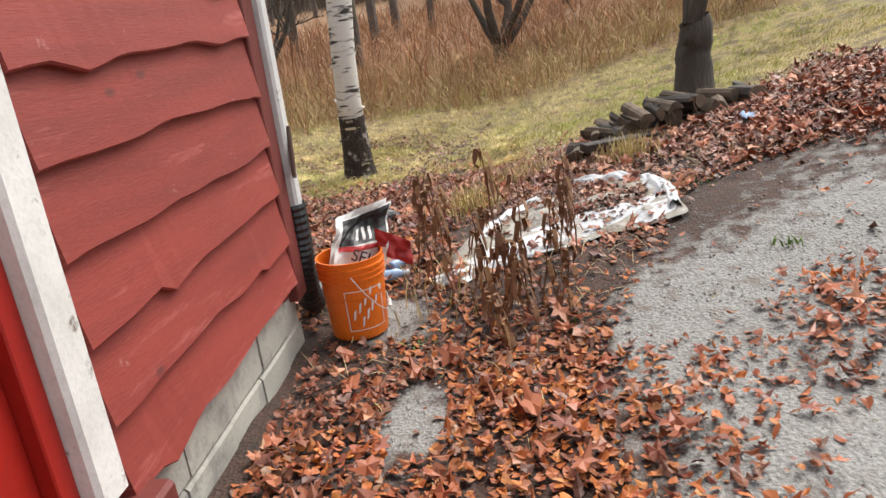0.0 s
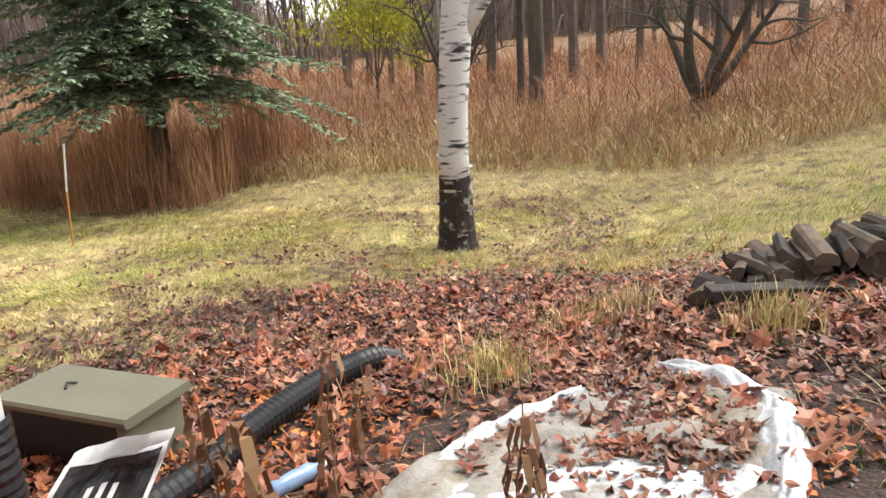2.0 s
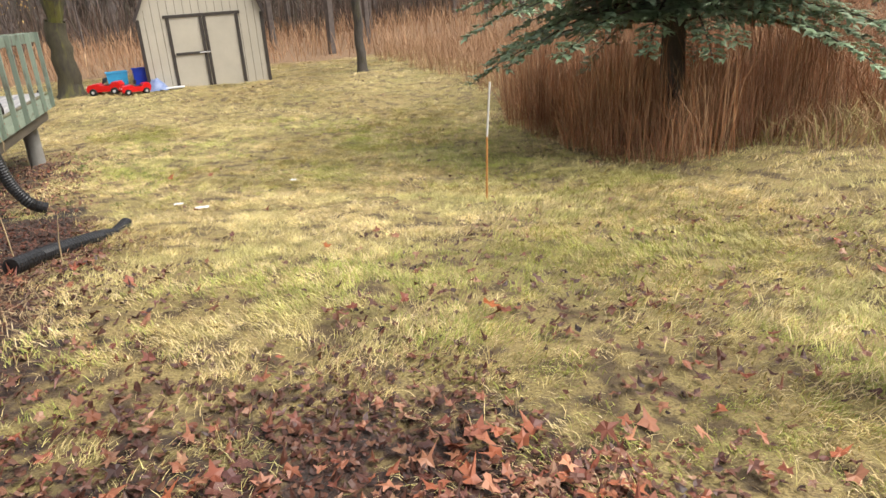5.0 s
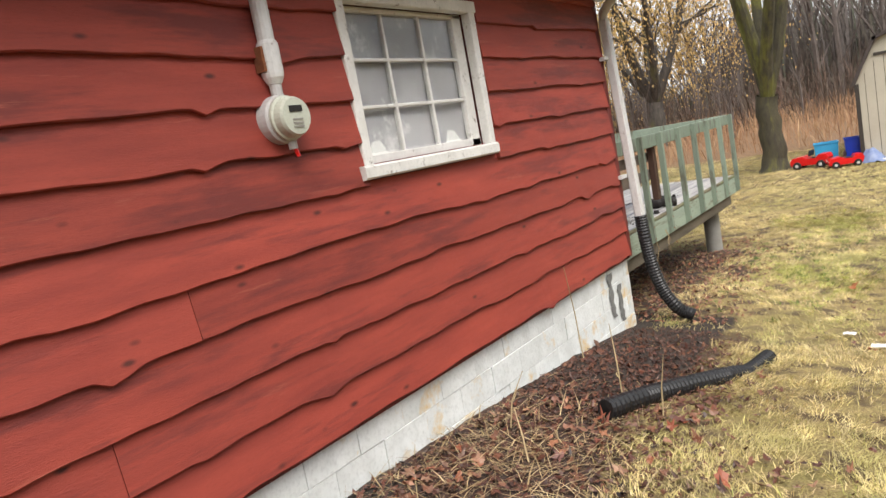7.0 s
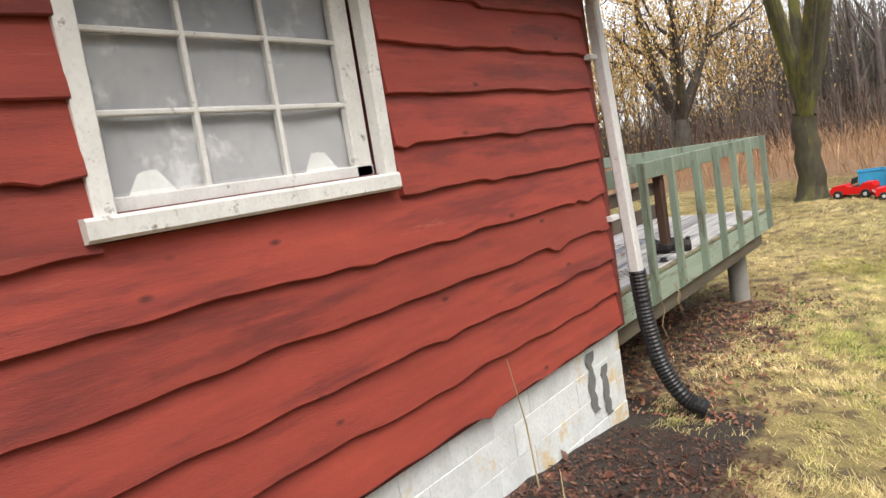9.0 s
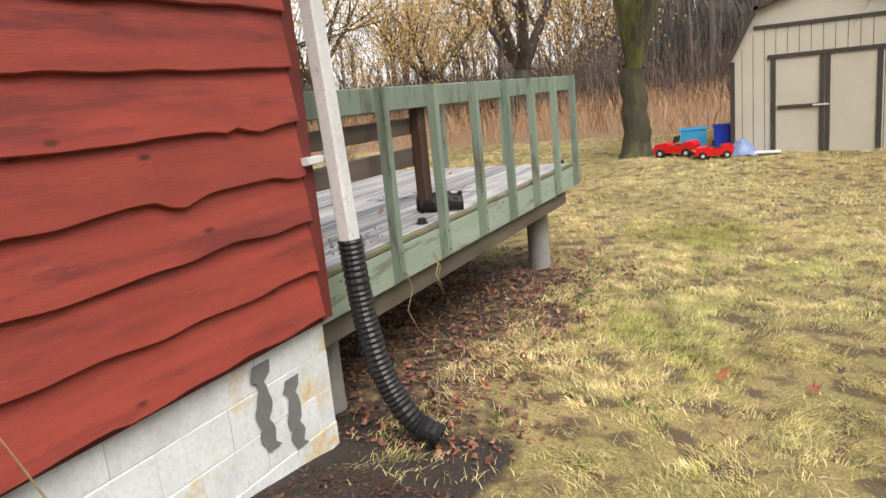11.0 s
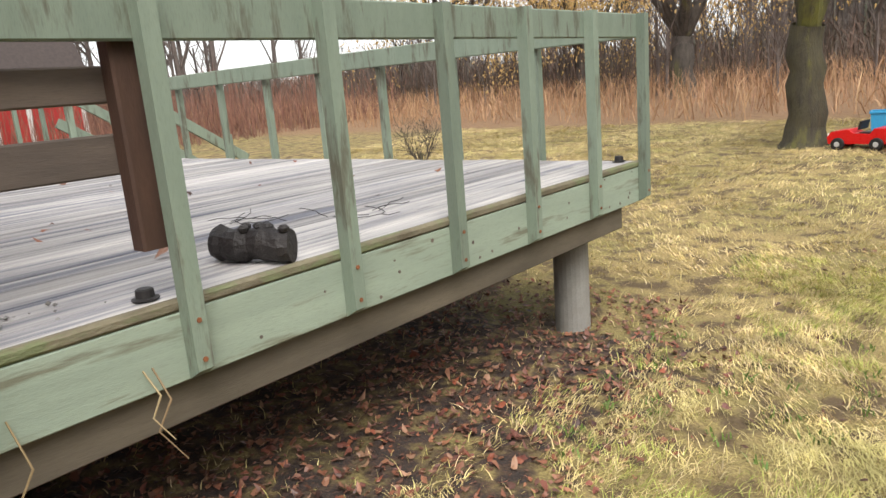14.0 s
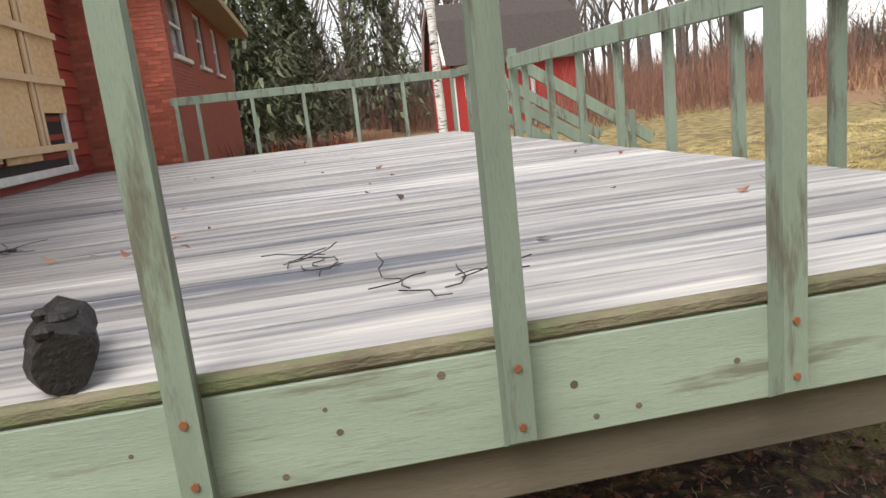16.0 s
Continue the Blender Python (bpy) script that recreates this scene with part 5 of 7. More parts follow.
p = scatter(16000, 8.6, 15, -13, -0.5, lambda x, y, l: (x > 9.3 + 1.2 * l) * 0.8)
blades("brush", p, nr.uniform(0.15, 0.55, len(p)), nr.uniform(0.01, 0.02, len(p)), lean_of(len(p), 0.6), DEADW, "low dead weeds at the lawn's edge", "brush")
p = scatter(16000, 7.0, 16, 5.5, 18, lambda x, y, l: (x > 8.6 + 0.8 * l - 0.05 * (y - 6)) * 0.8)
blades("brush", p, nr.uniform(0.15, 0.85, len(p)), nr.uniform(0.007, 0.015, len(p)), lean_of(len(p), 0.6), FIELD, "dry weeds between the spruce and the shed", "brush")
p = scatter(52000, -60, 40, 15.5, 60, lambda x, y, l: (y > 17.3 + 1.2 * l + 0.10 * np.abs(x - 2)) * np.clip(1.5 - y / 45, 0.15, 1))
blades("field", p, nr.uniform(0.4, 1.25, len(p)), nr.uniform(0.008, 0.02, len(p)) * (1 + p[:, 1] / 30), lean_of(len(p), 0.9), FIELD, "tan and rust field of tall dry grass", "field")
p = scatter(22000, -60, -18, 2, 26, lambda x, y, l: (x < -21 + 2 * l) * (y > 13 + 0.2 * (x + 14) + l) * 1.0)
blades("field", p, nr.uniform(0.6, 3.4, len(p)) * (0.8 + 0.3 * np.sin(p[:, 0] * 0.9) * np.sin(p[:, 1] * 1.1)), nr.uniform(0.012, 0.03, len(p)), lean_of(len(p), 1.0), RUSTY, "rust-red brush beyond the deck", "field")


def stamp(kinds, places, name, material, label):
    """Far trees: a few bare trees, set down many times into one mesh."""
    vs, fs, k = [], [], 0
    for (x, y, s, a, i) in places:
        v, f = kinds[i]
        c, sn_ = math.cos(a), math.sin(a)
        q = np.empty_like(v)
        q[:, 0], q[:, 1], q[:, 2] = x + s * (c * v[:, 0] - sn_ * v[:, 1]), y + s * (sn_ * v[:, 0] + c * v[:, 1]), gz(x, y) + s * v[:, 2]
        vs.append(q)
        fs.extend((f + k).tolist())
        k += len(v)
    me = bpy.data.meshes.new(name)
    me.from_pydata(np.concatenate(vs).tolist(), [], fs)
    me.materials.append(material)
    return tagged(new(name, me), label, "woods", "", "stuff")


kinds = []
for i in range(5):
    r = random.Random(70 + i)
    g = Geo()
    g.tube([(0, 0, -0.2), (0.05, 0, 2), (0, 0.1, 5)], [0.14, 0.11, 0.07], 5, caps=False)
    for k in range(7):
        a = r.uniform(0, 6.28)
        grow(g, (0.02, 0.05, r.uniform(1.2, 4.8)), (math.cos(a) * 0.6, math.sin(a) * 0.6, 1), r.uniform(2.2, 4.2), 0.05, 2, r, (4, 3), 0.25, 0.08, sides=(4, 3, 3, 3))
    v = np.array(g.v)
    f = np.array([q for q in g.f if len(q) == 4])
    kinds.append((v, f))
rr = random.Random(23)
spots = []
for _ in range(80):      # east and south-east woods
    a = rr.uniform(-1.05, 0.7)
    d = rr.uniform(19, 46)
    spots.append((2 + d * math.cos(a), -5 + d * math.sin(a), rr.uniform(0.6, 1.5), rr.uniform(0, 6.28), rr.randint(0, 4)))
for _ in range(150):      # north, beyond the field
    x = rr.uniform(-38, 40)
    spots.append((x, rr.uniform(38, 60) if x < 3 else rr.uniform(19, 45), rr.uniform(0.8, 1.4) if x < 3 else rr.uniform(0.8, 1.5), rr.uniform(0, 6.28), rr.randint(0, 4)))
for _ in range(85):      # west, behind the barn
    x = rr.uniform(-65, -36)
    spots.append((x, rr.uniform(-8, 24) if x > -45 else rr.uniform(-10, 40), rr.uniform(1.0, 2.1), rr.uniform(0, 6.28), rr.randint(0, 4)))
for _ in range(40):      # bushes at the field's edge
    spots.append((rr.uniform(-40, -2), rr.uniform(25, 38), rr.uniform(0.3, 0.65), rr.uniform(0, 6.28), rr.randint(0, 4)))
p = scatter(26000, -45, 45, 26, 48, lambda x, y, l: np.clip((y > 30 + 3 * l) + 0.0, 0, 1) * np.where(x > 3, 0.9, 0.55))
blades("thicket", p, nr.uniform(0.8, 3.6, len(p)), nr.uniform(0.02, 0.06, len(p)), lean_of(len(p), 2.2), THICK, "dense brown thicket beyond the field", "woods")
stamp(kinds, spots, "woods", TWIG, "bare grey-brown autumn woods")
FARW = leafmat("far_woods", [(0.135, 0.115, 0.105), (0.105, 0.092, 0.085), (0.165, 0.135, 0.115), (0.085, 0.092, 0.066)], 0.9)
n = 64000
a = nr.uniform(-np.pi, np.pi, n)
d = nr.uniform(52, 85, n)
x, y = d * np.cos(a), -2 + d * np.sin(a)
h = nr.uniform(1.5, 8.0, n) * (0.75 + 0.25 * np.sin(a * 9) + 0.2 * np.sin(a * 23)) * np.where((a > 1.9) & (a < 2.75), 0.6, 1.0) * np.where((a > 1.0) & (a < 1.9), 1.5, 1.0) * np.where(np.abs(a) < 1.0, 1.45, 1.0)
# paler tone for the eastern sector: distance haze is mixed into the colour
FARE = leafmat("haze_toned_woods", [(0.30, 0.23, 0.20), (0.24, 0.19, 0.17), (0.36, 0.27, 0.22), (0.22, 0.22, 0.16)], 0.9)
eastern = np.abs(a) < 1.0
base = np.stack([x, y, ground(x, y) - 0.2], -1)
for pick, tone, label in ((eastern, FARE, "leafless woods up the rise, distance haze in their colour"), (~eastern, FARW, "distant leafless woods")):
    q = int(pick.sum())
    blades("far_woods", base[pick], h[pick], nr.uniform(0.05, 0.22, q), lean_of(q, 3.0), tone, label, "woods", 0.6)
# evergreen thicket beyond the brick wing
n = 34000
c = nr.integers(0, 26, n)
cx, cy = nr.uniform(-40, -27, 26), nr.uniform(-7, 7.5, 26)
hh = nr.uniform(5.5, 11.0, 26)
t = nr.uniform(0.04, 1, n) ** 0.8
a = nr.uniform(0, 2 * np.pi, n)
rad = (1 - t) * hh[c] * 0.34 * np.sqrt(nr.uniform(0.2, 1, n)) + 0.1
x, y = cx[c] + rad * np.cos(a), cy[c] + rad * np.sin(a)
b = np.stack([x, y, ground(x, y) + t * hh[c]], -1)
blades("evergreens", b, nr.uniform(-0.5, 0.4, n), nr.uniform(0.06, 0.18, n), np.stack([np.cos(a), np.sin(a)], -1) * nr.uniform(0.2, 0.6, n)[:, None], DEEP, "dark evergreen thicket", "woods")

# lawn
def speckle(x, y, f, seed):
    """Smooth random values from 0 to 1 over the ground, f lumps to the metre."""
    u, v = x * f, y * f
    i, j = np.floor(u), np.floor(v)
    a, b = u - i, v - j
    a, b = a * a * (3 - 2 * a), b * b * (3 - 2 * b)

    def at_corner(p, q):
        w = np.sin(p * 127.1 + q * 311.7 + seed * 74.7) * 43758.5453
        return w - np.floor(w)
    return (at_corner(i, j) * (1 - a) + at_corner(i + 1, j) * a) * (1 - b) + (at_corner(i, j + 1) * (1 - a) + at_corner(i + 1, j + 1) * a) * b


def tufted(x, y):
    """Where the grass stands thick (1) and where leaves and soil show between (0)."""
    return step(0.6 * speckle(x, y, 2.2, 1) + 0.4 * speckle(x, y, 5.5, 2), 0.33, 0.56)


def mulched(x, y):
    return (x < 1.15) & (y > -2.9) & (y < -0.3)


def lawn(x, y, l):
    lf = leafy(x, y, l)
    gr = gravelly(x, y, l)
    inside = (x < 0.02) & (y < 0.0) & (y > -7.5)
    far = np.clip(1.25 - np.hypot(x - 2.2, y + 1) / 16, 0.12, 1)
    return np.where(inside, 0, np.where(mulched(x, y), 0.08, 1) * (0.55 + 0.45 * tufted(x, y)) * far * np.clip(1 - 0.86 * lf, 0, 1) * (1 - gr) * (0.55 + 0.9 * np.clip(l + 0.4, 0, 1)))


def combed(name, p, per, spread_, reach, tall, wide, label, tone=GRASS):
    """Tufts of long blades, each tuft combed over to its own side."""
    t = len(p)
    flow = np.sin(p[:, 0] * 0.9 + 1.3 * np.sin(p[:, 1] * 0.7)) * 2.2 + np.sin(p[:, 1] * 1.6 + p[:, 0] * 0.8) * 1.2 + nr.normal(0, 0.7, t)
    size = nr.uniform(0.55, 1.35, t)
    k = np.repeat(np.arange(t), per)
    n = len(k)
    base = p[k] + np.concatenate([nr.normal(0, spread_, (n, 2)) * size[k][:, None], np.full((n, 1), 0.004)], 1)
    a = flow[k] + nr.normal(0, 0.75, n)
    r = nr.uniform(0.35, 1.0, n) * reach * size[k]
    blades(name, base, nr.uniform(0.25, 1.0, n) * tall * size[k], nr.uniform(0.6, 1.2, n) * wide, np.stack([np.cos(a), np.sin(a)], -1) * r[:, None], tone, label, "grass", 0.6)


p = scatter(230000, -12, 10, -13, 17.5, lawn)
n = len(p)
blades("grass", p, nr.uniform(0.012, 0.05, n), nr.uniform(0.003, 0.006, n), lean_of(n, 0.09), GRASS, "short yellow-green autumn grass", "grass")
near = scatter(26000, 0.1, 7.5, -8.5, 7, lambda x, y, l: np.clip(lawn(x, y, l) * 1.5 - 0.28, 0, 1) * (0.12 + 0.88 * tufted(x, y)))
green = speckle(near[:, 0], near[:, 1], 0.8, 7) + nr.uniform(-0.3, 0.3, len(near)) > 0.84
combed("grass", near[green], 22, 0.045, 0.07, 0.05, 0.0042, "greener tufts in the matted lawn", GREENG)
combed("grass", near[~green], 22, 0.045, 0.085, 0.045, 0.0042, "matted straw-coloured grass lying in swirls")
mid = scatter(15000, -12, 10, 5.5, 17.5, lambda x, y, l: np.where((x < 0.1) & (y < 5), 0, 0.75))
combed("grass", mid, 12, 0.08, 0.11, 0.055, 0.007, "matted pale grass towards the shed")
east = scatter(9000, 4.5, 11.5, -13, 6, lambda x, y, l: 0.8 + 0 * x)
green = speckle(east[:, 0], east[:, 1], 0.5, 8) + nr.uniform(-0.25, 0.25, len(east)) > 0.68
combed("grass", east[green], 14, 0.07, 0.09, 0.08, 0.006, "green rough grass by the brush", GREENG)
combed("grass", east[~green], 14, 0.07, 0.11, 0.07, 0.006, "rough yellow-green grass by the brush")
p = scatter(900, 0.6, 9, -12, 17, lambda x, y, l: np.where(gravelly(x, y, l) > 0.3, 0, 0.35 + l))
k = np.repeat(np.arange(len(p)), 12)
tuft = p[k] + np.concatenate([nr.normal(0, 0.04, (len(k), 2)), np.zeros((len(k), 1))], 1)
n = len(tuft)
blades("grass", tuft, nr.uniform(0.05, 0.13, n), nr.uniform(0.002, 0.004, n), lean_of(n, 0.09), GRASS, "taller straw-coloured grass tufts", "grass")


# fallen leaves
def leaves(name, p, size, material, label, lift=0.012, lobed=False):
    n = len(p)
    m = 10 if lobed else 6
    ang = np.linspace(0, 2 * np.pi, m, endpoint=False)
    shape = np.array([1.25, 0.55, 1.05, 0.5, 0.8, 0.62, 0.8, 0.5, 1.05, 0.55]) if lobed else np.where(np.arange(m) % 2 == 0, 1.0, 0.84) * np.array([1.3, 0.9, 0.85, 0.95, 0.85, 0.9])
    rot = nr.uniform(0, 2 * np.pi, n)
    jit = nr.uniform(0.8, 1.15, (n, m))
    lx = np.cos(ang) * shape * jit * size[:, None]
    ly = np.sin(ang) * shape * jit * size[:, None] * nr.uniform(0.55, 1, n)[:, None]
    cup = nr.uniform(-0.3, 0.65, n)[:, None] * (lx ** 2) / size[:, None] + nr.uniform(-0.28, 0.28, (n, m)) * size[:, None]
    ca, sa = np.cos(rot)[:, None], np.sin(rot)[:, None]
    tilt = nr.normal(0, 0.3, (n, 2))
    X, Y = lx * ca - ly * sa, lx * sa + ly * ca
    Z = cup + X * tilt[:, :1] + Y * tilt[:, 1:]
    Z = Z - Z.min(1, keepdims=True) * 0.75
    ring = np.stack([p[:, :1] + X, p[:, 1:2] + Y, p[:, 2:3] + lift * nr.uniform(0.2, 1.6, (n, 1)) + Z], -1)
    mid = ring.mean(1, keepdims=True)
    v = np.concatenate([ring, mid], 1).reshape(-1, 3)
    k = np.arange(n)[:, None, None] * (m + 1)
    tri = np.stack([np.arange(m), (np.arange(m) + 1) % m, np.full(m, m)], -1)[None]
    me = bpy.data.meshes.new(name)
    me.from_pydata(v.tolist(), [], (k + tri).reshape(-1, 3).tolist())
    me.materials.append(material)
    return tagged(new(name, me), label, "leaves", "", "stuff")


def strewn(x, y, l):
    """Leaf cover before the house: thick, thinner over the gravel, in drifts."""
    drift = np.clip(0.62 + 1.5 * l, 0.12, 1)
    return np.where((y > -7.42) & (x < 0.05), 0, leafy(x, y, l) * np.where(gravelly(x, y, l) > 0.5, np.clip(2.2 * (l - 0.13), 0.012, 0.6), 0.85 * drift))


p = scatter(150000, -4.2, 5.5, -11.5, -6.3, strewn)
o = (p[:, 0] < 1.6) & (nr.uniform(0, 1, len(p)) < 0.72)
leaves("fallen_leaves", p[o], nr.uniform(0.008, 0.027, o.sum()), LEAFO, "orange fallen leaves scattered over the drive")
leaves("fallen_leaves", p[~o], nr.uniform(0.010, 0.03, (~o).sum()), LEAF, "wet brown and maroon fallen leaves")
p = scatter(9500, -2.2, 5.5, -11.5, -6.0, lambda x, y, l: strewn(x, y, l) * np.where(x < 0.4, 0.35, 1.0))
leaves("fallen_leaves", p, nr.uniform(0.03, 0.062, len(p)), LEAFM, "large wet maple leaves lying over the litter", 0.03, True)
p = scatter(40000, 0.02, 3.6, -7.2, -0.4, lambda x, y, l: leafy(x, y, l) * np.clip(0.7 + 1.2 * l, 0.2, 1))
p = p[~(mulched(p[:, 0], p[:, 1]) & (nr.uniform(0, 1, len(p)) < 0.5))]
leaves("fallen_leaves", p, nr.uniform(0.008, 0.030, len(p)), LEAFD, "dark rotting leaves along the side wall")
p = scatter(2600, 0.15, 3.8, -7.2, -2.6, lambda x, y, l: leafy(x, y, l) * np.clip(0.5 + 1.4 * l, 0.1, 1))
leaves("fallen_leaves", p, nr.uniform(0.025, 0.05, len(p)), LEAF, "curled maple leaves along the side wall", 0.025, True)
p = scatter(16000, -3.0, 1.6, 0.0, 5.2, lambda x, y, l: np.maximum(leafy(x, y, l), 0.5 * (x < 0.2)) * 1.2)
leaves("fallen_leaves", p, nr.uniform(0.008, 0.028, len(p)), LEAF, "brown leaves under the deck edge")
p = scatter(60000, 0.6, 8, -7.8, 12, lambda x, y, l: np.clip(0.95 - (y + 7) / 5.5, 0.06, 1) * (1.05 - tufted(x, y)) * np.clip(0.7 + l, 0.2, 1))
leaves("fallen_leaves", p, nr.uniform(0.010, 0.030, len(p)), LEAFD, "dark leaf bits sunk in the lawn", 0.03)
p = scatter(8500, 0.8, 8, -8, 12, lambda x, y, l: np.clip(0.95 - (y + 7) / 5.0, 0.05, 1) * (1.1 - tufted(x, y)))
leaves("fallen_leaves", p, nr.uniform(0.022, 0.048, len(p)), LEAF, "scattered brown leaves on the lawn", 0.045, True)
p = np.array([(3.84, -4.93, gz(3.84, -4.93) + 0.05), (3.78, -4.87, gz(3.78, -4.87) + 0.05), (1.75, 1.6, gz(1.75, 1.6) + 0.05), (1.9, 3.4, gz(1.9, 3.4) + 0.05), (3.1, -3.1, gz(3.1, -3.1) + 0.04)])
leaves("fallen_leaves", p, np.array([0.08, 0.06, 0.06, 0.06, 0.06]), LEAFO, "large orange leaves on the grass", 0.03, True)
# chips on the mulch by the corner
p = scatter(5200, 0.02, 1.25, -2.95, -0.25, lambda x, y, l: mulched(x, y) * 0.8)
n = len(p)
a = nr.uniform(0, 2 * np.pi, n)
s = nr.uniform(0.012, 0.05, n)
blades("bark_chips", p + [0, 0, 0.01], nr.uniform(0.0, 0.02, n), nr.uniform(0.008, 0.016, n), np.stack([np.cos(a) * s, np.sin(a) * s], -1), LEAFD, "dark shredded bark chips by the house corner", "mulch")
# straw along the side wall
p = scatter(4600, 0.03, 1.5, -6.8, -1.2, lambda x, y, l: leafy(x, y, l) * np.exp(-((y + 3.5) / 0.85) ** 2))
n = len(p)
a = nr.uniform(0, 2 * np.pi, n)
s = nr.uniform(0.08, 0.38, n)
blades("straw", p + [0, 0, 0.012], nr.uniform(0.0, 0.06, n), nr.uniform(0.004, 0.009, n), np.stack([np.cos(a) * s, np.sin(a) * s], -1), STRAW, "dry straw and stems lying along the wall", "straw")
p = scatter(3600, -0.5, 4.5, -10, -6.4, lambda x, y, l: leafy(x, y, l) * 0.5 * (gravelly(x, y, l) < 0.4))
p = p[~((p[:, 0] < 0.1) & (p[:, 1] > -7.45))]
n = len(p)
a = nr.uniform(0, 2 * np.pi, n)
s = nr.uniform(0.05, 0.22, n)
blades("straw", p + [0, 0, 0.015], nr.uniform(0.0, 0.06, n), nr.uniform(0.003, 0.006, n), np.stack([np.cos(a) * s, np.sin(a) * s], -1), STRAW, "dry stems among the leaves", "straw")
# gravel
p = scatter(16000, -3.5, 2.5, -12, -7.6, lambda x, y, l: gravelly(x, y, l) * 0.9)
n = len(p)
s = nr.uniform(0.003, 0.011, n)[:, None, None]
octa = np.array([(1, 0, 0), (0, 1, 0), (-1, 0, 0), (0, -1, 0), (0, 0, 0.7), (0, 0, -0.7)])[None]
v = (p[:, None] + octa * s * nr.uniform(0.6, 1.3, (n, 6, 1))).reshape(-1, 3)
tri = np.array([(0, 1, 4), (1, 2, 4), (2, 3, 4), (3, 0, 4), (1, 0, 5), (2, 1, 5), (3, 2, 5), (0, 3, 5)])[None]
STONE = leafmat("gravel_stone", [(0.22, 0.215, 0.2), (0.34, 0.33, 0.31), (0.15, 0.145, 0.14), (0.28, 0.26, 0.23)], 0.8)
bulk("gravel", v, (np.arange(n)[:, None, None] * 6 + tri).reshape(-1, 3), 3, STONE, "grey crushed stone of the drive", "gravel")

# ---- things in the yard ----
def text(parent, name, body, size, m, material):
    c = bpy.data.curves.new(name, "FONT")
    c.body, c.size, c.extrude = body, size, 0.0008
    c.align_x = c.align_y = "CENTER"
    c.materials.append(material)
    ob = new(name, c)
    ob.parent = parent
    ob.matrix_local = m
    return ob


# bucket with a torn bag
BKX, BKY = 0.03, -7.60
bkz = gz(BKX, BKY) + 0.012
bucket = thing("bucket", "orange plastic bucket with white printed square, on bare soil", "bucket", at=(0, 0, 0))
g = Geo()
R0, R1, HB = 0.128, 0.146, 0.37
outer = [(R0 - 0.006, 0.0), (R0, 0.006)] + [(R0 + (R1 - R0) * z / HB, z) for z in (0.1, 0.2, 0.275)]
outer += [(R1 + 0.004, 0.28), (R1 + 0.004, 0.286), (R1 - 0.002, 0.288), (R1 - 0.002, 0.303), (R1 + 0.006, 0.305), (R1 + 0.006, 0.311), (R1 - 0.001, 0.313),
          (R1 - 0.001, 0.33), (R1 + 0.008, 0.332), (R1 + 0.008, 0.34), (R1, 0.342), (R1 + 0.001, HB - 0.006), (R1 + 0.005, HB), (R1 - 0.004, HB), (R1 - 0.006, 0.2), (R0 - 0.006, 0.16)]
g.lathe(outer, (BKX, BKY, bkz), 40)
part("body", g, ORANGE, bucket, smooth=False)
g = Geo()
pts = []
for i in range(17):
    a = math.pi * i / 16
    pts.append((BKX - (R1 + 0.006) * math.cos(a) * 0.9 - 0.03, BKY - (R1 + 0.012) * math.sin(a) * 0.75 - 0.035, bkz + 0.315 - 0.2 * math.sin(a)))
g.tube(pts, 0.0025, 6)
part("handle", g, METERM, bucket, "thin wire handle")
g = Geo()
g.tube([pts[8], pts[9], pts[10]], 0.009, 8)
part("grip", g, BAGW, bucket, "white plastic grip")


def on_bucket(a, z, o=0.0015):
    r = R0 + (R1 - R0) * z / HB + o
    return (BKX + r * math.cos(a), BKY + r * math.sin(a), bkz + z)


def decal(name, corners, n=8):
    q = Geo()
    (a0, z0), (a1, z1), (a2, z2), (a3, z3) = corners
    q.sheet(lambda u, v: on_bucket((a0 * (1 - u) + a1 * u) * (1 - v) + (a3 * (1 - u) + a2 * u) * v, (z0 * (1 - u) + z1 * u) * (1 - v) + (z3 * (1 - u) + z2 * u) * v), n, 2)
    part(name, q, BAGW, bucket)


A = math.radians(-148)
W = 0.66
for c in (((A - W, 0.05), (A + W, 0.05), (A + W, 0.054), (A - W, 0.054)), ((A - W, 0.235), (A + W, 0.235), (A + W, 0.239), (A - W, 0.239)),
          ((A - W, 0.05), (A - W + 0.03, 0.05), (A - W + 0.03, 0.239), (A - W, 0.239)), ((A + W - 0.03, 0.05), (A + W, 0.05), (A + W, 0.239), (A + W - 0.03, 0.239))):
    decal("print_line", c)
for row, (o, k) in enumerate(((0.0, 4), (0.26, 5))):
    for i in range(k):
        s = -0.48 + o + i * 0.2 * (0.9 if row else 1.0)
        z = 0.10 + i * 0.032 - row * 0.035
        if z < 0.2:
            decal("print_bar", ((A + s, z), (A + s + 0.07, z + 0.008), (A + s + 0.13, z + 0.052), (A + s + 0.05, z + 0.044)), 3)
bag = thing("torn_bag", "torn white, black and red paper bag stuffed in the bucket", "bag")
zb = bkz + 0.30


def crumple(u, v, k=0.0):
    return 0.05 * noise.noise((u * 3.1, v * 3.3, 1 + k)) + 0.014 * noise.noise((u * 8, v * 9, 5 + k))


FD = Vector((-0.86, -0.5, 0))            # the side turned to the drive
SD = Vector((0.5, -0.86, 0))


def bagp(u, v, o=0.0):
    w = 0.12 * (1 - 0.1 * v) + (0.02 * v)
    c = Vector((BKX + 0.02, BKY + 0.0, zb))
    p = c + SD * (u - 0.5) * 2 * w + Vector((0, 0, 0.29 * v - 0.10 * v * (1 - u))) + FD * (0.075 - 0.16 * v + crumple(u, v) + o)
    return tuple(p + SD * 0.13 * v - Vector((0, 0, 0.05 * u)))


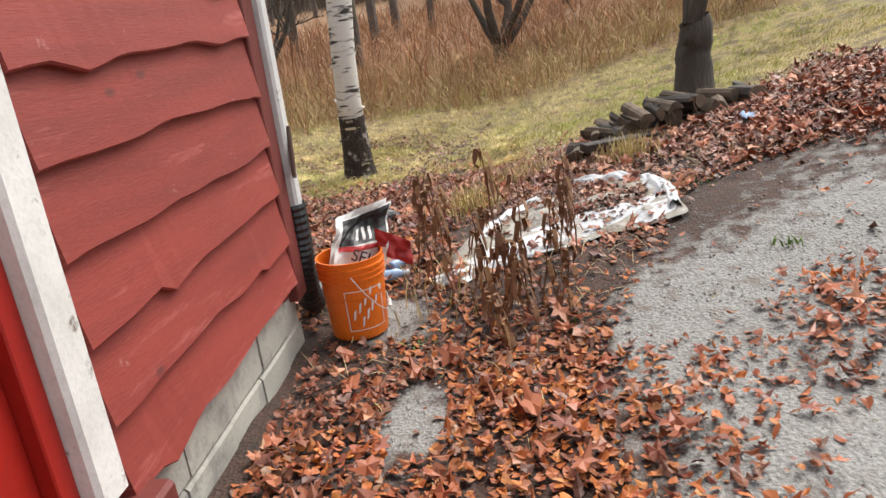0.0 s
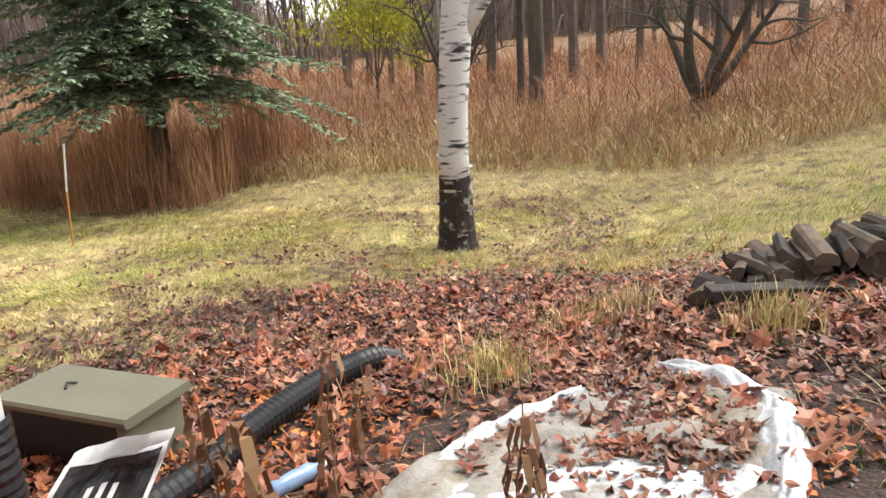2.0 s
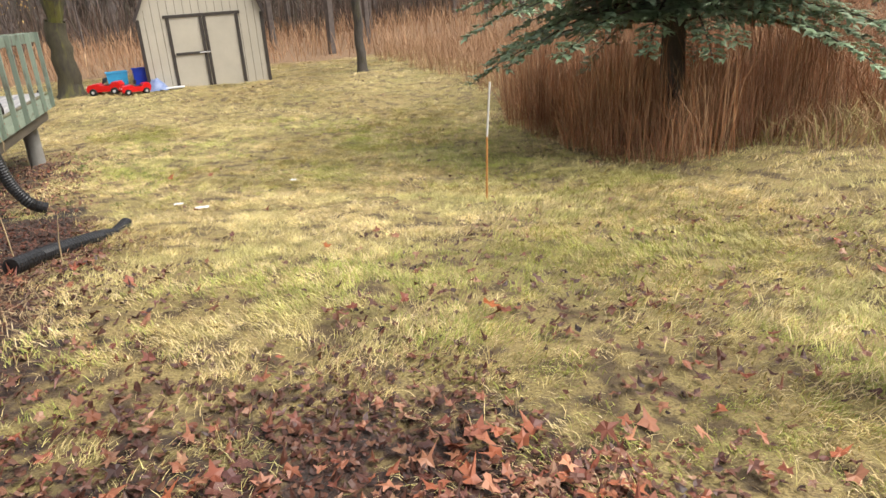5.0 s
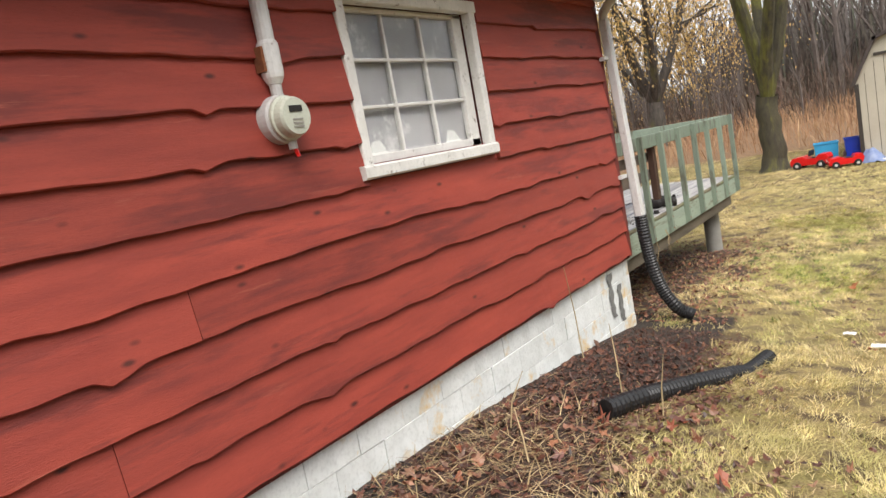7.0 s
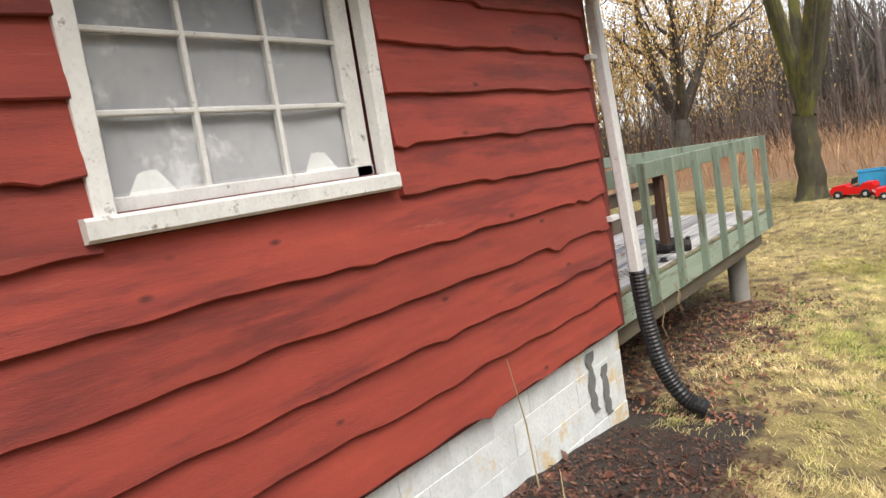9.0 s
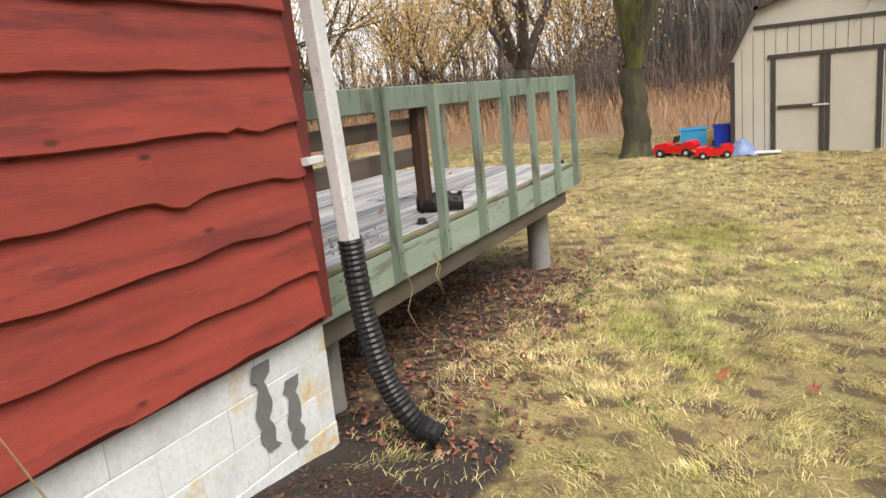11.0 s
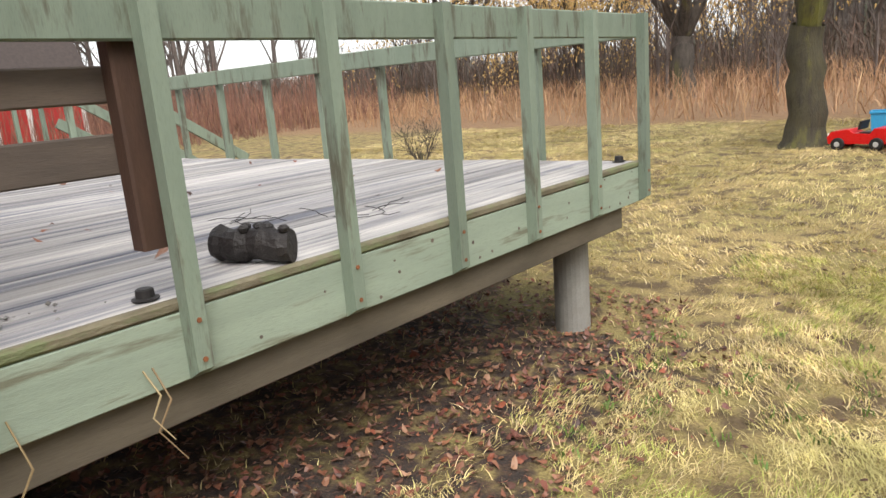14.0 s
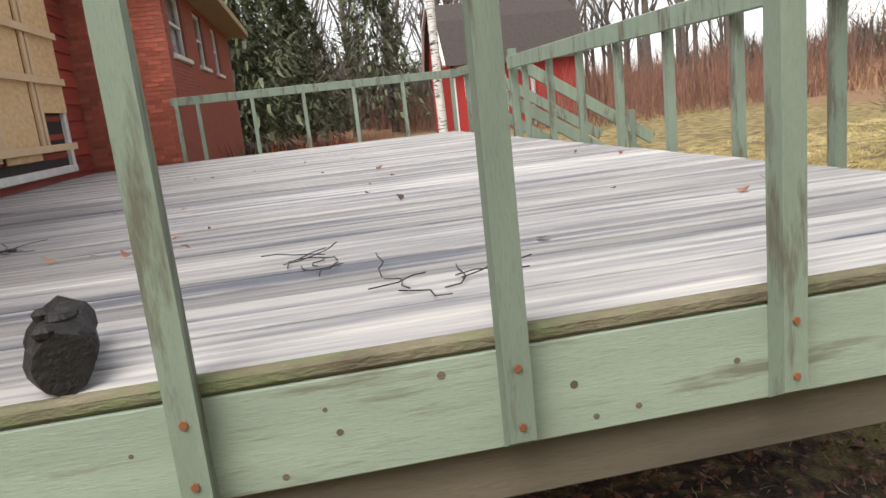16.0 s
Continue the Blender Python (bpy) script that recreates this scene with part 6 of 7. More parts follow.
g = Geo()
g.sheet(lambda u, v: bagp(u, v, 0.0), 22, 18)
g.sheet(lambda u, v: bagp(u, v, -0.06 - 0.03 * math.sin(math.pi * u)), 22, 18)
part("paper", g, BAGW, bag, smooth=True)
g = Geo()
g.sheet(lambda u, v: bagp(0.06 + u * 0.9, 0.52 + 0.46 * v, 0.004), 18, 10)
part("black_panel", g, BAGK, bag)
for a, b, c, d in ((0.05, 0.95, 0.44, 0.52), (0.02, 0.9, 0.06, 0.16)):
    g = Geo()
    g.sheet(lambda u, v: bagp(a + u * (b - a), c + v * (d - c) - 0.05 * u, 0.0045), 18, 3)
    part("red_band", g, BAGR, bag)
for i in range(3):
    g = Geo()
    s = 0.36 + i * 0.12
    g.sheet(lambda u, v: bagp(s + u * 0.055, 0.58 + v * 0.16 - 0.08 * (s - 0.3), 0.0075), 2, 4)
    part("print_bar", g, BAGW, bag)
g = Geo()
g.sheet(lambda u, v: tuple(Vector((BKX + 0.06, BKY - 0.12, zb + 0.04)) + SD * (u * 0.16) + Vector((0, 0, 0.12 * v - 0.1 * u)) + FD * (0.04 * noise.noise((u * 4, v * 4, 9)))), 10, 8)
part("torn_flap", g, BAGR, bag, "dark torn flap", smooth=True)
c0, c1 = Vector(bagp(0.5, 0.3, 0.012)), Vector(bagp(0.5, 0.42, 0.012))
upv = (c1 - c0).normalized()
nv_ = (FD - upv * FD.dot(upv)).normalized()
tx = upv.cross(nv_)
text(bag, "print_word", "SEL", 0.075, Matrix.Translation(c0 + nv_ * 0.012) @ Matrix((tx, upv, nv_)).transposed().to_4x4(), BAGK)
# bottles beside the bucket
for i, (x, y, a) in enumerate(((0.62, -7.52, 20), (0.78, -7.62, 70))):
    b = thing("plastic_bottle", "crushed clear blue plastic bottle among leaves", "bottle", "bottles")
    m = pose(x, y, gz(x, y) + 0.05, 90, 0, a)
    g = Geo()
    g.lathe([(0.028, 0), (0.034, 0.01), (0.031, 0.06), (0.034, 0.1), (0.03, 0.13), (0.034, 0.16), (0.015, 0.2), (0.013, 0.215)], n=14, m=m)
    part("body", g, mat("pale_blue_plastic", (0.30, 0.42, 0.60), (0.22, 0.33, 0.5), 5, 40, 0.15, 0.1) if i == 0 else MATS["pale_blue_plastic"], b, smooth=True)
    g = Geo()
    g.lathe([(0.015, 0.21), (0.015, 0.232), (0.0, 0.233)], n=12, m=m)
    part("cap", g, BAGW, b)

# white tarp
tarp = thing("tarp", "crumpled white plastic tarp strewn with leaves on the drive", "tarp")


TARP_EDGE = [(0.48, -7.95), (0.62, -8.35), (0.72, -8.8), (0.74, -9.22), (1.3, -9.27), (1.75, -9.22), (2.05, -8.95), (2.0, -8.7), (1.6, -8.35), (1.2, -8.05), (0.85, -7.95)]


def tarp_line(pts, t):
    """A place along a bent line, t from 0 to 1."""
    k = min(int(t * (len(pts) - 1)), len(pts) - 2)
    f = t * (len(pts) - 1) - k
    return Vector(pts[k]).lerp(Vector(pts[k + 1]), f)


def tarp_flat(u, v):
    e = tarp_line(TARP_EDGE + TARP_EDGE[:1], u)
    c = Vector((1.25, -8.65))
    q = c.lerp(e, v * (1 + 0.05 * noise.noise((e.x * 6, e.y * 6, 2))))
    fold = 0.045 * abs(noise.noise((q.x * 2.6, q.y * 3.8, 3))) + 0.035 * (1 - abs(noise.noise((q.x * 2.8 + q.y * 1.5, q.y * 2.0, 6)))) ** 4 + 0.010 * noise.noise((q.x * 13, q.y * 12, 4))
    return (q.x, q.y, gz(q.x, q.y) + 0.012 + fold * (1 if v < 0.97 else 0.3))


def tarp_fold(line, width, height, seed, u, v):
    """A bunched, puffed strip of the sheet lying along a line."""
    p, d = tarp_line(line, u), tarp_line(line, min(u + 0.02, 1)) - tarp_line(line, max(u - 0.02, 0))
    d = d.normalized()
    side = Vector((-d.y, d.x))
    w = width * (0.25 + 0.75 * math.sin(math.pi * min(max(u, 0.06), 0.94)) ** 0.6) * (1 + 0.35 * noise.noise((u * 4, seed, 1)))
    q = p + side * (v - 0.5) * w + d * 0.03 * noise.noise((u * 9, v * 5, seed))
    z = height * math.sin(math.pi * v) ** 0.7 * (0.55 + 0.6 * abs(noise.noise((u * 5, v * 2.2, seed)))) + 0.026 * abs(noise.noise((u * 5 + v * 3, v * 4, seed + 3))) * math.sin(math.pi * v) + 0.005 * noise.noise((u * 24, v * 14, seed))
    return (q.x, q.y, gz(q.x, q.y) + 0.02 + max(z, -0.012))


g = Geo()
g.sheet(tarp_flat, 130, 34)
part("flat_sheet", g, TARPG, tarp, "grey-beige translucent sheet under leaves", smooth=True)
for line, width, height, seed in (([(0.5, -7.96), (0.86, -8.3), (0.98, -8.7), (0.98, -9.0), (0.95, -9.2)], 0.50, 0.034, 1), ([(0.85, -9.18), (1.25, -9.2), (1.6, -9.16), (1.93, -8.98), (1.98, -8.74)], 0.16, 0.06, 2),
                                  ([(0.46, -7.9), (0.6, -8.15), (0.66, -8.4)], 0.15, 0.05, 4), ([(1.0, -8.05), (1.35, -8.2), (1.7, -8.48)], 0.12, 0.05, 5)):
    g = Geo()
    g.sheet(lambda u, v: tarp_fold(line, width, height, seed, u, v), 90, 22)
    part("bunched_fold", g, TARP, tarp, "bunched white plastic fold", smooth=True)
p = scatter(9000, 0.4, 2.1, -9.3, -7.9, lambda x, y, l: (((x - 1.4) / 0.62) ** 2 + ((y + 8.62) / 0.5) ** 2 < 1) * np.clip(0.3 + 1.3 * l + 0.3 * (x > 1.15), 0.05, 0.9))
p[:, 2] += 0.04
leaves("fallen_leaves", p, nr.uniform(0.010, 0.03, len(p)), LEAF, "brown leaves lying on the tarp", 0.004)
p = scatter(700, 0.55, 1.2, -9.2, -8.0, lambda x, y, l: np.clip(0.1 + 1.2 * l, 0, 0.6))
p[:, 2] += 0.075
leaves("fallen_leaves", p, nr.uniform(0.015, 0.035, len(p)), LEAF, "brown leaves caught in the tarp's folds", 0.004)


# log pile
def log(x, y, z, yaw, length, r0, seed, split=True):
    r = random.Random(seed)
    t = thing("log", "split weathered firewood log in a heap", "log", "firewood pile")
    m = pose(x, y, z, 0, r.uniform(-6, 6), yaw)
    n = 9
    cut = r.uniform(0.35, 0.75) if split else 1.0
    prof = []
    a0 = r.uniform(0, 6.28)
    for j in range(n):
        a = math.pi * 2 * cut * j / (n - 1 if split else n) + a0
        k = r0 * r.uniform(0.88, 1.1)
        prof.append((k * math.cos(a), k * math.sin(a)))
    if split:
        prof.append((r.uniform(-0.02, 0.02), r.uniform(-0.02, 0.02)))
    g = Geo()
    q = len(prof)
    vs = []
    for i in range(4):
        xx = length * (i / 3 - 0.5)
        vs += [tuple(m @ Vector((xx, a * r.uniform(0.95, 1.05), b * r.uniform(0.95, 1.05)))) for a, b in prof]
    g.add(vs, [(i * q + j, i * q + (j + 1) % q, (i + 1) * q + (j + 1) % q, (i + 1) * q + j) for i in range(3) for j in range(q)])
    part("bark", g, LOGB if r.random() < 0.5 else LOGE, t)
    for e, o in ((0, 1), (3, -1)):
        g = Geo()
        c = m @ Vector((length * (e / 3 - 0.5) + 0.001 * -o, 0, 0))
        g.add([vs[e * q + j] for j in range(q)], [tuple(range(q)) if o > 0 else tuple(range(q))[::-1]])
        part("cut_end", g, LOGE, t)


rr = random.Random(44)
for k in range(46):
    lay = 0 if k < 20 else 1 if k < 36 else 2
    span = (0.78, 0.58, 0.34)[lay]
    s = rr.uniform(-span, span)
    x = 3.42 + rr.uniform(-0.10, 0.10) + 0.25 * s
    y = -9.62 - s
    log(x, y, gz(x, y) + 0.04 + lay * 0.075, rr.uniform(-28, 28) + 14, rr.uniform(0.36, 0.5), rr.uniform(0.05, 0.085), 100 + k, k % 5 != 0)
g = Geo()
m = pose(2.98, -9.35, gz(2.98, -9.35) + 0.05, 0, 0, -68)
g.box(-0.5, 0.5, -0.06, 0.06, -0.03, 0.03, m, 0.006)
solid("wooden_beam", g, LOGB, "black wet beam lying before the log pile", "beam")
g = Geo()
g.sheet(lambda u, v: (2.42 + 0.2 * u, -10.02 - 0.1 * v, gz(2.5, -10.05) + 0.03 + 0.05 * abs(noise.noise((u * 4, v * 4, 2)))), 10, 8)
solid("plastic_scrap", g, MATS["pale_blue_plastic"], "crumpled light blue plastic scrap among leaves", "scrap", smooth=True)

# olive box by the corner
box = thing("plastic_box", "olive plastic box with a closed flat lid on the leaf litter", "box")
m = pose(0.9, -6.70, 0, 0, 0, 3)
bz0 = gz(0.9, -6.7)
g = Geo()
g.box(-0.15, 0.15, -0.30, 0.30, bz0 - 0.02, 0.325, m, 0.012)
part("body", g, OLIVE, box)
g = Geo()
g.box(-0.18, 0.18, -0.335, 0.335, 0.315, 0.355, m, 0.012)
part("lid", g, OLIVE, box)
g = Geo()
g.tube([m @ Vector((-0.03, 0.1, 0.357)), m @ Vector((0.0, 0.12, 0.368)), m @ Vector((0.03, 0.1, 0.357))], 0.006, 6)
part("handle", g, DARK, box)
# thin black panel on the solid side paints the shadow inside an open front
g = Geo()
g.box(-0.153, -0.1505, -0.26, 0.26, bz0 + 0.02, 0.30, m)
part("dark_opening", g, DARK, box)

# marker stake
stake = thing("marker_stake", "thin orange and white marker stake in the lawn", "stake")
g = Geo()
zs = gz(5.12, -1.4)
g.tube([(5.12, -1.40, zs - 0.1), (5.15, -1.43, 0.2)], 0.012, 8)
part("orange_shaft", g, mat("faded_orange", (0.55, 0.26, 0.08), (0.45, 0.2, 0.06), 8, 40, 0.6, 0.1), stake)
g = Geo()
g.tube([(5.15, -1.43, 0.2), (5.195, -1.47, 0.77)], 0.012, 8)
part("white_shaft", g, BAGW, stake)


# withered weeds
def weed(x, y, h, seed, thick=1.0):
    r = random.Random(seed)
    t = thing("withered_weed", "tall withered brown weed with hanging dry leaves", "weed", "withered weeds")
    z = gz(x, y)
    top = Vector((x + r.uniform(-0.12, 0.12), y + r.uniform(-0.12, 0.12), z + h))
    pts = [Vector((x, y, z - 0.02)).lerp(top, i / 6) + Vector((r.uniform(-1, 1), r.uniform(-1, 1), 0)) * 0.012 for i in range(7)]
    g = Geo()
    g.tube(pts, [0.005 * (1 - 0.6 * i / 6) for i in range(7)], 5)
    part("stem", g, WEED, t)
    g = Geo()
    for k in range(int(34 * thick)):
        s = r.uniform(0.3, 1.0)
        i = min(int(s * 6), 5)
        p = pts[i].lerp(pts[i + 1], s * 6 - i)
        a = r.uniform(0, 6.28)
        d = Vector((math.cos(a), math.sin(a), 0))
        q = Vector((-d.y, d.x, 0))
        ll, w = r.uniform(0.05, 0.11), r.uniform(0.006, 0.014)
        p1 = p + d * 0.025 + Vector((0, 0, 0.005))
        p2 = p + d * 0.04 - Vector((0, 0, ll * 0.5))
        p3 = p + d * r.uniform(0.02, 0.05) - Vector((0, 0, ll))
        g.add([tuple(p), tuple(p1 + q * w), tuple(p1 - q * w), tuple(p2 + q * w * 1.1), tuple(p2 - q * w), tuple(p3)], [(0, 1, 2), (2, 1, 3, 4), (4, 3, 5)])
    part("dry_leaves", g, WEED, t)


rr = random.Random(9)
for x, y, h in ((-0.02, -8.22, 0.62), (0.08, -8.30, 0.86), (0.02, -8.38, 0.72), (0.10, -8.44, 0.55), (-0.12, -8.27, 0.5), (-0.15, -8.42, 0.42), (0.22, -8.02, 0.66), (0.30, -7.94, 0.75), (0.26, -8.10, 0.5),
                (0.85, -7.75, 0.62), (1.0, -7.85, 0.55), (0.45, -8.55, 0.62), (0.55, -8.65, 0.5), (0.15, -8.15, 0.4), (-0.3, -8.3, 0.35), (-0.1, -8.5, 0.35)):
    weed(x, y, h * 0.9, int((x + 5) * 1000), 0.62)
p = np.array([(0.3 + 0.25 * math.cos(k), -7.95 + 0.2 * math.sin(k * 1.7), 0) for k in range(40)] + [(2.55 + rr.gauss(0, 0.12), -9.2 + rr.gauss(0, 0.12), 0) for k in range(260)] + [(1.9 + rr.gauss(0, 0.14), -8.0 + rr.gauss(0, 0.14), 0) for k in range(260)] + [(3.0 + rr.gauss(0, 0.2), -8.3 + rr.gauss(0, 0.2), 0) for k in range(300)])
p[:, 2] = ground(p[:, 0], p[:, 1])
blades("grass", p, nr.uniform(0.08, 0.22, len(p)), nr.uniform(0.004, 0.008, len(p)), lean_of(len(p), 0.12), GRASS, "yellow grass tufts among the leaves", "grass")
p = scatter(30, -1.8, 3, -9.6, -7.4, lambda x, y, l: np.where((y > -7.5) & (x < 0.1), 0, 0.4))
p = np.concatenate([p, scatter(60, 0.2, 1.6, 0.2, 5, lambda x, y, l: x * 0 + 0.9)])
tuft = np.repeat(p, 14, 0) + np.concatenate([nr.normal(0, 0.035, (len(p) * 14, 2)), np.full((len(p) * 14, 1), 0.005)], 1)
n = len(tuft)
blades("green_weeds", tuft, nr.uniform(0.015, 0.045, n), nr.uniform(0.006, 0.014, n), lean_of(n, 0.05), FERN, "small green weeds in the litter", "weeds")
# sticks by the side wall
for i, (x, y, h, lx, ly) in enumerate(((0.10, -1.55, 0.85, 0.08, -0.25), (0.75, -2.35, 0.5, -0.04, 0.05), (1.15, -2.7, 0.42, 0.05, 0.02), (0.35, -3.2, 0.35, 0.1, 0.1), (0.7, -3.6, 0.28, -0.1, 0.1))):
    s = thing("dry_stem", "bare dry stem standing in the leaf strip", "stem", "dry stems")
    g = Geo()
    z = gz(x, y)
    g.tube([(x, y, z - 0.02), (x + lx * 0.3, y + ly * 0.3, z + h * 0.5), (x + lx, y + ly, z + h)], [0.006, 0.005, 0.002], 5)
    part("stalk", g, STRAW, s)
# white paper scraps
for x, y, s in ((2.15, -0.55, 0.07), (1.9, -0.2, 0.05), (3.3, 1.0, 0.04)):
    g = Geo()
    z = gz(x, y) + 0.045
    g.sheet(lambda u, v: (x + (u - 0.5) * 2 * s, y + (v - 0.5) * 1.3 * s, z + 0.02 * noise.noise((u * 3, v * 3, x))), 6, 5)
    solid("paper_scrap", g, BAGW, "crumpled white paper scrap on the grass", "scrap", group="paper scraps")

# ---- things on and about the deck ----
charred = thing("charred_log", "short black charred log lying on the deck edge", "log")
g = Geo()
m = pose(-0.25, 1.885, DTOP + 0.066, 0, 0, 18)
pts, rads = [], []
for i in range(11):
    pts.append(m @ Vector((-0.175 + 0.35 * i / 10, 0.008 * math.sin(i * 1.3), 0.004 * math.cos(i))))
    rads.append((0.064 + 0.006 * math.sin(i * 2.1)) * (0.86 if i in (0, 10) else 1.0))
g.tube(pts, rads, 14)
g.v = [tuple(Vector(v) + Vector((0, 0, 1)) * 0.010 * noise.noise((v[0] * 30, v[1] * 30, v[2] * 30))) for v in g.v]
part("log", g, CHAR, charred)
for k in range(11):
    g = Geo()
    c = m @ Vector((rr.uniform(-0.06, 0.17), rr.uniform(-0.03, 0.03), 0.056))
    g.lathe([(0.006, -0.01), (0.018, 0.0), (0.022, 0.012), (0.012, 0.022), (0.0, 0.024)], tuple(c), 8)
    part("char_lump", g, CHAR, charred)
cup = thing("plant_saucer", "small black plastic saucer upturned on the deck", "saucer", "saucers")
g = Geo()
g.lathe([(0.042, 0), (0.044, 0.004), (0.03, 0.008), (0.028, 0.032), (0.022, 0.036), (0.0, 0.036)], (-0.15, 1.40, DTOP + 0.004), 16)
part("rim", g, DARK, cup)
cup = thing("plant_saucer", "small black plastic saucer upturned on the deck", "saucer", "saucers")
g = Geo()
g.lathe([(0.042, 0), (0.044, 0.004), (0.03, 0.008), (0.028, 0.032), (0.022, 0.036), (0.0, 0.036)], (-0.16, 4.72, DTOP + 0.004), 16)
part("rim", g, DARK, cup)
n = 150
p = np.stack([nr.normal(-0.33, 0.1, n), nr.normal(0.85, 0.16, n), np.full(n, DTOP + 0.008)], -1)
p = p[p[:, 0] < -0.17]
n = len(p)
s = nr.uniform(0.005, 0.013, n)[:, None, None]
v = (p[:, None] + octa * s * nr.uniform(0.6, 1.3, (n, 6, 1))).reshape(-1, 3)
bulk("pebbles", v, (np.arange(n)[:, None, None] * 6 + np.array([(0, 1, 4), (1, 2, 4), (2, 3, 4), (3, 0, 4), (1, 0, 5), (2, 1, 5), (3, 2, 5), (0, 3, 5)])[None]).reshape(-1, 3), 3, STONE, "small grey pebbles spilled on the deck", "pebbles")
n = 46
p = np.stack([nr.uniform(-7, -0.3, n), nr.uniform(0.3, 4.6, n), np.full(n, DTOP + 0.006)], -1)
leaves("fallen_leaves", p, nr.uniform(0.012, 0.03, n), LEAF, "dry curled leaves on the deck", 0.006)
for k, (x, y) in enumerate(((-1.05, 2.35), (-2.3, 1.0), (-0.55, 2.75))):
    tw_ = thing("twig", "thin black branching twig on the deck", "twig", "twigs")
    r = random.Random(k + 3)
    for j in range(7):
        a = r.uniform(0, 6.28) if j else 1.2
        q = Vector((x + r.uniform(-0.12, 0.12), y + r.uniform(-0.15, 0.15), DTOP + 0.008))
        pts = [q]
        for i in range(4):
            a += r.uniform(-0.7, 0.7)
            pts.append(pts[-1] + Vector((math.cos(a) * 0.055, math.sin(a) * 0.055, r.uniform(-0.006, 0.012))))
            pts[-1].z = max(pts[-1].z, DTOP + 0.006)
        g = Geo()
        g.tube(pts, 0.0022, 4)
        part("stem", g, DARK, tw_)
# straw hanging from the rim board
g = Geo()
for k, (y, l) in enumerate(((1.30, 0.22), (1.33, 0.3), (0.92, 0.42))):
    g.tube([(FX + 0.006, y, 0.42), (FX + 0.03, y + 0.03, 0.40 - l * 0.3), (FX + 0.02, y - 0.02 * k, 0.40 - l * 0.6), (FX + 0.035, y + 0.05, 0.40 - l)], [0.003, 0.004, 0.003, 0.002], 4)
solid("straw", g, STRAW, "dry straw hanging from the deck edge", "straw", "stuff")
for k in range(28):
    y, z = rr.uniform(0.1, 4.7), rr.uniform(0.36, 0.55)
    g = Geo()
    r0 = rr.uniform(0.005, 0.011)
    g.tube([(FX - 0.001, y, z), (FX + 0.0015, y, z)], r0, 8)
    part("knot", g, GREYWOOD, deck)


# toys and bins by the shed
def toy_car(x, y, yaw, s, label):
    t = thing("toy_car", label, "toy car", "ride-on cars")
    z = gz(x, y)
    m = pose(x, y, z, 0, 0, yaw) @ Matrix.Scale(s, 4)
    g = Geo()
    side = [(-0.5, 0.12), (0.55, 0.12), (0.58, 0.25), (0.5, 0.36), (0.18, 0.40), (0.1, 0.33), (-0.2, 0.31), (-0.28, 0.42), (-0.5, 0.42), (-0.56, 0.3)]
    k = len(side)
    vs = [tuple(m @ Vector((a, -0.26, b))) for a, b in side] + [tuple(m @ Vector((a, 0.26, b))) for a, b in side]
    g.add(vs, [tuple(range(k)), tuple(range(k, 2 * k))[::-1]] + [((i + 1) % k, i, k + i, k + (i + 1) % k) for i in range(k)])
    part("body", g, TOYRED, t)
    for a in (-0.34, 0.36):
        for b in (-0.28, 0.28):
            g = Geo()
            w = m @ pose(a, b, 0.12, 90, 0, 0)
            g.lathe([(0.05, -0.05), (0.115, -0.05), (0.125, -0.03), (0.125, 0.03), (0.115, 0.05), (0.05, 0.05)], n=16, m=w)
            wh = part("wheel", g, DARK, t)
            g = Geo()
            g.lathe([(0.0, -0.056), (0.05, -0.056), (0.055, -0.04), (0.055, 0.04), (0.05, 0.056), (0.0, 0.056)], n=12, m=w)
            part("hub", g, METERM, wh)
    g = Geo()
    g.box(0.08, 0.11, -0.22, 0.22, 0.38, 0.55, m @ pose(0, 0, 0, 0, -12, 0), 0.005)
    part("windshield", g, DARK, t)
    g = Geo()
    g.box(-0.22, 0.02, -0.2, 0.2, 0.28, 0.34, m, 0.02)
    part("seat", g, BAGK, t)
    for b in (-0.17, 0.17):
        g = Geo()
        g.lathe([(0.0, 0), (0.04, 0), (0.045, 0.01), (0.0, 0.02)], n=10, m=m @ pose(0.575, b, 0.28, 0, 90, 0))
        part("headlight", g, BAGW, t)
    return t


toy_car(-0.15, 12.95, 170, 0.78, "red plastic ride-on toy car beside the shed")
toy_car(0.62, 12.55, 195, 0.66, "smaller red plastic ride-on toy car by the shed")


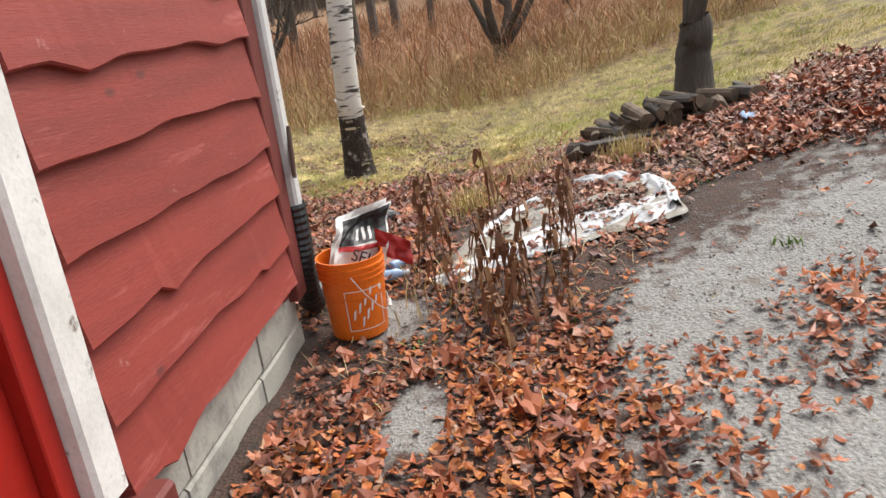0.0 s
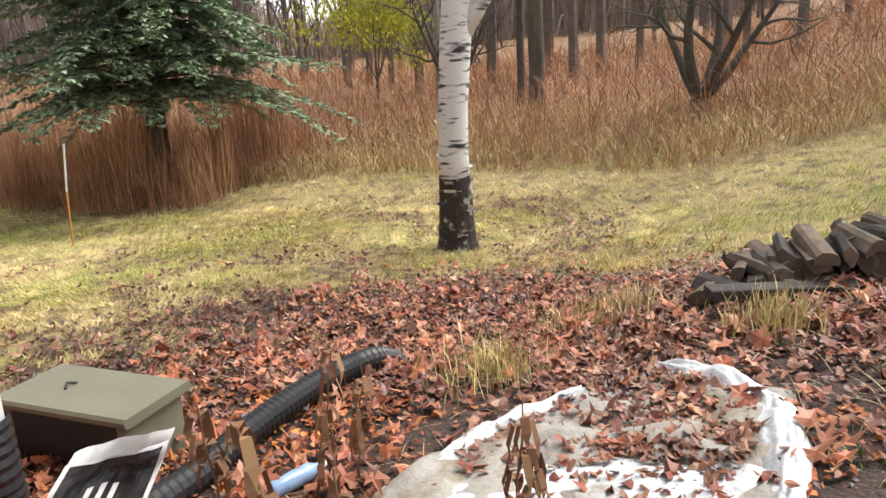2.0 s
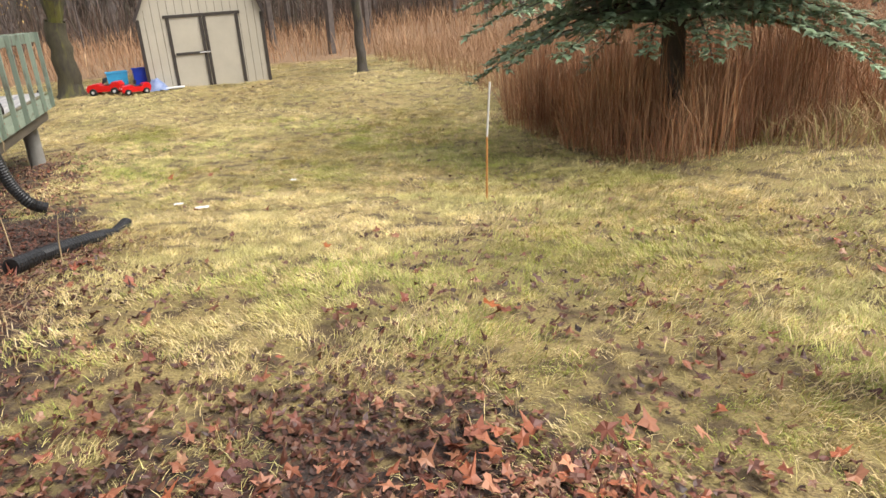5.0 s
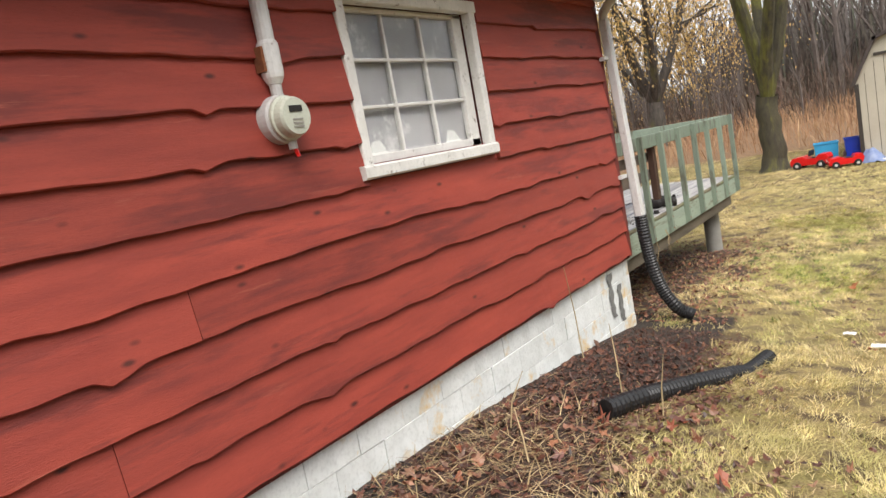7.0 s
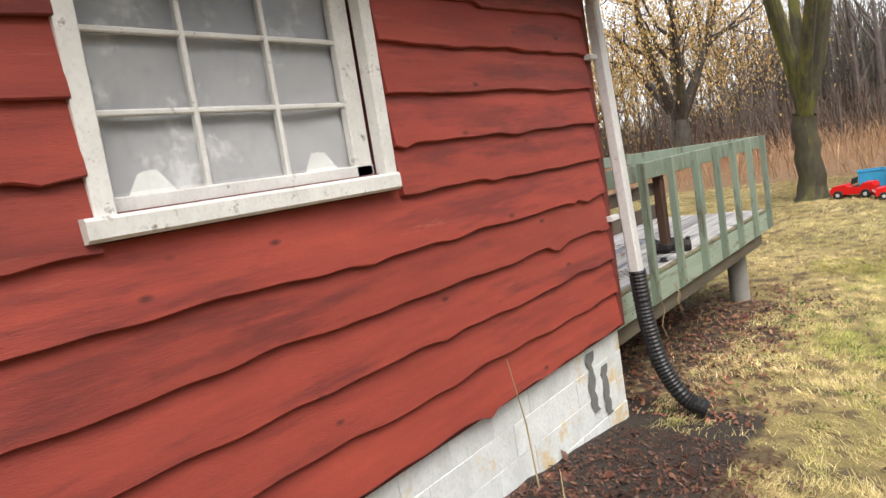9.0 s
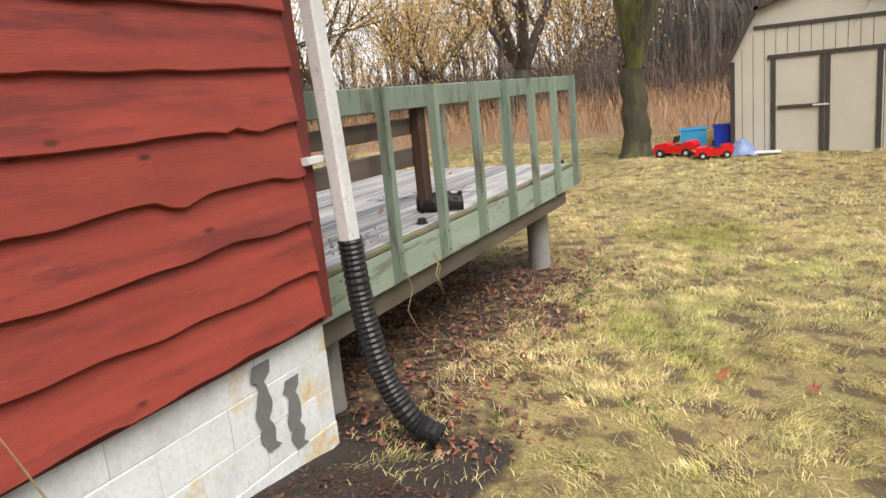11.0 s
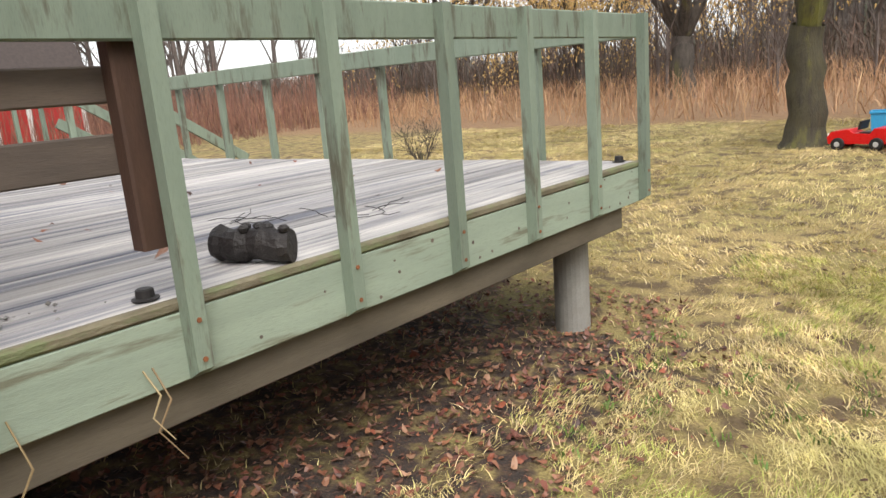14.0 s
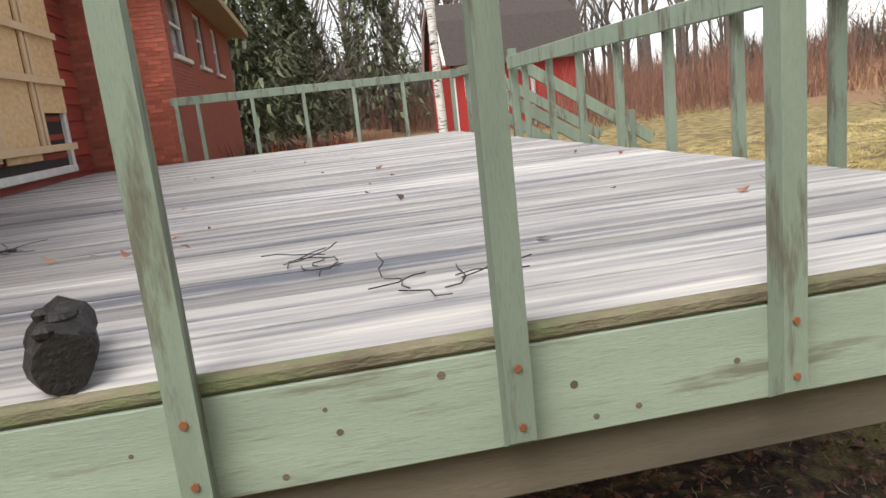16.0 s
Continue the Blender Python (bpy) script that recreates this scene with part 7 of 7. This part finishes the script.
def tub(x, y, w, d, h, material, label, dz=0.0, tilt=0):
    t = thing("storage_tub", label, "tub", "storage tubs")
    m = pose(x, y, gz(x, y) + dz, tilt, 0, 8)
    g = Geo()
    k = 0.88
    vs = [(-w * k, -d * k, 0), (w * k, -d * k, 0), (w * k, d * k, 0), (-w * k, d * k, 0), (-w, -d, h), (w, -d, h), (w, d, h), (-w, d, h),
          (-w * 0.94, -d * 0.94, h), (w * 0.94, -d * 0.94, h), (w * 0.94, d * 0.94, h), (-w * 0.94, d * 0.94, h), (-w * 0.84, -d * 0.84, 0.02), (w * 0.84, -d * 0.84, 0.02), (w * 0.84, d * 0.84, 0.02), (-w * 0.84, d * 0.84, 0.02)]
    fs = [(3, 2, 1, 0), (12, 13, 14, 15)]
    for r0 in (0, 4, 8):
        fs += [(r0 + i, r0 + (i + 1) % 4, r0 + 4 + (i + 1) % 4, r0 + 4 + i) for i in range(4)]
    g.add([tuple(m @ Vector(v)) for v in vs], fs)
    part("body", g, material, t)
    for a, b, c, d2 in ((-w - 0.015, w + 0.015, -d - 0.015, -d + 0.005), (-w - 0.015, w + 0.015, d - 0.005, d + 0.015)):
        g = Geo()
        g.box(a, b, c, d2, h - 0.03, h + 0.005, m, 0.004)
        part("rim", g, material, t)


tub(0.12, 13.5, 0.27, 0.2, 0.50, CYAN, "light blue plastic tub behind the toy cars")
tub(0.72, 13.3, 0.17, 0.17, 0.58, BLUE, "deep blue plastic bin behind the toy cars")
heap = thing("blue_sheet", "rumpled blue-grey plastic sheet by the shed", "sheet")
g = Geo()
g.sheet(lambda u, v: (0.85 + u * 0.6, 12.5 + v * 0.5, gz(1.1, 12.7) + 0.02 + 0.30 * math.sin(math.pi * u) * math.sin(math.pi * v) + 0.08 * noise.noise((u * 5, v * 5, 3)) * math.sin(math.pi * u)), 20, 14)
part("sheet", g, mat("blue_grey_sheet", (0.12, 0.17, 0.33), (0.2, 0.25, 0.4), 9, 40, 0.4, 0.4), heap, smooth=True)
g = Geo()
g.box(1.35, 1.85, 12.55, 12.8, gz(1.5, 12.6) + 0.03, gz(1.5, 12.6) + 0.07, ch=0.01)
solid("white_board", g, BAGW, "white flat board lying by the shed", "board")

# red barn beyond the deck
barn = thing("barn", "red barn with dark roof and white trim across the lawn", "barn")
BXX, BY0, BY1 = -30.0, 8.6, 14.6
bz0 = gz(-30, 11)
g = Geo()
g.box(BXX - 5, BXX, BY0, BY1, bz0 - 0.2, 2.75)
part("wall", g, BARNRED, barn)
g = Geo()
gp = [(BXX + 0.5, 2.6), (BXX - 0.9, 4.6), (BXX - 2.5, 5.5), (BXX - 4.1, 4.6), (BXX - 5.5, 2.6)]
vs = [(x, BY0 - 0.3, z) for x, z in gp] + [(x, BY1 + 0.3, z) for x, z in gp]
g.add(vs, [(i, i + 1, 6 + i, 5 + i) for i in range(4)] + [(9, 8, 7, 6, 5)])
part("roof", g, ROOF, barn)
g = Geo()
g.add([(x, BY0 - 0.02, z) for x, z in gp], [(0, 1, 2, 3, 4)])
part("gable", g, BARNRED, barn)
for i in range(4):
    g = Geo()
    a, b = gp[i], gp[i + 1]
    g.tube([(a[0], BY0 - 0.32, a[1]), (b[0], BY0 - 0.32, b[1])], 0.09, 4)
    part("white_trim", g, BAGW, barn)
for y in (BY0 + 0.1, BY1 - 0.1, 11.0, 12.3):
    g = Geo()
    g.box(BXX - 0.02, BXX + 0.06, y - 0.09, y + 0.09, bz0, 2.6 if y < 9 or y > 14 else 2.0)
    part("white_trim", g, BAGW, barn)
g = Geo()
g.box(BXX - 0.02, BXX + 0.06, BY0, BY1, 2.5, 2.68)
part("white_trim", g, BAGW, barn)
g = Geo()
g.box(BXX - 0.02, BXX + 0.04, 9.2, 10.2, 1.2, 2.1)
part("shutter", g, BAGW, barn)
# rusty brush and a fan-shaped grate by the brick wing
p = scatter(1800, -19, -13.5, 0.5, 4.2, lambda x, y, l: np.clip(0.3 + 2 * l, 0, 1))
blades("brush", p, nr.uniform(0.3, 1.3, len(p)), nr.uniform(0.012, 0.03, len(p)), lean_of(len(p), 0.4), LEAFO, "rust-coloured dead plants beyond the deck", "brush")
unit = thing("fan_unit", "dark round fan grille beside the brick wing", "fan")
g = Geo()
g.box(-12.4, -11.9, 0.55, 1.15, gz(-12, 0.8), gz(-12, 0.8) + 0.75, ch=0.03)
part("case", g, DARK, unit)
for r0 in (0.1, 0.17, 0.24):
    g = Geo()
    g.tube([(-11.89, 0.85 + r0 * math.cos(a), gz(-12, 0.8) + 0.38 + r0 * math.sin(a)) for a in np.linspace(0, 6.28, 20)], 0.008, 5)
    part("grille_ring", g, METERM, unit)
